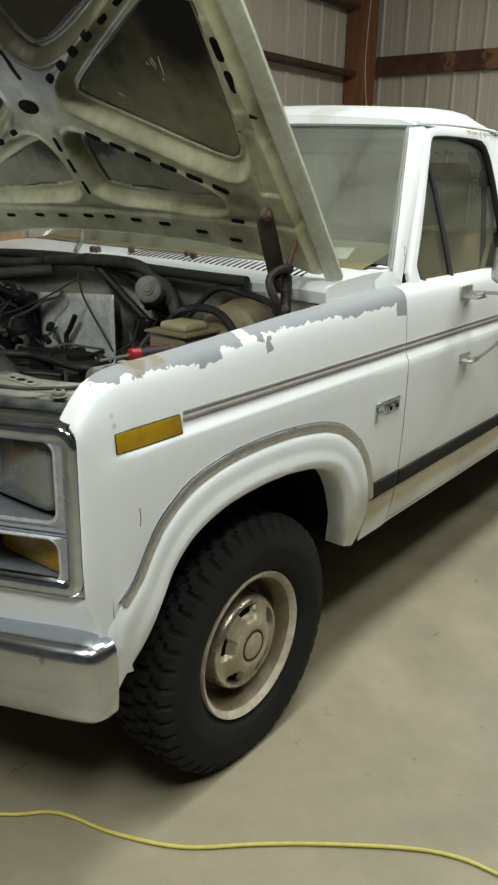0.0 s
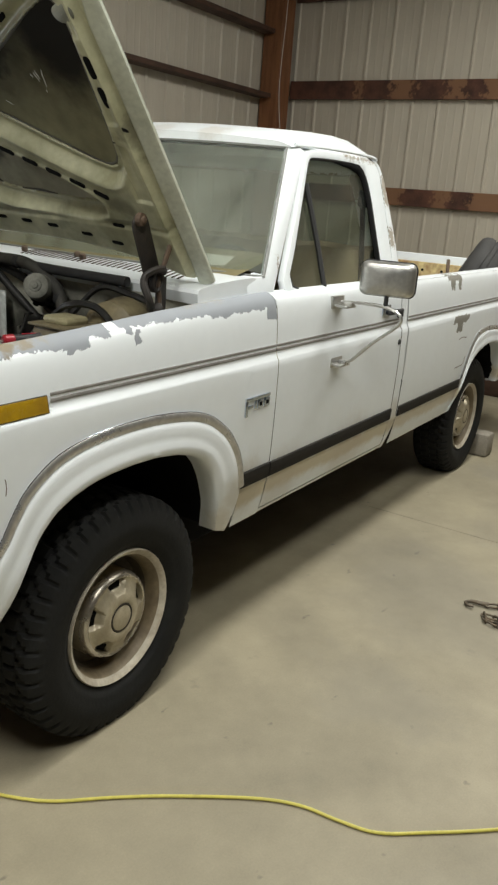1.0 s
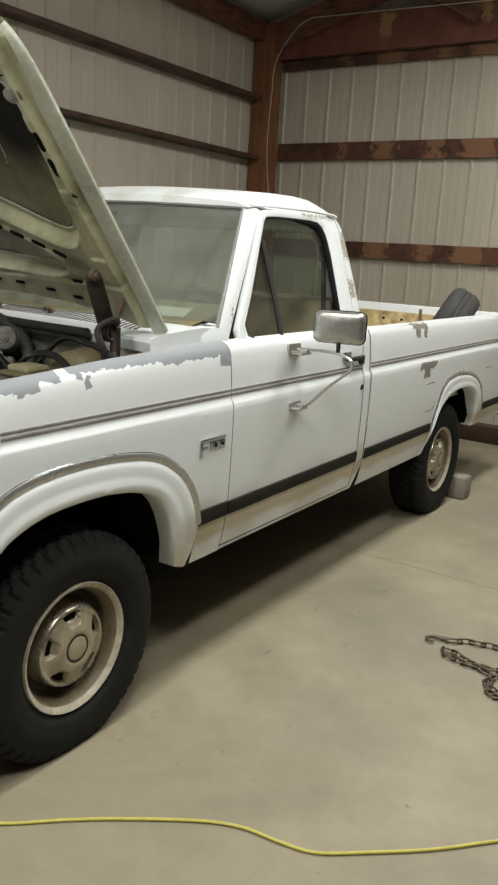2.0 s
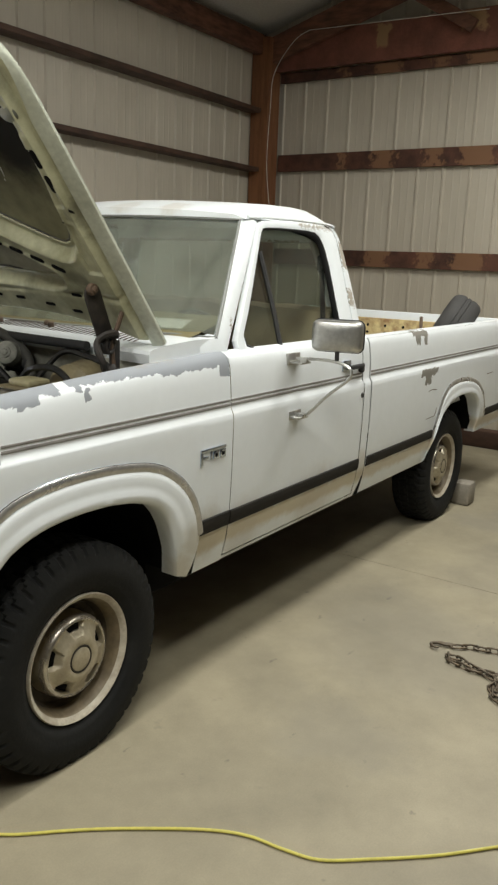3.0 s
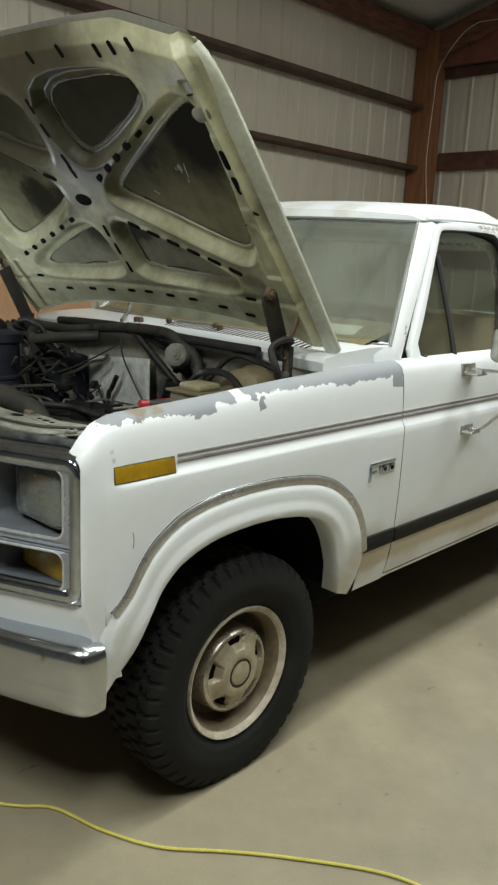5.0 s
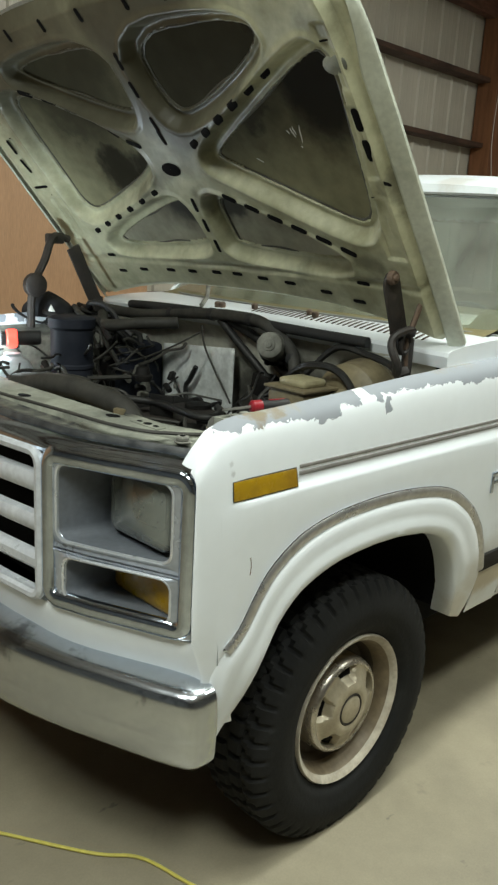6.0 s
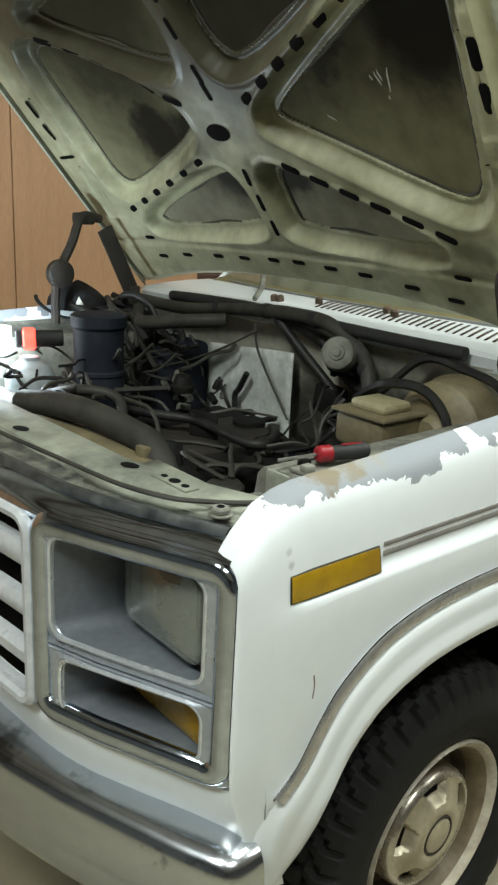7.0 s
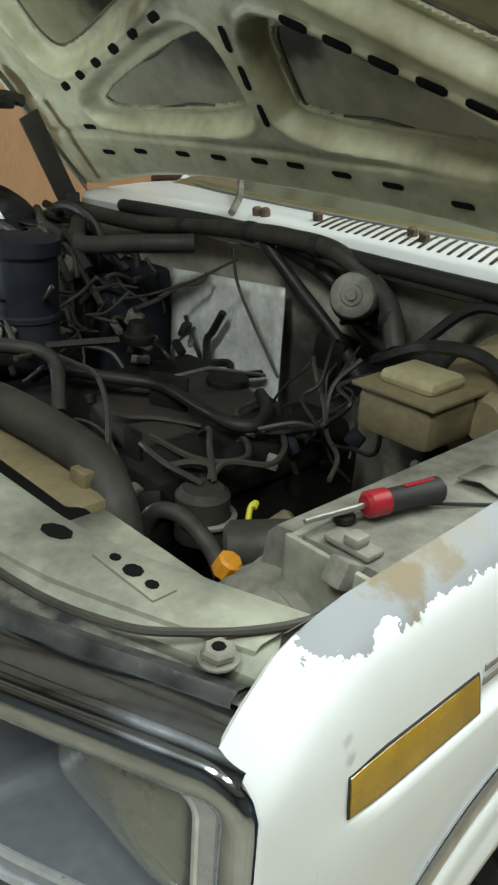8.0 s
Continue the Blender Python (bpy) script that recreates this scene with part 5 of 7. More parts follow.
bm = bmesh.new()
NU2, NV2 = 220, 330
grid_u, grid_v = np.zeros((NU2 + 1, NV2 + 1)), np.zeros((NU2 + 1, NV2 + 1))
for i in range(NU2 + 1):
    for j in range(NV2 + 1):
        t = -1 + 2 * j / NV2
        v0 = YC + t * 0.86
        u = hood_rear(v0) + 0.006 + (hood_front(v0) - hood_rear(v0) - 0.012) * i / NU2
        grid_u[i, j], grid_v[i, j] = u, YC + t * (hood_half(min(u, 1.085)) - 0.004) + hood_out(t)
grid_h = inner_heights(grid_u, grid_v)
rows = []
for i in range(NU2 + 1):
    row = []
    for j in range(NV2 + 1):
        v, a, f = float(grid_v[i, j]), 1 - abs(-1 + 2 * j / NV2), i / NU2
        h = hood_crown(v) + float(grid_h[i, j])
        if a < 0.075:
            k = min(1.0, (0.075 - a) / 0.022)
            h += 0.03 * k * k * (3 - 2 * k) + 0.014 * max(0.0, 0.05 - a) / 0.05
        if f > 0.955:
            h += 0.034 * (f - 0.955) / 0.045
        if f < 0.03:
            h += 0.03 * (1 - f / 0.03)
        row.append(hood_point(float(grid_u[i, j]), v, min(h, hood_crown(v) + 0.005)))
    rows.append(row)
sheet(bm, rows)
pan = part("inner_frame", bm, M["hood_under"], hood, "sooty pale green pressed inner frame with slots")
M["hood_edge"] = surface("pale_hood_edge", (0.55, 0.58, 0.49), 0.45, second=(0.36, 0.37, 0.29), scale=5, amount=0.7)
for far in (False, True):
    bm = bmesh.new()
    sheet(bm, [[mir(hood_point(u, YC - hood_half(u) - 0.085 * far + dv * max(0.1, min(1.0, (1.07 - u) / 0.2)), hood_crown(YC - hood_half(u)) + h * (1 + far)), far) for dv, h in ((-0.001, 0.004), (-0.002, -0.006), (0.004, -0.012), (0.022, -0.017), (0.04, -0.024), (0.046, -0.022))] for u in np.linspace(0.01, 1.07, 36)], flip=not far)
    part("hood_flange", bm, M["hood_edge"], hood, "pale folded flange along the hood edge")
def slot_at(u0, v0, u1, v1, wide, name="frame_slot"):
    """A dark punched slot from one place of the hood to another."""
    a = hood_point(u0, v0, hood_crown(v0) - 0.0015 + inner_height(u0, v0))
    b = hood_point(u1, v1, hood_crown(v1) - 0.0015 + inner_height(u1, v1))
    return part(name, tube(bmesh.new(), [a, a.lerp(b, 0.12), a.lerp(b, 0.5), a.lerp(b, 0.88), b], wide, 8, flat=0.2, up=HN, taper=lambda s: 0.6 if s in (0.0, 1.0) else 1.0), M["dark"], hood)


def slot_row(a, b, n, length, wide):
    for k in range(n):
        t = k / (n - 1)
        c = (a[0] + (b[0] - a[0]) * t, a[1] + (b[1] - a[1]) * t)
        d = (b[0] - a[0], b[1] - a[1])
        m = math.hypot(*d)
        slot_at(c[0] - d[0] / m * length / 2, c[1] - d[1] / m * length / 2, c[0] + d[0] / m * length / 2, c[1] + d[1] / m * length / 2, wide)


# slots along the four ribs, from their outer to their inner ends
for a, b, length, wide in (((0.945, 1.513), (0.728, 1.09), 0.06, 0.0095), ((0.895, 0.403), (0.713, 0.803), 0.04, 0.0125), ((0.352, 0.368), (0.524, 0.771), 0.056, 0.01), ((0.38, 1.615), (0.541, 1.135), 0.036, 0.011)):
    slot_row(a, b, 6, length, wide)
for side in (0, 1):
    def sv(v, side=side):
        return 2 * YC - v if side else v
    for u, v in ((0.766, 0.15), (0.683, 0.153)):
        slot_at(u - 0.03, sv(v), u + 0.03, sv(v - 0.004), 0.011)
    slot_at(0.955, sv(0.165), 0.959, sv(0.165), 0.013)
    slot_at(0.8, sv(0.175), 0.803, sv(0.175), 0.006)
    slot_at(0.55, sv(0.19), 0.553, sv(0.19), 0.005)
    slot_at(0.59, sv(0.115), 0.59, sv(0.2), 0.006)
for u in (0.987, 0.901, 0.784, 0.742):
    slot_at(u - 0.026, 0.934, u + 0.026, 0.94, 0.0085)
for u in (0.494, 0.413, 0.328):
    slot_at(u - 0.026, 0.964, u + 0.026, 0.958, 0.009)
for u, v in ((0.179, 1.625), (0.191, 1.482), (0.197, 1.314), (0.2, 1.185), (0.206, 1.047), (0.208, 0.939), (0.201, 0.816), (0.194, 0.692), (0.176, 0.542), (0.157, 0.413), (0.231, 0.369), (0.259, 1.633)):
    slot_at(u, v - 0.024, u, v + 0.024, 0.008)
for v in (0.3, 0.38, 0.45, 0.62, 0.78, 1.0, 1.2, 1.4, 1.55):
    slot_at(1.09 + 0.02 * (0.5 < v < 1.5), v, 1.13 + 0.02 * (0.5 < v < 1.5), v + 0.004, 0.009)
latch = part("latch_hole", revolve(bmesh.new(), [(0.0, 0.001), (0.0005, 0.045)], (0, 0, 0), "z", 24), M["dark"], hood)
latch.matrix_local = Matrix.Translation(hood_point(0.629, 0.978, hood_crown(YC) - 0.052)) @ Matrix((HU, Vector((0, 1, 0)), HN)).transposed().to_4x4() @ Matrix.Diagonal((0.55, 1.0, 1, 1))
pad = part("round_dimple", revolve(bmesh.new(), [(-0.004, 0.001), (-0.003, 0.024), (0.0, 0.03)], (0, 0, 0), "z", 24), M["olive"], hood)
pad.matrix_local = Matrix.Translation(hood_point(0.9, 0.158, hood_crown(0.158) - 0.046)) @ Matrix((HU, Vector((0, 1, 0)), HN)).transposed().to_4x4() @ Matrix.Diagonal((0.8, 1.15, 1, 1))
# sooty pans seen through the frame
def hood_spot(u, v, h=0.0):
    return tuple(hood_point(u, v, h))


FAR = 2 * YC
M["sealant"] = surface("dirty_sealant", (0.05, 0.047, 0.035), 0.5, second=(0.16, 0.155, 0.11), scale=14, amount=0.6)
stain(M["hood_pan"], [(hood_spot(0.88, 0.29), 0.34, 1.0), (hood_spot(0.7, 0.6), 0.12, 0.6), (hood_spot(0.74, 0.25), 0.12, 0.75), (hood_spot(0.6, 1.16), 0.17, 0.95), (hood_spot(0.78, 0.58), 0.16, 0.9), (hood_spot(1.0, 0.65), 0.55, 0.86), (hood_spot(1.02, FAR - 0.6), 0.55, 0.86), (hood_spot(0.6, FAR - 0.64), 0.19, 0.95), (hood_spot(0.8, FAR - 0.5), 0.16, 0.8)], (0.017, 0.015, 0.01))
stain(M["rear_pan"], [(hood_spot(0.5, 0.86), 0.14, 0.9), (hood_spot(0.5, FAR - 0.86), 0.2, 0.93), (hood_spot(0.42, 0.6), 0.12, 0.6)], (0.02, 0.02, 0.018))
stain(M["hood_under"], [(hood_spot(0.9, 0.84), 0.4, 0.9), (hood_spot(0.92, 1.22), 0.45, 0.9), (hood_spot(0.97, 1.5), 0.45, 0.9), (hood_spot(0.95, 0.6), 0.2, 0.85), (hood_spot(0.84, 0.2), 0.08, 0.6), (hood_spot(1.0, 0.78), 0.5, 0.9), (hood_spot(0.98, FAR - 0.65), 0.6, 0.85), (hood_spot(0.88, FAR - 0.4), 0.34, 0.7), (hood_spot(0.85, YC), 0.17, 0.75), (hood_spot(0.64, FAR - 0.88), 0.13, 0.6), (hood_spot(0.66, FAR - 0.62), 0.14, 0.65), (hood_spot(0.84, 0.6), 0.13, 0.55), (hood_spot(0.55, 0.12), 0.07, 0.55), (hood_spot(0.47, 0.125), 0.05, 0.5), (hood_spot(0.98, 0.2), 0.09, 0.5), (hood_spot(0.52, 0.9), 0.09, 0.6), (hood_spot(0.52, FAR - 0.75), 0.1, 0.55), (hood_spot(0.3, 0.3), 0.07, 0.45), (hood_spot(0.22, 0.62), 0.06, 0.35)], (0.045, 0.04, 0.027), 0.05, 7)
for name, poly in PANELS.items():
    c = (sum(p[0] for p in poly) / len(poly), sum(p[1] for p in poly) / len(poly))
    ring = [(q.x, q.y) for q in resample([(p[0], p[1], 0) for p in poly + poly[:1]], 61)[:-1]]
    bm = bmesh.new()
    sheet(bm, [[hood_point(u + (c[0] - u) * f, v + (c[1] - v) * f, hood_crown(v + (c[1] - v) * f) - 0.006) for u, v in ring] for f in (0, 0.25, 0.5, 0.75, 1.0)], closed=True, flip=name.endswith("far"))
    bmesh.ops.remove_doubles(bm, verts=bm.verts, dist=1e-5)
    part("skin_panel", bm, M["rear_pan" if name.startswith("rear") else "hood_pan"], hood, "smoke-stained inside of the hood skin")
    seam = []
    for u, v in ring + ring[:1]:
        q = Vector((u, v, 0))
        q += (Vector((*c, 0)) - q).normalized() * 0.021
        seam.append(hood_point(q.x, q.y, hood_crown(q.y) - 0.0075))
    part("sealant_seam", tube(bmesh.new(), seam, 0.0042, 6, flat=0.6, up=HN), M["sealant"], hood, "dark sealant bead round the panel")
# pale scratches through the soot
chalk = surface("pale_scratch", (0.6, 0.6, 0.56), 0.6)
for u0, v0, u1, v1 in ((0.716, 0.452, 0.704, 0.449), (0.722, 0.438, 0.692, 0.43), (0.726, 0.428, 0.7, 0.424), (0.728, 0.4, 0.676, 0.414), (0.668, 0.42, 0.66, 0.422), (0.632, 0.622, 0.616, 0.6)):
    a, b = hood_point(u0, v0, hood_crown(v0) - 0.007), hood_point(u1, v1, hood_crown(v1) - 0.007)
    part("scratch", tube(bmesh.new(), [a, a.lerp(b, 0.3) + Vector((0, 0.002, 0)), a.lerp(b, 0.7), b], 0.0022, 5, flat=0.3, up=HN, taper=lambda s: 0.4 if s in (0.0, 1.0) else 1.0), chalk, hood)

# hinge of the near rear corner, with its spring
def strap(width, low, high, depth=0.008):
    """A flat steel strap with a round upper end, along z, its faces towards y."""
    r = width / 2
    line = [(-r, low), (r, low)] + [(r * math.cos(a), high - r + r * math.sin(a)) for a in np.linspace(0, math.pi, 9)]
    bm = bmesh.new()
    made = sheet(bm, [[(x * k, y, z) for x, z in line] for y, k in ((-depth / 2, 0.93), (-depth / 2 + 0.0015, 1.0), (depth / 2 - 0.0015, 1.0), (depth / 2, 0.93))], closed=True)
    bm.faces.new(list(reversed(made[0])))
    bm.faces.new(made[-1])
    bmesh.ops.recalc_face_normals(bm, faces=bm.faces)
    return bm


arm = strap(0.072, -0.105, 0.09)
bmesh.ops.transform(arm, matrix=Matrix.Translation((0.25, 0.2, 1.44)) @ Matrix.Rotation(radians(-23), 4, "Y"), verts=arm.verts)
hinge = part("hood_hinge", arm, M["hinge"], truck, "dark rusty hood hinge with its spring")
back = strap(0.05, -0.05, 0.06)
bmesh.ops.transform(back, matrix=Matrix.Translation((0.345, 0.19, 1.5)) @ Matrix.Rotation(radians(-20), 4, "Y"), verts=back.verts)
part("hinge_plate", back, M["hinge"], hinge)
part("hinge_rod", tube(bmesh.new(), spline([(0.372, 0.18, 1.5), (0.352, 0.178, 1.45), (0.325, 0.178, 1.39), (0.305, 0.178, 1.35), (0.296, 0.178, 1.31), (0.312, 0.18, 1.22)], 6), 0.014, 8, flat=0.6), M["rust"], hinge)
loop_arc = [(0.275 + 0.05 * math.cos(a), 0.17 + 0.012 * math.sin(3 * a), 1.305 + 0.062 * math.sin(a)) for a in np.linspace(0.9, 5.3, 26)]
part("hinge_spring", tube(bmesh.new(), loop_arc, 0.017, 8, flat=0.7), M["hinge"], hinge)
coil = [(0.278 + 0.02 * math.cos(a * 5), 0.165 + 0.04 * (a / 6.28), 1.33 + 0.03 * math.sin(a * 5)) for a in np.linspace(0, 6.28, 90)]
part("spring_coil", tube(bmesh.new(), coil, 0.007, 6), M["hinge"], hinge)
part("hinge_base", box((0.288, 0.174, 1.1), (0.332, 0.186, 1.34), 0.004), M["hinge"], hinge)
for x, z in ((0.217, 1.508), (0.328, 1.538)):
    part("hinge_bolt", revolve(bmesh.new(), [(-0.022, 0.001), (-0.02, 0.009), (-0.013, 0.011), (-0.012, 0.018), (-0.004, 0.02), (0.004, 0.02)], (x, 0.192, z), "y", 12), M["rust"], hinge)
# hinge of the far corner: a flat arm inside, an outer link with a round spring end
arm = bmesh.new()
slab(arm, (-0.03, -0.004, -0.12), (0.03, 0.004, 0.12), 0.003)
bmesh.ops.transform(arm, matrix=Matrix.Translation((0.235, 1.735, 1.41)) @ Matrix.Rotation(radians(-27), 4, "Y"), verts=arm.verts)
hinge = part("hood_hinge", arm, M["hinge"], truck, "dark rusty hinge arm of the far hood corner")
part("hinge_base", box((0.28, 1.73, 1.1), (0.325, 1.745, 1.32), 0.004), M["hinge"], hinge)
part("hinge_link", tube(bmesh.new(), spline([(0.2, 1.8, 1.545), (0.14, 1.79, 1.555), (0.105, 1.775, 1.535), (0.07, 1.76, 1.465), (0.03, 1.75, 1.4), (0.005, 1.75, 1.33), (0.0, 1.75, 1.2)], 6), 0.016, 8), M["hinge"], hinge)
part("link_pivot", box((0.09, 1.775, 1.525), (0.17, 1.8, 1.565), 0.008), M["hinge"], hinge)
part("hinge_spring", revolve(bmesh.new(), [(-0.02, 0.001), (-0.02, 0.036), (-0.012, 0.047), (0.012, 0.047), (0.02, 0.036), (0.02, 0.001)], (0.017, 1.745, 1.365), "y", 20), M["hinge"], hinge)

# ---- front end ----
FRONT = [(0.045, -0.572), (0.08, -0.585), (0.12, -0.6), (0.22, -0.645), (0.33, -0.692), (0.42, -0.715), (0.6, -0.735), (0.974, -0.745)]


def front_x(y):
    return curve_at(FRONT, y if y <= YC else 2 * YC - y)


def rrect(y0, y1, z0, z1, r, n=6):
    """A rectangle with round corners, as (y, z) points."""
    out = []
    for cy, cz, a0 in ((y1 - r, z1 - r, 0), (y0 + r, z1 - r, 90), (y0 + r, z0 + r, 180), (y1 - r, z0 + r, 270)):
        for k in range(n + 1):
            a = radians(a0 + 90 * k / n)
            out.append((cy + r * math.cos(a), cz + r * math.sin(a)))
    return out


def dense_ring(points, per=3):
    closed = points + [points[0]]
    return [(a[0] + (b[0] - a[0]) * k / per, a[1] + (b[1] - a[1]) * k / per) for a, b in zip(closed, closed[1:]) for k in range(per)]


def framed(bm, outer, inner, rows_out, far):
    """A surround from an outer ring to an opening."""
    rows = []
    for f, dx in rows_out:
        rows.append([mir((front_x(o[0] + (i[0] - o[0]) * f) + dx, o[0] + (i[0] - o[0]) * f, o[1] + (i[1] - o[1]) * f), far) for o, i in zip(outer, inner)])
    sheet(bm, rows, closed=True, flip=not far)


def recess(bm, inner, back, deep, far):
    """Walls of an opening that run back to a flat ring."""
    rows = [[mir((front_x(i[0]) + 0.0, *i), far) for i in inner]]
    for f in (0.06, 0.35, 0.7, 1.0):
        rows.append([mir((front_x(i[0]) + (deep - front_x(i[0])) * f + 0.012 * (f < 0.1), i[0] + (b[0] - i[0]) * f, i[1] + (b[1] - i[1]) * f), far) for i, b in zip(inner, back)])
    rows.append([mir((deep + 0.002, b[0] + (0.23 - b[0]) * 0.5, b[1] + (sum(q[1] for q in back) / len(back) - b[1]) * 0.5), far) for b in back])
    sheet(bm, rows, closed=True, flip=not far)


for far in (False, True):
    edge_rows = ((0.0, 0.03), (0.0, 0.004), (0.06, -0.004), (0.2, -0.008), (0.5, -0.004), (0.8, -0.01), (0.93, -0.008), (1.0, 0.0))
    bm = bmesh.new()
    framed(bm, dense_ring(rrect(0.047, 0.408, 0.888, 1.128, 0.02)), dense_ring(rrect(0.1, 0.372, 0.912, 1.09, 0.028)), edge_rows, far)
    bezel = part("headlight_bezel", bm, M["silver"], truck, "dull silver headlight surround with bright edges")
    bm = bmesh.new()
    framed(bm, dense_ring(rrect(0.047, 0.408, 0.742, 0.888, 0.02)), dense_ring(rrect(0.1, 0.352, 0.772, 0.874, 0.028)), edge_rows, far)
    part("signal_bezel", bm, M["silver"], bezel)
    for front_ring, back_ring, deep in ((rrect(0.1, 0.372, 0.912, 1.09, 0.028), rrect(0.112, 0.35, 0.91, 1.09, 0.03), -0.562), (rrect(0.1, 0.352, 0.772, 0.874, 0.028), rrect(0.106, 0.34, 0.772, 0.874, 0.02), -0.565)):
        bm = bmesh.new()
        recess(bm, dense_ring(front_ring), dense_ring(back_ring), deep, far)
        part("recess", bm, M["recess"], bezel, "grey walls of the lamp recess, darkened for their own shade")
    part("bright_edge", tube(bmesh.new(), [mir((front_x(y) - 0.0055, y, z), far) for y, z in dense_ring(rrect(0.098, 0.374, 0.91, 1.092, 0.028)) + [rrect(0.098, 0.374, 0.91, 1.092, 0.028)[0]]], 0.0045, 6), M["highlight_lip"], bezel, "chrome edge, its highlight put into a paler colour")
    part("bright_edge", tube(bmesh.new(), [mir((front_x(y) - 0.0055, y, z), far) for y, z in dense_ring(rrect(0.098, 0.354, 0.77, 0.876, 0.028)) + [rrect(0.098, 0.354, 0.77, 0.876, 0.028)[0]]], 0.0045, 6), M["highlight_lip"], bezel)
    # outer chrome post of the surround and its top rail
    outer_ring = dense_ring(rrect(0.066, 0.402, 0.762, 1.108, 0.03))
    part("bright_rim", tube(bmesh.new(), [mir((front_x(y) - 0.002, y, z), far) for y, z in outer_ring + outer_ring[:1]], 0.0225, 14, flat=0.7, up=(1, 0, 0)), M["chrome"], bezel, "rounded chrome rim of the lamp surround")
    bm = bmesh.new()
    sheet(bm, [[mir((front_x(y) + dx, y, z), far) for dx, z in ((-0.006, 1.108), (-0.011, 1.118), (-0.006, 1.13), (0.006, 1.138), (0.02, 1.143), (0.034, 1.1455), (0.044, 1.1465))] for y in np.linspace(0.062, YC, 25)], flip=not far)
    part("top_rail", bm, M["chrome"], bezel, "bright top rail above the lamps")
    # sealed lamp: bulged lens over a bright bowl
    def lamp_dome(y0, y1, z0, z1, at, bulge, r):
        """A pillow-shaped shell over a round-cornered rectangle."""
        bm = bmesh.new()
        ring = dense_ring(rrect(y0, y1, z0, z1, r))
        cy, cz = (y0 + y1) / 2, (z0 + z1) / 2
        rows = [[mir((at + bulge * e, cy + (y - cy) * f, cz + (z - cz) * f), far) for y, z in ring] for f, e in ((1.0, -0.05), (1.0, 0.0), (0.98, 0.22), (0.93, 0.4), (0.8, 0.66), (0.6, 0.84), (0.35, 0.95), (0.12, 0.995), (0.002, 1.0))]
        sheet(bm, rows, closed=True, flip=not far)
        return bm
    lamp = part("headlight", lamp_dome(0.122, 0.338, 0.922, 1.078, -0.58, -0.03, 0.026), M["lens"], truck, "rectangular sealed headlight with a cloudy lens")
    part("reflector", lamp_dome(0.124, 0.336, 0.924, 1.076, -0.575, 0.06, 0.026), M["reflector"], lamp)
    part("lamp_ring", tube(bmesh.new(), [mir((-0.578, y, z), far) for y, z in dense_ring(rrect(0.118, 0.342, 0.918, 1.082, 0.028)) + [rrect(0.118, 0.342, 0.918, 1.082, 0.028)[0]]], 0.0035, 6), M["dark"], lamp, "dark gap round the lamp")
    part("turn_signal", lamp_dome(0.107, 0.335, 0.776, 0.87, -0.574, -0.008, 0.015), M["amber"], truck, "amber turn signal lens")
    # white panel under the surround, down to the bumper
    bm = bmesh.new()
    sheet(bm, [[mir((front_x(y) + 0.045 * max(0.0, (0.046 - y) / 0.022) ** 2 + dx, y, z), far) for dx, z in ((0.03, 0.748), (0.012, 0.744), (0.004, 0.738), (0.003, 0.724), (0.007, 0.704), (0.013, 0.68), (0.021, 0.655), (0.03, 0.63), (0.04, 0.6), (0.06, 0.52))] for y in (0.024, 0.028, 0.034, 0.04, *np.linspace(0.046, YC, 22))], flip=not far)
    part("front_valance", bm, M["paint"], truck, "white sheet metal between the grille and the bumper")

# grille bars and frame
grille = part("grille", tube(bmesh.new(), [(front_x(y) - 0.008, y, z) for y, z in dense_ring(rrect(0.42, 2 * YC - 0.42, 0.752, 1.105, 0.03), 8) + [rrect(0.42, 2 * YC - 0.42, 0.752, 1.105, 0.03)[0]]], 0.013, 8), M["grille"], truck, "silver grille with wide horizontal bars")
for z0, z1 in ((1.09, 1.104), (1.0, 1.052), (0.904, 0.952), (0.808, 0.855), (0.752, 0.762)):
    bm = bmesh.new()
    h = z1 - z0
    sheet(bm, [[(front_x(y) + dx, y, z) for dx, z in ((0.016, z0), (0.0, z0 + 0.004), (-0.008, z0 + h * 0.3), (-0.008, z0 + h * 0.7), (0.0, z1 - 0.004), (0.016, z1))] for y in np.linspace(0.43, 2 * YC - 0.43, 25)])
    part("grille_bar", bm, M["grille"], grille)
# near-black sheet standing in for the shade between the bars
part("grille_backing", box((-0.66, 0.4, 0.74), (-0.64, 2 * YC - 0.4, 1.12)), M["dark"], grille)

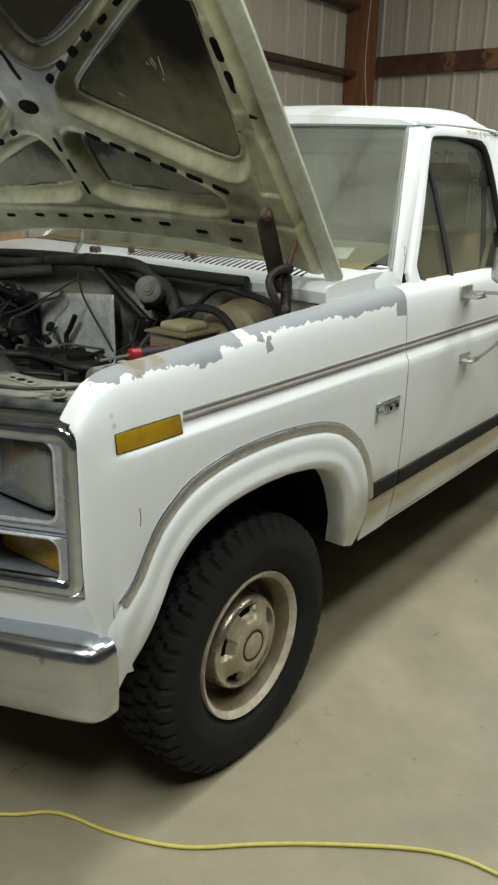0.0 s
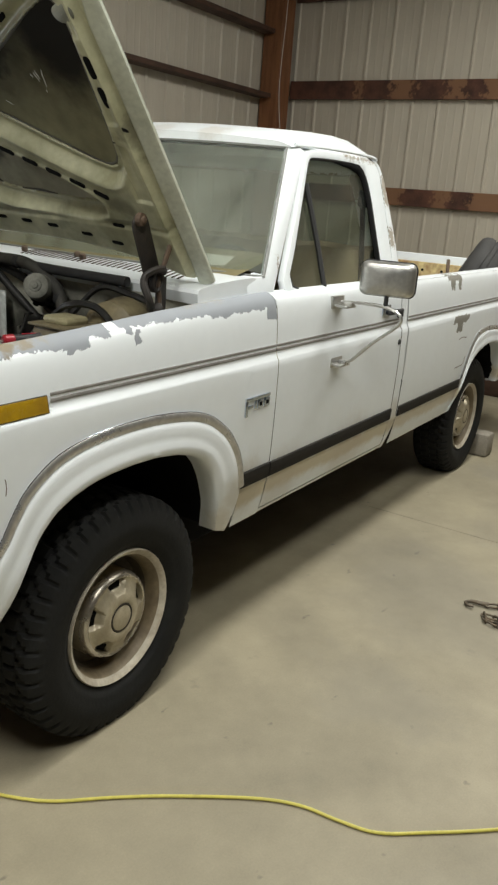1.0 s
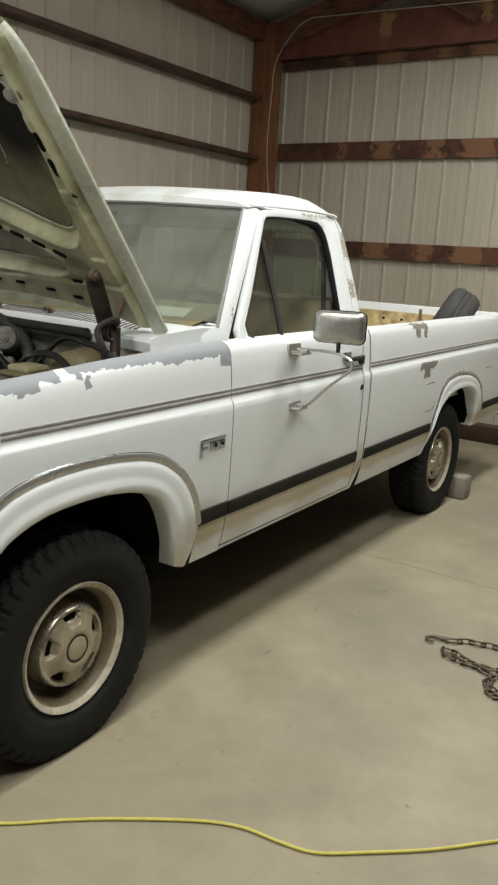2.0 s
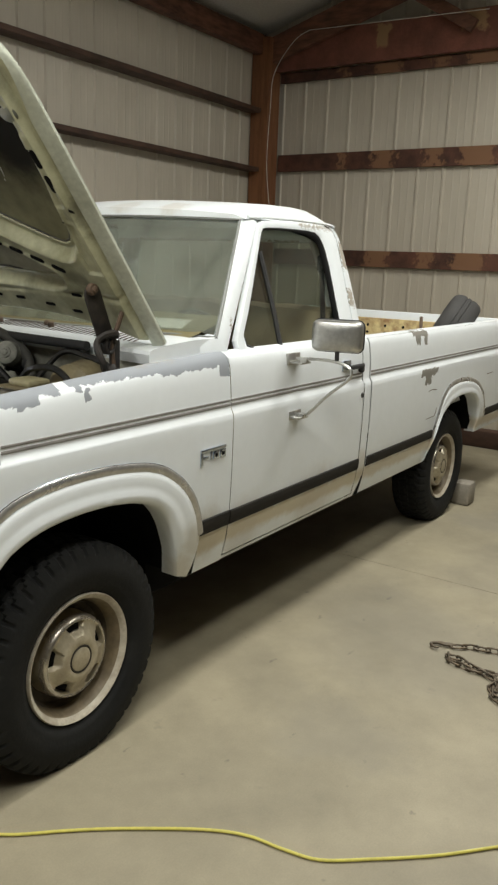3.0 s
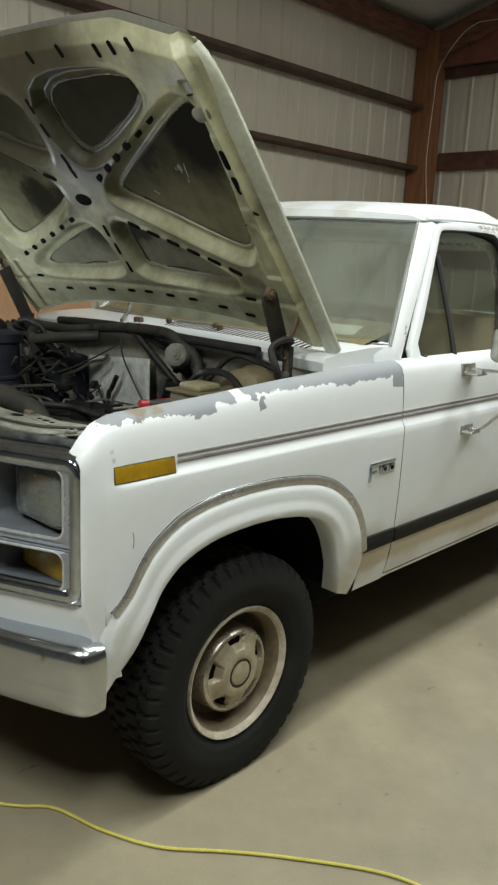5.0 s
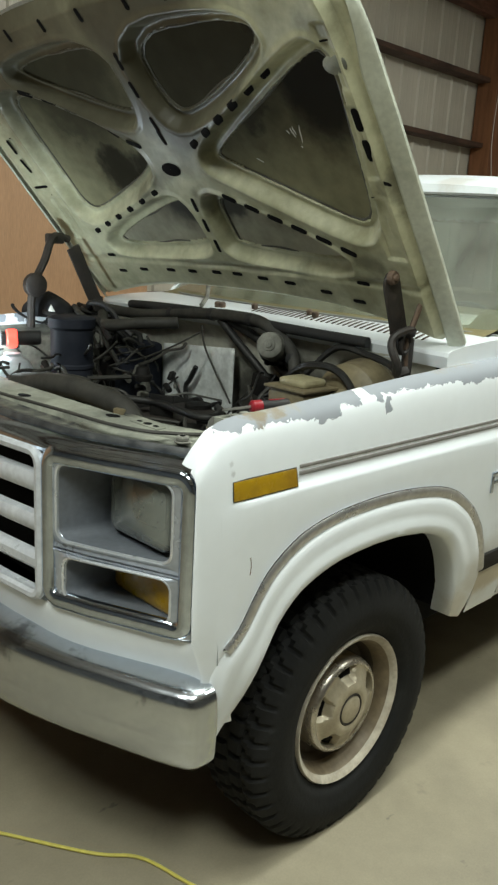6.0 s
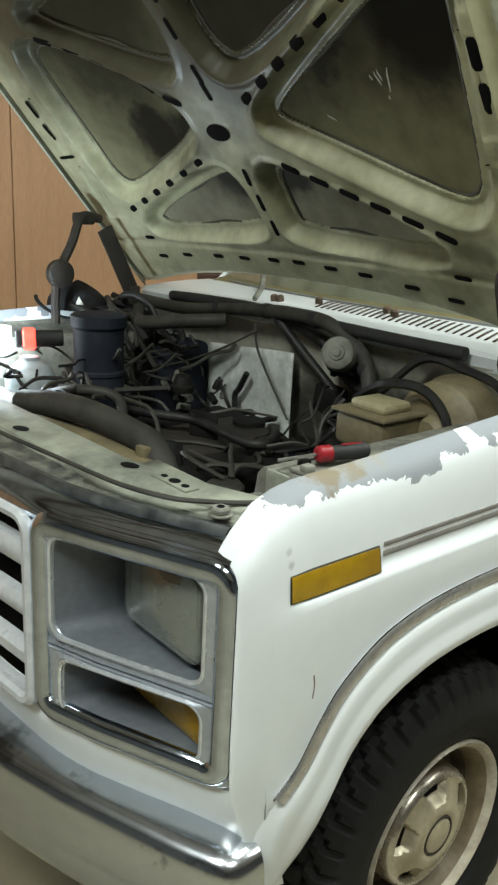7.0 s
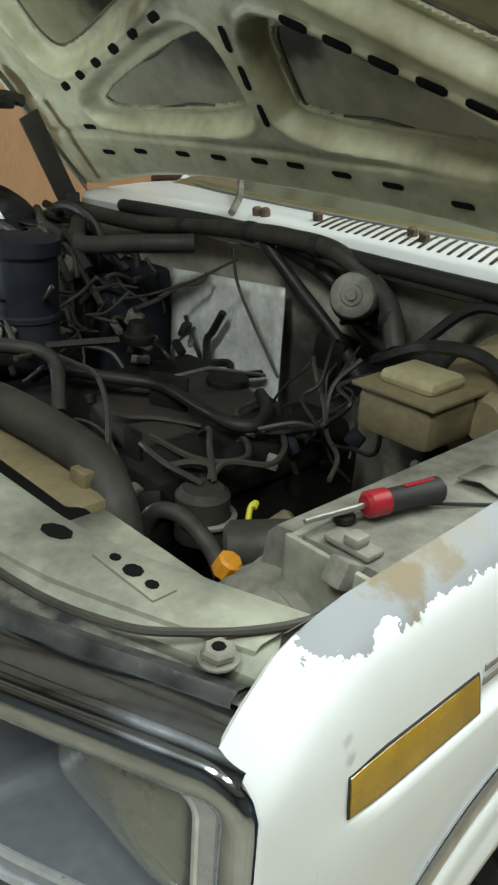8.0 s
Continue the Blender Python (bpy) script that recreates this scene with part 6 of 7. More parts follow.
# bumper: a folded chrome section along a swept-back line
BUMP = [(-0.535, 0.002), (-0.56, 0.001), (-0.583, 0.004), (-0.6, 0.014), (-0.612, 0.03), (-0.622, 0.05), (-0.642, 0.092), (-0.68, 0.19), (-0.728, 0.315), (-0.764, 0.43), (-0.783, 0.5), (-0.796, 0.6), (-0.805, 0.78), (-0.81, YC)]
line = [Vector((x, y, 0)) for x, y in BUMP]
line += [Vector((p.x, 2 * YC - p.y, 0)) for p in reversed(line[:-1])]
bm = bmesh.new()
rows = []
for i, p in enumerate(line):
    d = (line[min(i + 1, len(line) - 1)] - line[max(i - 1, 0)]).normalized()
    inward = Vector((d.y, -d.x, 0))
    wide = 1.0 + 0.15 * max(0.0, min(1.0, (min(p.y, 2 * YC - p.y) - 0.05) / 0.4))
    heart = Vector((-0.52, 0.12 if p.y < YC else 2 * YC - 0.12, 0)) - p
    if min(p.y, 2 * YC - p.y) < 0.06:
        inward, wide = heart.normalized(), min(1.0, heart.length * 0.85 / 0.09)
    rows.append([p + inward * (o * wide if o > 0.02 and z > 0.6 else o) + Vector((0, 0, z)) for o, z in ((0.09, 0.63), (0.086, 0.648), (0.08, 0.651), (0.07, 0.65), (0.03, 0.64), (0.018, 0.635), (0.009, 0.628), (0.003, 0.618), (0.0, 0.604), (-0.003, 0.57), (-0.003, 0.535), (-0.002, 0.526), (-0.0008, 0.521), (-0.0012, 0.516), (0.001, 0.48), (0.004, 0.463), (0.011, 0.452), (0.025, 0.447), (0.06, 0.447))])
made = sheet(bm, rows, flip=True)
for row in (made[0], made[-1]):
    bm.faces.new(row)
bmesh.ops.recalc_face_normals(bm, faces=bm.faces)
bumper = part("front_bumper", bm, M["bumper"], truck, "weathered chrome front bumper with scuffed edges")

# header behind the grille: rubber, dusty sheet, radiator support with holes
def header(name, section, material, label="", y0=0.1):
    bm = bmesh.new()
    sheet(bm, [[(front_x(y) + dx * (1 + 0.9 * max(0.0, min(1.0, (min(y, 2 * YC - y) - 0.1) / 0.5)) * (dx > 0.07) * 0.3), y, z) for dx, z in section] for y in np.linspace(y0, 2 * YC - y0, 41)])
    return part(name, bm, material, truck, label)


M["peeling"] = surface("peeling_black_paint", (0.03, 0.032, 0.034), 0.5, second=(0.24, 0.245, 0.2), scale=26, amount=0.85, fine=90, bump=0.3, bump_scale=35)
M["peeling_strip"] = surface("cracked_black_strip", (0.022, 0.024, 0.026), 0.4, second=(0.09, 0.092, 0.088), scale=22, amount=0.7, fine=80, bump=0.3, bump_scale=60)
header("header_rubber", ((0.038, 1.138), (0.04, 1.15), (0.047, 1.158), (0.058, 1.157), (0.064, 1.152), (0.066, 1.14)), M["peeling_strip"], "black strip with cracked and peeling paint", 0.11)
header("header_panel", ((0.044, 1.136), (0.052, 1.143), (0.07, 1.148), (0.086, 1.15), (0.09, 1.156)), M["peeling"], "black header panel with paint peeled to dusty metal")
support = header("radiator_support", ((0.088, 1.152), (0.092, 1.166), (0.098, 1.17), (0.16, 1.172), (0.166, 1.168), (0.168, 1.13), (0.168, 0.9)), M["olive"], "dusty olive radiator support with punched holes", 0.13)


def plate_hole(p, rx, ry, turn=0.0, parent=support):
    bm = bmesh.new()
    ring = [Vector(p) + Matrix.Rotation(turn, 3, "Z") @ Vector((rx * math.cos(a), ry * math.sin(a), 0)) for a in np.linspace(0, 2 * math.pi, 8, endpoint=False)]
    top = [q + Vector((0, 0, 0.001)) for q in ring]
    sheet(bm, [ring, top], closed=True)
    bm.faces.new([bm.verts.new(q) for q in top])
    return part("punched_hole", bm, M["dark"], parent)


for y in (0.395, 0.7, 1.25, 1.55):
    plate_hole((-0.545 - 0.06 * (y > 0.5), y, 1.1725), 0.012, 0.021, 0.25)
part("hole_plate", box((-0.541, 0.235, 1.1705), (-0.513, 0.335, 1.1735), 0.001), M["olive"], truck, "small dusty plate with three holes")
for y, r in ((0.315, 0.007), (0.285, 0.012), (0.255, 0.008)):
    plate_hole((-0.527, y, 1.1737), r * 0.8, r)
tie = bmesh.new()
sheet(tie, [[(x, y, z) for x, z in ((front_x(y) + 0.066 + 0.08 * (y - 0.1), 1.148), (front_x(y) + 0.07 + 0.08 * (y - 0.1), 1.156), (front_x(y) + 0.08 + 0.07 * (y - 0.1), 1.16), (front_x(y) + 0.11, 1.163), (max(front_x(y) + 0.13, -0.47), 1.163), (max(front_x(y) + 0.14, -0.46), 1.15))] for y in (0.1, 0.13, 0.17, 0.21, 0.25, 0.3, 0.36, 0.42)])
solid(part("support_end", tie, M["olive"], truck, "dusty end plate of the radiator support"), 0.003)
part("support_washer", cylinder((-0.541, 0.144, 1.164), (-0.541, 0.144, 1.168), 0.0185, 16, 0.001), M["grime"], truck)
nut = part("support_bolt", cylinder((-0.541, 0.144, 1.167), (-0.541, 0.144, 1.178), 0.0155, 6, 0.003), M["grime"], truck, "dusty hexagon nut")
part("bolt_head", cylinder((-0.541, 0.144, 1.176), (-0.541, 0.144, 1.1795), 0.0065, 8, 0.001), M["dark"], nut)
part("release_cable", hose([(-0.66, 0.9, 1.18), (-0.665, 0.7, 1.182), (-0.645, 0.45, 1.185), (-0.625, 0.3, 1.183), (-0.59, 0.215, 1.18), (-0.55, 0.175, 1.178), (-0.5, 0.142, 1.176), (-0.45, 0.122, 1.176), (-0.4, 0.118, 1.18)], 0.0042, 8), M["dusty_hose"], truck, "dusty cable lying over the support")

# ---- engine bay ----
apron_rows = []
for x in (-0.5, -0.44, -0.4, -0.374, -0.37, -0.365, -0.36, -0.354, -0.34, *np.linspace(-0.3, 0.43, 18)):
    k = max(0.0, min(1.0, (x + 0.372) / 0.018))
    drop = 0.11 * (1 - k)
    apron_rows.append([(x, y, z - drop * (y > 0.12)) for y, z in ((0.102, 1.2), (0.106, 1.195), (0.112, 1.19), (0.125, 1.184), (0.23, 1.178), (0.262, 1.174), (0.275, 1.16), (0.285, 1.1), (0.3, 0.95), (0.31, 0.86))])
for far in (False, True):
    bm = bmesh.new()
    sheet(bm, [[mir(p, far) for p in row] for row in apron_rows], flip=not far)
    part("inner_apron", bm, M["grime"], truck, "dusty grey inner fender apron")
bm = bmesh.new()
sheet(bm, [[(0.4 + 0.02 * math.sin(y * 9), y, 1.27), (0.42, y, 1.24), (0.43, y, 1.2), (0.46, y, 1.1), (0.47, y, 0.9), (0.5, y, 0.5)] for y in np.linspace(0.15, 2 * YC - 0.15, 31)])
# The bay's black void is painted on the lower firewall.
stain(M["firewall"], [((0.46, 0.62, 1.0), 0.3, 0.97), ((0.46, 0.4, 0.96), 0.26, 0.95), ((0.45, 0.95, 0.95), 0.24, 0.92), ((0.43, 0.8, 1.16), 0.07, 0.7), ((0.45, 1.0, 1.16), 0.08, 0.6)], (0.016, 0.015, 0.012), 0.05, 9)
part("firewall", bm, M["firewall"], truck, "pale firewall streaked with grime, the bay's dark void painted low on it")
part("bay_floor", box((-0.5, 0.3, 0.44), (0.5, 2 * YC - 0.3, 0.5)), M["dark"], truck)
part("radiator", box((-0.5, 0.45, 0.6), (-0.44, 1.5, 1.12), 0.01), M["dark"], truck)
part("radiator_tank", box((-0.47, 0.5, 1.07), (-0.395, 1.45, 1.125), 0.02), M["tan"], truck, "dusty tan radiator top tank")
part("tank_clip", box((-0.425, 0.535, 1.12), (-0.405, 0.57, 1.145), 0.004), M["tan"], truck)
# block, heads and covers
M["plenum"] = surface("dusty_brown_cast", (0.03, 0.025, 0.02), 0.7, second=(0.012, 0.01, 0.009), scale=8)
block = part("engine_block", box((-0.2, 0.72, 0.5), (0.4, 1.22, 0.92), 0.03), M["block"], truck, "oily dark engine block")
part("valve_cover", box((-0.18, 0.7, 0.9), (0.34, 0.86, 0.99), 0.03), M["block"], block)
part("valve_cover", box((-0.18, 1.1, 0.9), (0.34, 1.26, 0.99), 0.03), M["block"], block)
part("intake_manifold", box((-0.06, 0.86, 0.9), (0.3, 1.16, 0.985), 0.03), M["plenum"], block)
part("throttle_body", cylinder((0.26, 1.02, 0.96), (0.26, 1.02, 1.0), 0.05), M["block"], block)
part("vapour_valve", revolve(bmesh.new(), [(-0.02, 0.001), (-0.02, 0.03), (-0.008, 0.036), (0.0, 0.036), (0.004, 0.028), (0.03, 0.022), (0.03, 0.001)], (0.09, 1.13, 1.1), "z", 20), M["block"], block)
part("lift_bracket", box((-0.155, 0.79, 0.95), (-0.145, 0.84, 1.045), 0.006), M["block"], block)
part("distributor", cylinder((-0.12, 0.655, 0.88), (-0.12, 0.655, 0.985), 0.048, 18, 0.012), M["dusty_hose"], block, "dusty distributor cap")
part("distributor_clip", tube(bmesh.new(), [(-0.115 + 0.052 * math.cos(a), 0.655 + 0.052 * math.sin(a), 0.93) for a in np.linspace(2, 6.6, 14)], 0.006, 6), M["grime"], block)
part("fan", revolve(bmesh.new(), [(0.0, 0.03), (0.005, 0.2), (0.012, 0.2), (0.012, 0.03)], (-0.3, YC, 0.85), "x", 24), M["dark"], truck)
# canister, filter and coloured caps low by the apron
part("oil_filter", cylinder((-0.205, 0.5, 0.975), (-0.135, 0.42, 0.99), 0.04, 24, 0.008), M["dusty_hose"], truck, "dusty black oil filter")
part("filler_cap", cylinder((-0.262, 0.445, 0.98), (-0.256, 0.432, 1.008), 0.019, 8, 0.004), surface("orange_cap", (0.6, 0.26, 0.015), 0.5, second=(0.5, 0.2, 0.02), scale=20), truck, "orange filler cap")
part("dipstick", tube(bmesh.new(), spline([(-0.142, 0.52, 0.955), (-0.132, 0.53, 0.98), (-0.118, 0.54, 0.996), (-0.112, 0.535, 1.004), (-0.12, 0.53, 0.999)], 5), 0.005, 6), surface("yellow_handle", (0.62, 0.6, 0.03), 0.5), truck, "bright yellow dipstick handle")
part("knob", cylinder((-0.14, 0.47, 0.99), (-0.115, 0.45, 1.015), 0.02, 10, 0.006), M["tan"], truck)
part("lamp_bucket", revolve(bmesh.new(), [(-0.1, 0.03), (-0.09, 0.06), (-0.06, 0.078), (-0.052, 0.084), (-0.046, 0.078), (-0.03, 0.084), (-0.024, 0.09), (-0.018, 0.085), (0.0, 0.088), (0.006, 0.093), (0.012, 0.089), (0.03, 0.09), (0.036, 0.095), (0.045, 0.09), (0.06, 0.06), (0.064, 0.02)], (-0.37, 0.235, 1.04), "x", 32), M["grime"], truck, "dusty ribbed back of the lamp bucket")
bracket = bmesh.new()
slab(bracket, (-0.372, 0.115, 1.05), (-0.364, 0.235, 1.183), 0.003)
slab(bracket, (-0.372, 0.225, 1.06), (-0.3, 0.235, 1.181), 0.003)
part("apron_bracket", bracket, M["olive"], truck, "olive bracket under the front end of the apron")
clip = bmesh.new()
slab(clip, (-0.352, 0.14, 1.184), (-0.325, 0.2, 1.192), 0.003)
slab(clip, (-0.352, 0.155, 1.19), (-0.33, 0.175, 1.204), 0.004)
slab(clip, (-0.39, 0.14, 1.16), (-0.35, 0.165, 1.19), 0.004, Matrix.Rotation(0.5, 4, "Y"))
part("apron_clip", clip, M["grime"], truck, "bent sheet clip on the apron")
part("apron_plug", cylinder((-0.3, 0.215, 1.18), (-0.3, 0.215, 1.192), 0.013, 10, 0.003), M["block"], truck)
flap = bmesh.new()
sheet(flap, [[(x, y, 1.187 + h) for y, h in ((0.13, 0.0), (0.16, 0.008), (0.19, 0.002))] for x in (-0.12, -0.09, -0.06)])
solid(part("apron_flap", flap, M["grime"], truck, "lifted tab of sheet metal"), 0.002)
part("apron_wire", hose([(-0.3, 0.23, 1.185), (-0.24, 0.2, 1.19), (-0.18, 0.16, 1.187), (-0.14, 0.13, 1.186)], 0.002, 6), M["hose"], truck)

# brake booster with its fluid box, wiper motor
booster = part("brake_booster", revolve(bmesh.new(), [(-0.17, 0.001), (-0.17, 0.035), (-0.15, 0.05), (-0.14, 0.1), (-0.12, 0.122), (-0.06, 0.128), (-0.05, 0.134), (-0.04, 0.134), (-0.03, 0.126), (0.0, 0.12), (0.03, 0.06)], (0.4, 0.36, 1.12), "x", 36), M["tan"], truck, "dusty tan brake booster on the firewall")
res = part("fluid_box", box((0.1, 0.375, 1.085), (0.24, 0.525, 1.165), 0.016), M["tan"], truck, "dusty tan plastic fluid box with a lid")
part("lid_rim", box((0.092, 0.367, 1.163), (0.248, 0.533, 1.172), 0.003), M["tan"], res)
part("lid", box((0.125, 0.395, 1.17), (0.225, 0.505, 1.196), 0.012), M["pale_tan"], res, "paler domed lid")
turned = Matrix.Translation((0.315, 0.725, 1.245)) @ Matrix.Rotation(radians(32), 4, "Z") @ Matrix.Rotation(radians(14), 4, "Y")
bm = revolve(bmesh.new(), [(-0.05, 0.001), (-0.05, 0.01), (-0.046, 0.012), (-0.044, 0.02), (-0.04, 0.022), (-0.038, 0.036), (-0.032, 0.043), (0.0, 0.045), (0.005, 0.048), (0.012, 0.048), (0.016, 0.045), (0.07, 0.046), (0.08, 0.054), (0.1, 0.054)], (0, 0, 0), "x", 32)
bmesh.ops.transform(bm, matrix=turned, verts=bm.verts)
motor = part("wiper_motor", bm, M["grime"], truck, "dusty round wiper motor")
bm = revolve(bmesh.new(), [(0.07, 0.047), (0.072, 0.058), (0.086, 0.058), (0.09, 0.05)], (0, 0, 0), "x", 32)
bmesh.ops.transform(bm, matrix=turned, verts=bm.verts)
part("motor_ring", bm, M["block"], motor)
for dy, dz in ((0.05, 0.02), (-0.03, -0.05), (0.02, -0.055)):
    part("motor_screw", cylinder(turned @ Vector((0.03, dy, dz)), turned @ Vector((0.075, dy, dz)), 0.006, 8, 0.002), M["block"], motor)
# grey heat plate on the firewall, dented
bm = bmesh.new()
rows = []
for i in range(15):
    z = 0.82 + 0.34 * i / 14
    rows.append([(0.405 - 0.012 * math.exp(-((y - 1.24) ** 2 + (z - 1.02) ** 2) / 0.002) - 0.02 * max(0, (1.2 - y)) , y, z + 0.08 * (1.44 - y) * (i / 14)) for y in np.linspace(0.99, 1.41, 16)])
sheet(bm, rows)
solid(part("heat_plate", bm, M["galv"], truck, "dented grey sheet metal plate on the firewall"), 0.004)
# black housings on the far side of the firewall
part("heater_box", box((0.2, 1.43, 0.86), (0.42, 1.85, 1.16), 0.02), M["blue_black"], truck, "black plastic heater box")
part("heater_duct", box((0.16, 1.46, 0.9), (0.32, 1.62, 1.12), 0.015), M["block"], truck)
part("coil", box((0.1, 1.5, 1.0), (0.16, 1.56, 1.2), 0.01), M["grime"], truck)
duct = part("intake_tube", revolve(bmesh.new(), [(1.0, 0.07), (1.01, 0.075), (1.03, 0.075), (1.035, 0.078), (1.045, 0.078), (1.05, 0.075), (1.1, 0.075), (1.105, 0.079), (1.115, 0.079), (1.12, 0.075), (1.24, 0.076), (1.25, 0.084), (1.28, 0.084), (1.285, 0.07), (1.285, 0.001)], (-0.05, 1.37, 0), "z", 28), M["blue_black"], truck, "blue-black plastic intake tube")
part("washer_jar", revolve(bmesh.new(), [(0.95, 0.06), (1.0, 0.075), (1.08, 0.075), (1.11, 0.06), (1.13, 0.03), (1.14, 0.03), (1.14, 0.001)], (-0.2, 1.53, 0), "z", 24), surface("cloudy_plastic", (0.5, 0.55, 0.58), 0.3, second=(0.3, 0.33, 0.35)), truck, "cloudy plastic washer jar")

# hoses and looms that can be told apart
HOSES = [
    ("upper_radiator_hose", [(-0.44, 1.05, 1.13), (-0.43, 0.9, 1.155), (-0.41, 0.78, 1.16), (-0.392, 0.66, 1.15), (-0.385, 0.57, 1.135), (-0.392, 0.51, 1.09), (-0.4, 0.49, 1.0), (-0.4, 0.49, 0.88)], 0.031, "dusty_hose", "thick dusty black radiator hose"),
    ("wiring_loom", [(0.34, 1.85, 1.27), (0.35, 1.5, 1.27), (0.35, 1.25, 1.3), (0.345, 1.06, 1.315), (0.345, 0.94, 1.32), (0.35, 0.8, 1.31), (0.36, 0.68, 1.24), (0.33, 0.62, 1.16)], 0.021, "dusty_hose", "thick dusty black wiring loom"),
    ("loom_branch", [(0.35, 1.02, 1.3), (0.36, 0.92, 1.22), (0.38, 0.8, 1.12), (0.36, 0.72, 1.06)], 0.015, "hose", ""),
    ("loom_branch", [(0.36, 0.98, 1.3), (0.4, 0.86, 1.24), (0.4, 0.76, 1.16), (0.37, 0.66, 1.14)], 0.016, "hose", ""),
    ("vacuum_hose", [(0.32, 0.66, 1.13), (0.25, 0.58, 1.17), (0.21, 0.47, 1.225), (0.23, 0.37, 1.225), (0.25, 0.31, 1.15), (0.24, 0.28, 1.0)], 0.012, "hose", ""),
    ("vacuum_hose", [(0.33, 0.58, 1.17), (0.36, 0.48, 1.27), (0.37, 0.36, 1.262), (0.36, 0.26, 1.24), (0.33, 0.2, 1.18)], 0.011, "hose", ""),
    ("weatherstrip", [(0.372, 0.37, 1.3), (0.366, 0.55, 1.302), (0.36, 0.75, 1.306), (0.352, 1.1, 1.316), (0.36, 1.4, 1.31), (0.375, 1.6, 1.3)], 0.017, "seal", "black rubber weatherstrip along the cowl"),
    ("coolant_hose", [(-0.29, 0.62, 0.9), (-0.272, 0.6, 1.005), (-0.245, 0.56, 1.015), (-0.236, 0.5, 0.985), (-0.245, 0.46, 0.96)], 0.014, "dusty_hose", ""),
    ("heater_hose", [(0.25, 1.62, 1.26), (0.15, 1.45, 1.24), (0.2, 1.3, 1.26), (0.3, 1.2, 1.27)], 0.022, "dusty_hose", ""),
    ("heater_hose", [(-0.1, 1.26, 1.0), (-0.082, 1.209, 1.03), (-0.021, 1.09, 1.035), (0.048, 0.99, 1.03), (0.034, 0.841, 1.03), (0.031, 0.754, 1.03), (0.071, 0.725, 1.03), (0.15, 0.78, 1.03), (0.208, 0.86, 1.02)], 0.013, "hose", "worn black heater hose"),
    ("spark_wire", [(-0.083, 0.853, 1.0), (-0.082, 0.742, 1.0), (-0.068, 0.672, 1.01), (0.004, 0.679, 1.0), (0.051, 0.741, 1.0), (0.047, 0.778, 0.96)], 0.006, "wire", ""),
    ("spark_wire", [(-0.148, 0.732, 1.0), (-0.112, 0.705, 1.01), (-0.091, 0.675, 1.01), (-0.1, 0.66, 0.99)], 0.006, "wire", ""),
    ("spark_wire", [(0.132, 0.717, 1.0), (0.08, 0.66, 1.0), (0.011, 0.629, 1.0), (-0.059, 0.666, 1.01), (-0.1, 0.66, 0.99)], 0.006, "wire", ""),
    ("spark_wire", [(-0.1, 0.65, 0.99), (-0.07, 0.7, 1.03), (-0.02, 0.76, 1.03), (0.02, 0.84, 0.98)], 0.006, "dusty_hose", ""),
    ("spark_wire", [(-0.12, 0.66, 0.99), (-0.16, 0.72, 1.02), (-0.14, 0.82, 1.02), (-0.1, 0.88, 0.98)], 0.006, "dusty_hose", ""),
    ("vapour_pipe", [(-0.118, 1.163, 1.1), (-0.049, 1.143, 1.1), (0.029, 1.118, 1.1)], 0.008, "dusty_hose", ""),
    ("plain_wire", [(-0.107, 1.196, 1.08), (-0.098, 1.087, 1.08), (-0.093, 1.02, 1.075), (-0.155, 0.888, 1.06), (-0.242, 0.757, 1.02)], 0.0055, "wire", ""),
    ("fuel_line", [(0.36, 1.344, 0.9), (0.36, 1.226, 0.954), (0.36, 1.127, 0.985), (0.36, 1.115, 0.959), (0.36, 1.014, 0.991)], 0.01, "hose", ""),
    ("fuel_line", [(0.36, 1.301, 1.066), (0.36, 1.269, 1.008), (0.36, 1.238, 0.962), (0.36, 1.294, 0.89)], 0.006, "hose", ""),
    ("fuel_line", [(0.36, 1.157, 1.106), (0.36, 1.192, 1.05), (0.36, 1.212, 1.023), (0.36, 1.21, 0.96)], 0.01, "hose", ""),
    ("throttle_cable", [(0.34, 1.11, 1.27), (0.34, 1.09, 1.196), (0.34, 1.034, 1.12), (0.34, 0.98, 1.058), (0.34, 0.937, 1.007)], 0.004, "wire", ""),
    ("hood_cable", [(0.3, 1.05, 1.26), (0.25, 1.17, 1.187), (0.25, 1.388, 1.106), (0.24, 1.607, 1.06)], 0.0035, "wire", ""),
    ("ac_line", [(-0.24, 1.36, 1.06), (-0.2, 1.22, 1.1), (-0.12, 1.14, 1.08), (-0.16, 1.05, 1.0)], 0.015, "dusty_hose", ""),
    ("brake_line", [(0.2, 0.4, 1.05), (0.18, 0.32, 1.0), (0.28, 0.29, 0.98), (0.36, 0.28, 1.05)], 0.006, "wire", ""),
    ("ground_strap", [(0.0, 0.33, 1.12), (0.1, 0.3, 1.06), (0.2, 0.29, 1.1)], 0.007, "wire", ""),
]
for name, pts, r, mat_name, label in HOSES:
    part(name, hose(pts, r, 10 if r > 0.012 else 6, 8, ribbed=0.12 if name == "corrugated_hose" else 0.0), M[mat_name], truck, label)
for y, z, x in ((1.06, 1.315, 0.345), (0.86, 1.316, 0.347), (0.66, 1.21, 0.352), (1.3, 1.295, 0.35)):
    part("loom_tape", cylinder((x, y - 0.012, z), (x, y + 0.012, z), 0.0235, 14, 0.002), M["seal"], truck)
part("hose_clamp", revolve(bmesh.new(), [(-0.012, 0.0305), (-0.01, 0.0325), (0.01, 0.0325), (0.012, 0.0305)], (-0.4, 0.495, 1.03), "z", 24), M["steel"], truck, "steel clamp on the radiator hose")
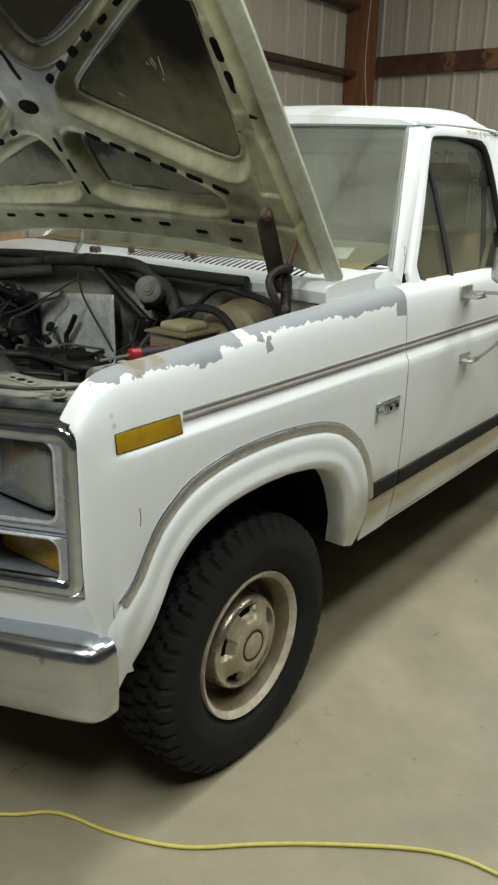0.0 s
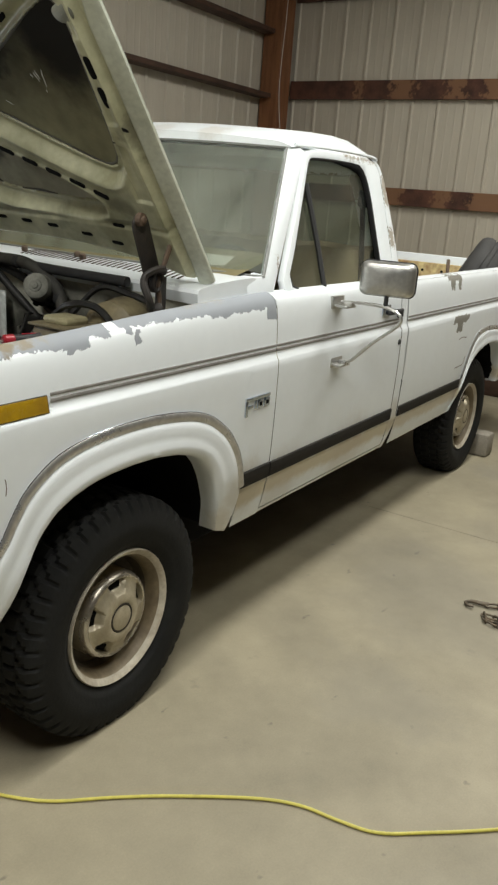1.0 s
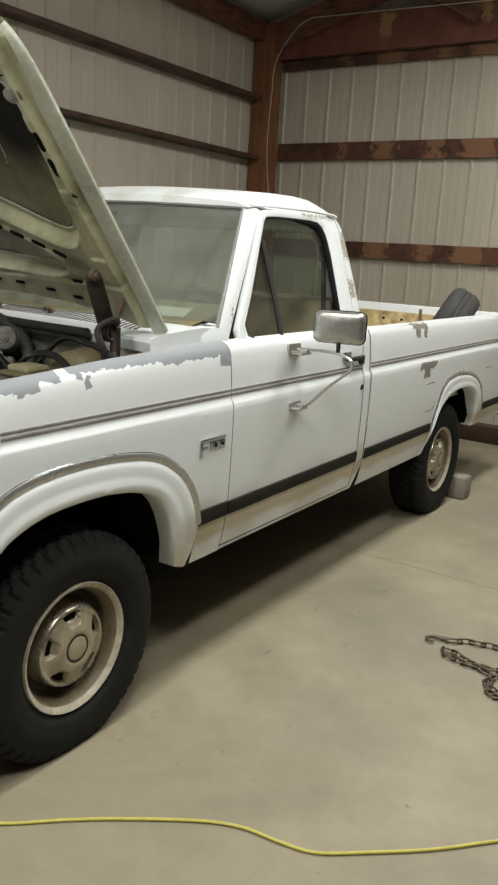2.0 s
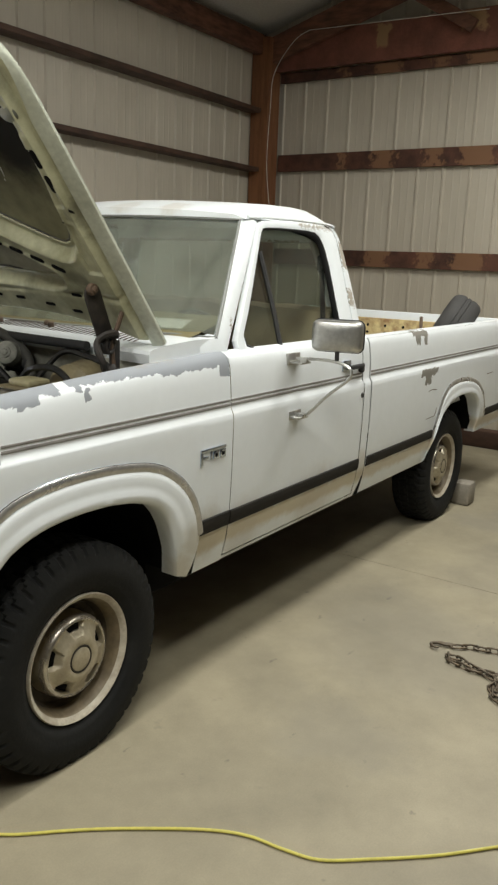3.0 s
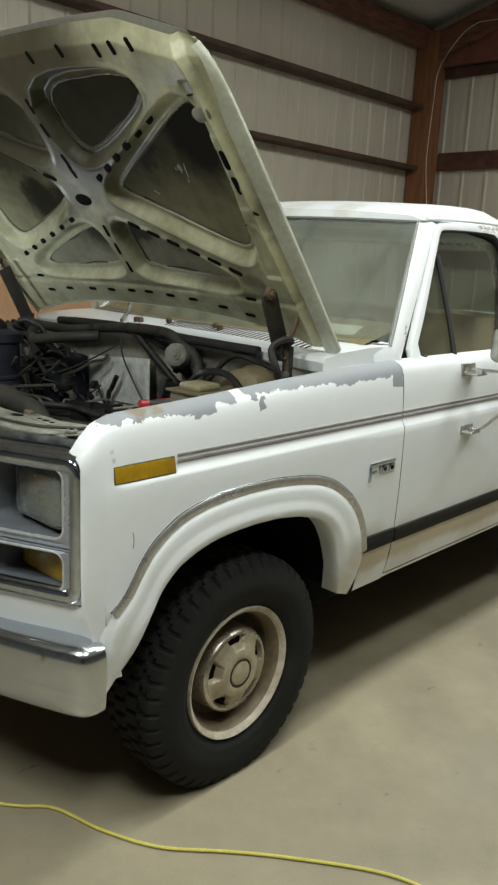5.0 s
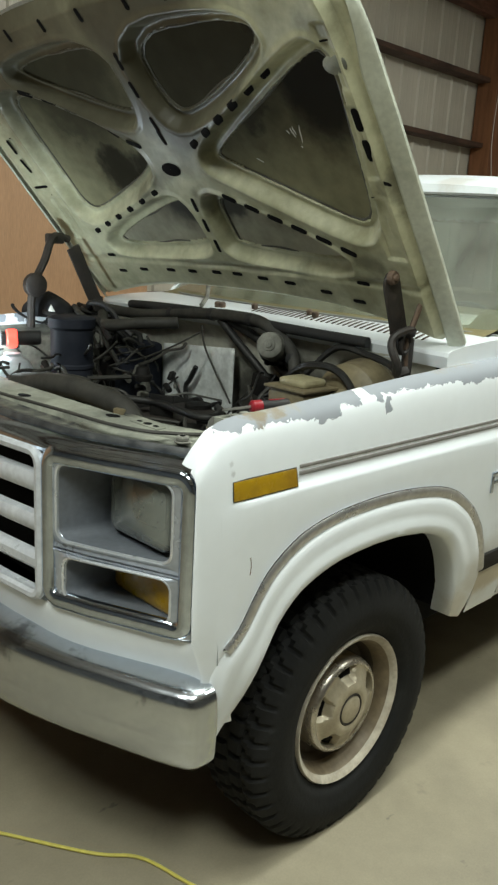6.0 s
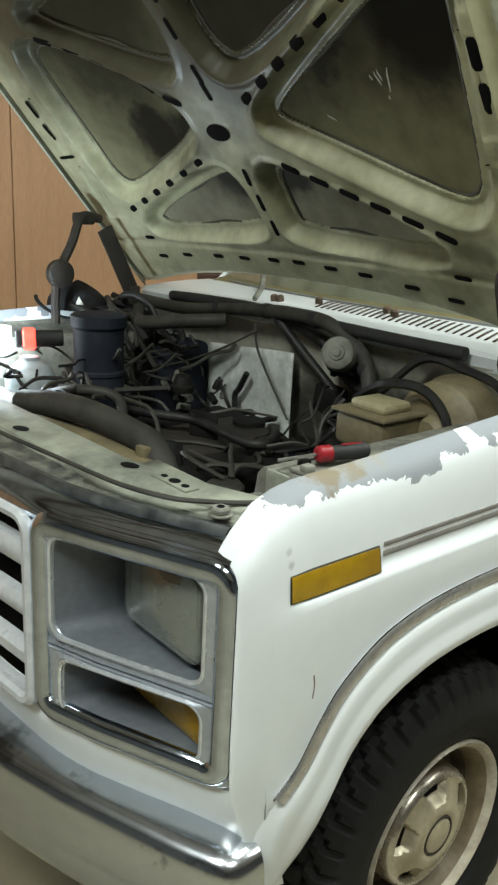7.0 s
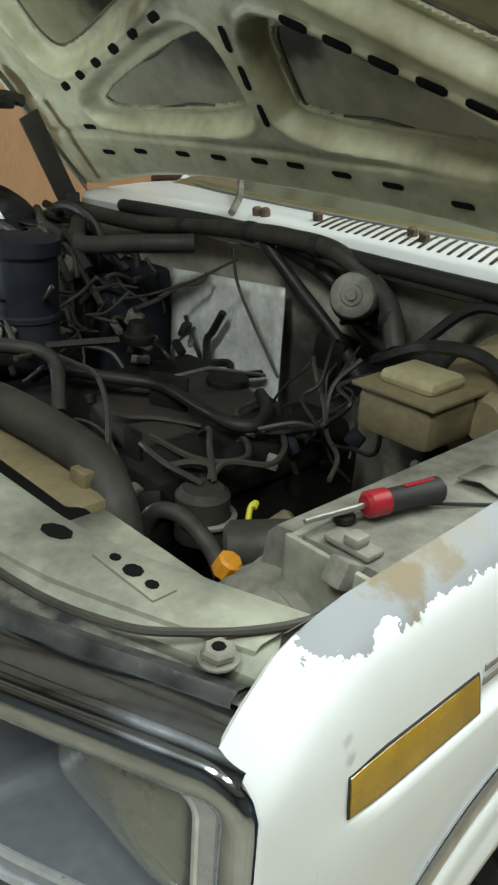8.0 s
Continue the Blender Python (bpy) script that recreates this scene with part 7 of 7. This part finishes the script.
for x, y, z, r in ((-0.25, 1.22, 1.03, 0.07), (-0.25, 1.36, 0.98, 0.06), (-0.25, 1.02, 0.9, 0.08)):
    pulley = part("pulley", revolve(bmesh.new(), [(-0.02, 0.012), (-0.018, r * 0.5), (-0.012, r * 0.55), (-0.014, r), (-0.006, r * 0.94), (0.0, r * 0.86), (0.006, r * 0.94), (0.014, r), (0.018, r * 0.5), (0.02, 0.01)], (x, y, z), "x", 32), M["block"], truck, "oily black accessory pulley")
belt = [(-0.25, 1.02 + 0.085 * math.cos(a), 0.9 + 0.085 * math.sin(a)) for a in np.linspace(3.4, 5.3, 8)] + [(-0.25, 1.36 + 0.063 * math.cos(a), 0.98 + 0.063 * math.sin(a)) for a in np.linspace(5.3, 7.0, 8)] + [(-0.25, 1.22 + 0.073 * math.cos(a), 1.03 + 0.073 * math.sin(a)) for a in np.linspace(1.0, 2.6, 8)]
part("drive_belt", tube(bmesh.new(), belt + belt[:1], 0.007, 6), M["seal"], truck, "black drive belt")
compressor = part("compressor", cylinder((-0.22, 1.36, 1.02), (0.0, 1.36, 1.02), 0.055, 22, 0.01), M["block"], truck, "oily accessory housing with hose fittings")
part("compressor_cap", cylinder((-0.12, 1.33, 1.06), (-0.12, 1.32, 1.1), 0.018, 12, 0.004), M["grime"], compressor)
linkage = part("throttle_bracket", box((0.05, 0.93, 0.985), (0.06, 1.02, 1.06), 0.004, Matrix.Rotation(0.4, 4, "Z")), M["block"], block, "oily throttle bracket")
part("throttle_rod", tube(bmesh.new(), [(0.055, 0.98, 1.05), (0.15, 0.96, 1.06), (0.3, 0.94, 1.02)], 0.004, 6), M["steel"], linkage)
for y0, y1, z0, z1 in ((0.775, 0.86, 1.05, 1.13), (0.69, 0.76, 1.02, 1.09)):
    connector = part("connector_block", box((0.36, y0, z0), (0.42, y1, z1), 0.008, Matrix.Rotation(0.15, 4, "X")), M["block"], truck, "black wiring connector block on the firewall")
    for k in (0, 3):
        y = y0 + (y1 - y0) * (k + 0.5) / 4
        part("connector_lead", hose([(0.36, y, z0 + 0.03), (0.32, y - 0.01, z0 + 0.01), (0.3, y + 0.02 * (k - 1.5), z0 - 0.04), (0.27, y + 0.03 * (k - 1.5), z0 - 0.09)], 0.0035, 6, 5), M["hose"], connector)
rng = random.Random(4)
for k in range(20):
    y0, y1 = rng.uniform(1.75, 1.9), rng.uniform(1.38, 1.5)
    x, z = rng.uniform(0.1, 0.33), rng.uniform(1.17, 1.26)
    pts = [Vector((x + rng.uniform(-0.04, 0.04), y0 + (y1 - y0) * f, z + 0.03 * math.sin(f * 4 + k) - 0.08 * (f > 0.9) + rng.uniform(-0.02, 0.02))) for f in (0, 0.2, 0.4, 0.6, 0.8, 1.0)]
    part("bundle_hose", hose(pts, rng.choice((0.005, 0.007, 0.009, 0.012)), 8, 6), M[rng.choice(("hose", "dusty_hose", "hose"))], truck)
for k in range(54):
    far_side = k % 6 != 0
    x0, y0 = rng.uniform(-0.3, 0.34), rng.uniform(1.2, 1.62) if far_side else rng.uniform(0.5, 0.9)
    z0 = rng.uniform(1.0, 1.2) if far_side else rng.uniform(0.86, 1.0)
    pts = [Vector((x0, y0, z0))]
    d = Vector((rng.uniform(-1, 1), rng.uniform(-1, 1), rng.uniform(-0.2, 0.25))).normalized()
    for _ in range(4):
        d = (d + Vector((rng.uniform(-0.7, 0.7), rng.uniform(-0.7, 0.7), rng.uniform(-0.45, 0.35)))).normalized()
        q = pts[-1] + d * rng.uniform(0.03, 0.075)
        pts.append(Vector((max(-0.34, min(0.36, q.x)), max(1.12 if far_side else 0.42, min(1.64, q.y)), max(0.8, min(1.24 if far_side else 1.04, q.z)))))
    part("engine_wire", hose(pts, rng.choice((0.003, 0.0035, 0.004, 0.005, 0.006)), 6, 5), M[rng.choice(("hose", "wire", "dusty_hose", "hose"))], truck)
# tangled leads between the firewall and the engine
for n in range(6):
    x, y, z = rng.uniform(0.27, 0.33), rng.uniform(0.6, 0.8), rng.uniform(1.08, 1.18)
    pts = [(x, y, z)]
    for step in range(4):
        x, y, z = x - rng.uniform(0.02, 0.07), y + rng.uniform(-0.09, 0.07), max(1.0, z - rng.uniform(-0.02, 0.08))
        pts.append((x, y, z))
    part("engine_lead", hose(pts, rng.choice((0.003, 0.004, 0.005)), 6, 6), M[rng.choice(("hose", "wire", "hose"))], truck)
for k in range(60):
    p = Vector((rng.uniform(-0.26, 0.3), rng.uniform(0.66, 1.6), rng.uniform(0.9, 1.0)))
    if p.y > 1.15:
        p.z += 0.1
    s = Vector((rng.uniform(0.008, 0.022), rng.uniform(0.008, 0.026), rng.uniform(0.008, 0.022)))
    if k % 2:
        part("fitting", cylinder(p - Vector((0, s.y, 0)), p + Vector((s.x, s.y, s.z)), s.z * 0.7, 10, 0.003), M[rng.choice(("block", "grime", "block", "block"))], truck)
    else:
        part("fitting", box(p - s, p + s, 0.005, Euler((rng.uniform(-0.5, 0.5), rng.uniform(-0.5, 0.5), rng.uniform(-1, 1))).to_matrix().to_4x4()), M[rng.choice(("block", "grime", "block", "blue_black"))], truck)

# ---- door fittings ----
mirror = part("side_mirror", bmesh.new(), None, truck)
bpy.data.objects.remove(mirror)
turn = Matrix.Translation((1.262, -0.16, 1.33)) @ Matrix.Rotation(radians(14), 4, "Z")
bm = bmesh.new()
rows = []
for dx, k in ((0.03, 0.97), (0.024, 1.0), (0.0, 1.0), (-0.014, 0.97), (-0.024, 0.88), (-0.028, 0.7), (-0.03, 0.3), (-0.03, 0.01)):
    rows.append([Vector((dx, y * k, z * k)) for y, z in dense_ring(rrect(-0.106, 0.106, -0.064, 0.064, 0.026))])
sheet(bm, rows, closed=True)
bmesh.ops.recalc_face_normals(bm, faces=bm.faces)
bmesh.ops.transform(bm, matrix=turn, verts=bm.verts)
mirror = part("side_mirror", bm, M["steel"], truck, "large brushed steel side mirror on tube brackets")
bm = bmesh.new()
bm.faces.new([bm.verts.new(turn @ Vector((0.028, y, z))) for y, z in rrect(-0.1, 0.1, -0.058, 0.058, 0.022)])
part("mirror_glass", bm, M["chrome"], mirror)
part("mirror_rim", tube(bmesh.new(), [turn @ Vector((0.026, y, z)) for y, z in dense_ring(rrect(-0.106, 0.106, -0.064, 0.064, 0.026)) + [rrect(-0.106, 0.106, -0.064, 0.064, 0.026)[0]]], 0.005, 6), M["seal"], mirror)
part("mirror_stem", cylinder((1.262, -0.165, 1.225), (1.262, -0.165, 1.28), 0.009, 10, 0.002), M["trim"], mirror)
part("mirror_arm", hose([(1.25, 0.02, 1.222), (1.25, -0.08, 1.228), (1.258, -0.16, 1.225), (1.262, -0.215, 1.21), (1.265, -0.235, 1.185), (1.266, -0.215, 1.15), (1.268, -0.13, 1.08), (1.27, -0.05, 1.0), (1.27, -0.025, 0.985), (1.27, 0.01, 0.982)], 0.0065, 8), M["steel"], mirror, "bent steel tube arm")
for z in (1.215, 0.98):
    bm = bmesh.new()
    slab(bm, (1.2, 0.012 if z < 1 else 0.03, z - 0.02), (1.3, 0.028 if z < 1 else 0.046, z + (0.02 if z < 1 else 0.03)), 0.004)
    slab(bm, (1.21, -0.03, z - 0.012), (1.29, 0.03, z - 0.003), 0.003)
    slab(bm, (1.235, -0.035, z - 0.008), (1.265, 0.0, z + 0.012), 0.004)
    part("mirror_bracket", bm, M["steel"], mirror)
handle = part("door_handle", box((1.74, 0.005, 1.128), (1.9, 0.022, 1.15), 0.006), M["trim"], truck, "black and chrome door handle")
part("handle_plate", box((1.7, 0.022, 1.125), (1.78, 0.034, 1.175), 0.005), M["chrome"], handle)
part("handle_button", cylinder((1.885, 0.03, 1.12), (1.885, 0.006, 1.12), 0.016, 12), M["trim"], handle)
part("door_lock", cylinder((1.905, 0.02, 0.99), (1.905, 0.009, 0.99), 0.014, 16), M["trim"], truck)
# emblem on the fender, as plain bars
badge = part("fender_emblem", box((0.583, 0.008, 0.926), (0.738, 0.016, 0.938), 0.002), M["chrome"], truck, "small bright metal emblem of plain bars")
for x0, x1, z0, z1 in ((0.583, 0.597, 0.872, 0.926), (0.6, 0.63, 0.9, 0.91), (0.642, 0.652, 0.892, 0.926), (0.66, 0.694, 0.892, 0.922), (0.702, 0.738, 0.892, 0.922)):
    part("emblem_bar", box((x0, 0.009, z0), (x1, 0.016, z1), 0.002), M["chrome"], badge)
for x0, x1, z0, z1 in ((0.67, 0.684, 0.9, 0.914), (0.712, 0.728, 0.9, 0.914)):
    part("emblem_gap", box((x0, 0.0075, z0), (x1, 0.012, z1), 0.001), M["dark"], badge)
# scratches on the panels
for p in (((-0.446, 0.0145, 0.92), (-0.443, 0.0145, 0.9), (-0.445, 0.0145, 0.878)), ((2.81, 0.0135, 0.906), (2.87, 0.0135, 0.912), (2.94, 0.0135, 0.905)), ((2.81, 0.015, 0.738), (2.88, 0.015, 0.741), (2.945, 0.015, 0.745), (2.97, 0.014, 0.79)), ((3.92, 0.0135, 0.909), (4.06, 0.0135, 0.912))):
    part("scratch", tube(bmesh.new(), spline(p, 5), 0.0022, 5, flat=0.3, up=(0, 1, 0)), M["rust"], truck, "dark scratch through the paint")
part("cowl_peg", cylinder((0.5, 0.12, 1.28), (0.5, 0.118, 1.305), 0.006, 8), M["rust"], truck)

# rusty cream inner face of the tailgate with small holes
M["rusty_cream"] = surface("rusty_cream_paint", (0.62, 0.5, 0.24), 0.6, second=(0.24, 0.12, 0.05), scale=13, amount=0.9, fine=40, bump=0.1)
bm = box((4.545, 0.16, 0.76), (4.574, 2 * YC - 0.16, 1.2), 0.006)
inner = part("gate_inner_face", bm, M["rusty_cream"], truck, "rust-streaked cream inner face of the tailgate")
for k in range(9):
    for z in (1.08, 1.14):
        part("gate_hole", cylinder((4.5435, 0.3 + k * 0.16, z), (4.55, 0.3 + k * 0.16, z), 0.012, 10, 0.001), M["dark"], inner)

# ---- loose things ----
M["spare"] = surface("spare_rubber", (0.03, 0.029, 0.028), 0.8, second=(0.05, 0.048, 0.045), scale=8, amount=0.6, bump=0.2, bump_scale=60)
bm = bmesh.new()
R = 0.345
revolve(bm, [(-0.06, 0.2), (-0.1, 0.22), (-0.112, 0.27), (-0.105, 0.31), (-0.085, 0.332), (-0.05, R), (-0.022, R), (-0.02, R - 0.008), (-0.014, R - 0.008), (-0.012, R + 0.001), (0.012, R + 0.001), (0.014, R - 0.008), (0.02, R - 0.008), (0.022, R), (0.05, R), (0.085, 0.332), (0.105, 0.31), (0.112, 0.27), (0.1, 0.22), (0.06, 0.2), (-0.06, 0.2)], (0, 0, 0), "y", 56)
bmesh.ops.recalc_face_normals(bm, faces=bm.faces)
spare = tagged(link("spare_tyre", bm, M["spare"]), "bald black tyre leaning in the truck bed", "tyre")
spare.matrix_world = Matrix.Translation((3.93, 0.36, 1.115)) @ Matrix.Rotation(radians(17), 4, "Z") @ Matrix.Rotation(radians(28), 4, "X")
stick = tagged(link("stick", tube(bmesh.new(), [(3.4, 0.3, 0.76), (3.5, 0.36, 1.0), (3.62, 0.42, 1.29)], 0.012, 7), M["rust"]), "dark thin stick standing in the truck bed", "stick")

# yellow extension cord on the floor
CORD = [(-1.1, 1.0), (-0.85, 0.72), (-0.62, 0.381), (-0.524, 0.272), (-0.475, 0.1), (-0.4, -0.06), (-0.28, -0.195), (-0.181, -0.314), (-0.045, -0.504), (0.01, -0.62), (0.026, -0.732), (0.052, -0.835), (0.137, -0.946), (0.263, -1.092), (0.402, -1.223), (0.7, -1.5), (1.2, -2.1)]
M["cord"] = surface("yellow_cord", (0.56, 0.5, 0.1), 0.45, second=(0.44, 0.39, 0.09), scale=20)
tagged(link("extension_cord", tube(bmesh.new(), spline([(x, y, 0.006) for x, y in CORD], 10), 0.0048, 8), M["cord"]), "yellow extension cord lying across the concrete floor", "cord")

# chain with a hook
M["chain"] = surface("chain_steel", (0.13, 0.11, 0.085), 0.55, 0.7, second=(0.2, 0.14, 0.08), scale=30, bump=0.2)
chain = thing("chain", "rusty steel tow chain with a hook on the concrete", "chain", "", (1.4, -0.8, 0))
link_bm = bmesh.new()
loop = [Vector((0.021 * math.copysign(1, math.cos(a)) * (abs(math.cos(a)) > 0.5) * 1.0 + 0.013 * math.cos(a), 0.013 * math.sin(a), 0)) for a in np.linspace(0, 2 * math.pi, 17)]
tube(link_bm, loop, 0.0045, 6, up=(0, 0, 1))
link_mesh = bpy.data.meshes.new("chain_link")
link_bm.to_mesh(link_mesh)
link_bm.free()
link_mesh.materials.append(M["chain"])
link_mesh.polygons.foreach_set("use_smooth", [True] * len(link_mesh.polygons))


def lay_chain(points):
    pts = resample(spline([(x, y, 0.012) for x, y in points], 12), 400)
    total = sum((b - a).length for a, b in zip(pts, pts[1:]))
    n = int(total / 0.047)
    spots = resample(pts, n + 1)
    for k, (a, b) in enumerate(zip(spots, spots[1:])):
        ob = new("chain_link", link_mesh)
        ob.parent = chain
        ob.matrix_parent_inverse = chain.matrix_world.inverted()
        d = b - a
        ob.matrix_basis = Matrix.Translation((a + b) / 2) @ Matrix.Rotation(math.atan2(d.y, d.x), 4, "Z") @ Matrix.Rotation(radians(90 if k % 2 else 12), 4, "X")


lay_chain([(1.51, -0.69), (1.56, -0.78), (1.58, -0.87), (1.63, -1.0), (1.72, -1.2)])
lay_chain([(1.62, -1.25), (1.45, -1.05), (1.36, -0.86), (1.38, -0.72), (1.41, -0.70), (1.42, -0.74), (1.37, -0.84), (1.33, -0.93), (1.22, -0.95), (1.18, -1.0), (1.22, -1.1), (1.34, -1.06), (1.44, -1.15)])
lay_chain([(1.5, -1.1), (1.36, -0.98), (1.27, -0.93), (1.21, -0.99), (1.26, -1.06), (1.38, -1.12), (1.5, -1.3)])
part("hook", hose([(1.515, -0.69, 0.014), (1.505, -0.66, 0.014), (1.5, -0.63, 0.014), (1.475, -0.605, 0.014), (1.455, -0.62, 0.014), (1.455, -0.645, 0.014)], 0.009, 8, 8, taper=lambda s: 1.1 - 0.5 * s), M["chain"], chain)

# wheel block behind the rear tyre
tagged(link("wheel_chock", box((3.65, -0.03, 0), (3.79, 0.11, 0.16), 0.02, None), surface("pale_block", (0.26, 0.235, 0.19), 0.8, bump=0.3)), "pale concrete block set against the rear tyre", "wheel chock")
# plank along the foot of the end wall
tagged(link("plank", box((5.6, -0.6, 0), (5.75, 1.6, 0.16), 0.01), M["girt"]), "dark timber plank lying on the floor by the wall", "plank")

# screwdriver on the apron
driver = thing("screwdriver", "red and black screwdriver lying on the inner fender", "screwdriver", "", (-0.27, 0.18, 1.2))
a, b = Vector((-0.287, 0.2, 1.203)), Vector((-0.185, 0.172, 1.203))
M["red"] = surface("red_plastic", (0.27, 0.012, 0.022), 0.3, second=(0.27, 0.012, 0.018), scale=20)
part("handle", tube(bmesh.new(), [a.lerp(b, t) for t in (0.24, 0.26, 0.5, 0.8, 0.95, 1.0)], 0.0145, 14, taper=lambda s: 0.75 if s > 0.97 else 1.0 - 0.08 * math.sin(s * 6)), M["seal"], driver, "black rubber grip")
part("collar", tube(bmesh.new(), [a.lerp(b, t) for t in (0.0, 0.04, 0.12, 0.22, 0.26)], 0.0155, 14, taper=lambda s: 0.7 if s < 0.02 else 1.0), M["red"], driver, "red collar")
part("grip_stripe", box(a.lerp(b, 0.68) - Vector((0.022, 0.003, -0.0135)), a.lerp(b, 0.68) + Vector((0.022, 0.003, 0.0155)), 0.001, Matrix.Rotation(-0.22, 4, "Z")), M["red"], driver)
part("shaft", cylinder(a, a + (a - b).normalized() * 0.075 + Vector((0, 0, -0.004)), 0.0034, 8, 0.001), M["steel"], driver)

# black ball cap thrown on the far side of the bay
M["cloth"] = surface("black_cloth", (0.012, 0.012, 0.014), 0.9, bump=0.3, bump_scale=200)
cap = thing("ball_cap", "black cloth ball cap lying beside the open engine bay", "cap", "", (0.17, 1.83, 1.235))
bm = bmesh.new()
rows = []
for i in range(10):
    e = radians(90 * i / 9)
    rows.append([(0.14 + 0.1 * math.cos(e) * math.cos(t), 1.86 + 0.13 * math.cos(e) * math.sin(t), 1.235 + (0.085 + 0.012 * math.sin(2 * t)) * math.sin(e) ** 0.8) for t in np.linspace(0, 2 * math.pi, 28, endpoint=False)])
sheet(bm, rows, closed=True)
part("crown", bm, M["cloth"], cap)
bm = bmesh.new()
sheet(bm, [[(0.2 + 0.1 * k * math.cos(t) + 0.02 * k, 1.82 - 0.17 * abs(math.sin(t)) * k, 1.25 + 0.012 * math.cos(t) ** 2 - 0.01 * k) for t in np.linspace(math.pi, 2 * math.pi, 17)] for k in (0.4, 0.6, 0.8, 1.0, 1.04)])
solid(part("brim", bm, M["cloth"], cap), 0.005)
part("strap", tube(bmesh.new(), [(0.04 + 0.05 * math.cos(a), 1.83 + 0.11 * math.sin(a), 1.25 + 0.03 * math.sin(a)) for a in np.linspace(2.2, 5.6, 14)], 0.008, 6, flat=0.4), M["cloth"], cap)
patch = bmesh.new()
patch.faces.new([patch.verts.new(q) for q in ((0.07, 1.74, 1.262), (0.09, 1.72, 1.262), (0.08, 1.735, 1.29))])
solid(part("patch", patch, M["paper"], cap), 0.002)

# work lamp in the bay, lit
work = thing("work_lamp", "small lit work lamp with a red lens in the engine bay", "lamp", "", (-0.24, 1.56, 1.19))
part("body", cylinder((-0.23, 1.56, 1.19), (-0.1, 1.5, 1.195), 0.026, 16), M["seal"], work)
part("red_lens", cylinder((-0.21, 1.553, 1.19), (-0.175, 1.537, 1.191), 0.034, 20, 0.006), glow("red_glow", (1.0, 0.06, 0.04), 4.0), work, "glowing red lens")
part("white_lens", cylinder((-0.285, 1.585, 1.19), (-0.24, 1.565, 1.19), 0.042, 20, 0.006), glow("white_glow", (0.85, 0.95, 1.0), 30.0), work, "glowing white lens")
spot = bpy.data.lights.new("work_light", "POINT")
spot.energy, spot.color, spot.shadow_soft_size = 13.0, (0.8, 0.92, 1.0), 0.03
new("work_light", spot).location = (-0.31, 1.6, 1.2)

# thin wire hanging by the corner post
tagged(link("hanging_wire", tube(bmesh.new(), spline([(6.1, 3.3, 2.2), (6.1, 3.36, 2.7), (6.1, 3.34, 3.3), (6.08, 3.3, 3.6), (6.05, 3.1, 3.85), (6.04, 2.9, 3.97), (6.05, 2.6, 3.98), (6.1, 1.0, 3.96)], 8), 0.0032, 5), M["paper"]), "thin pale wire hanging beside the corner post", "wire")
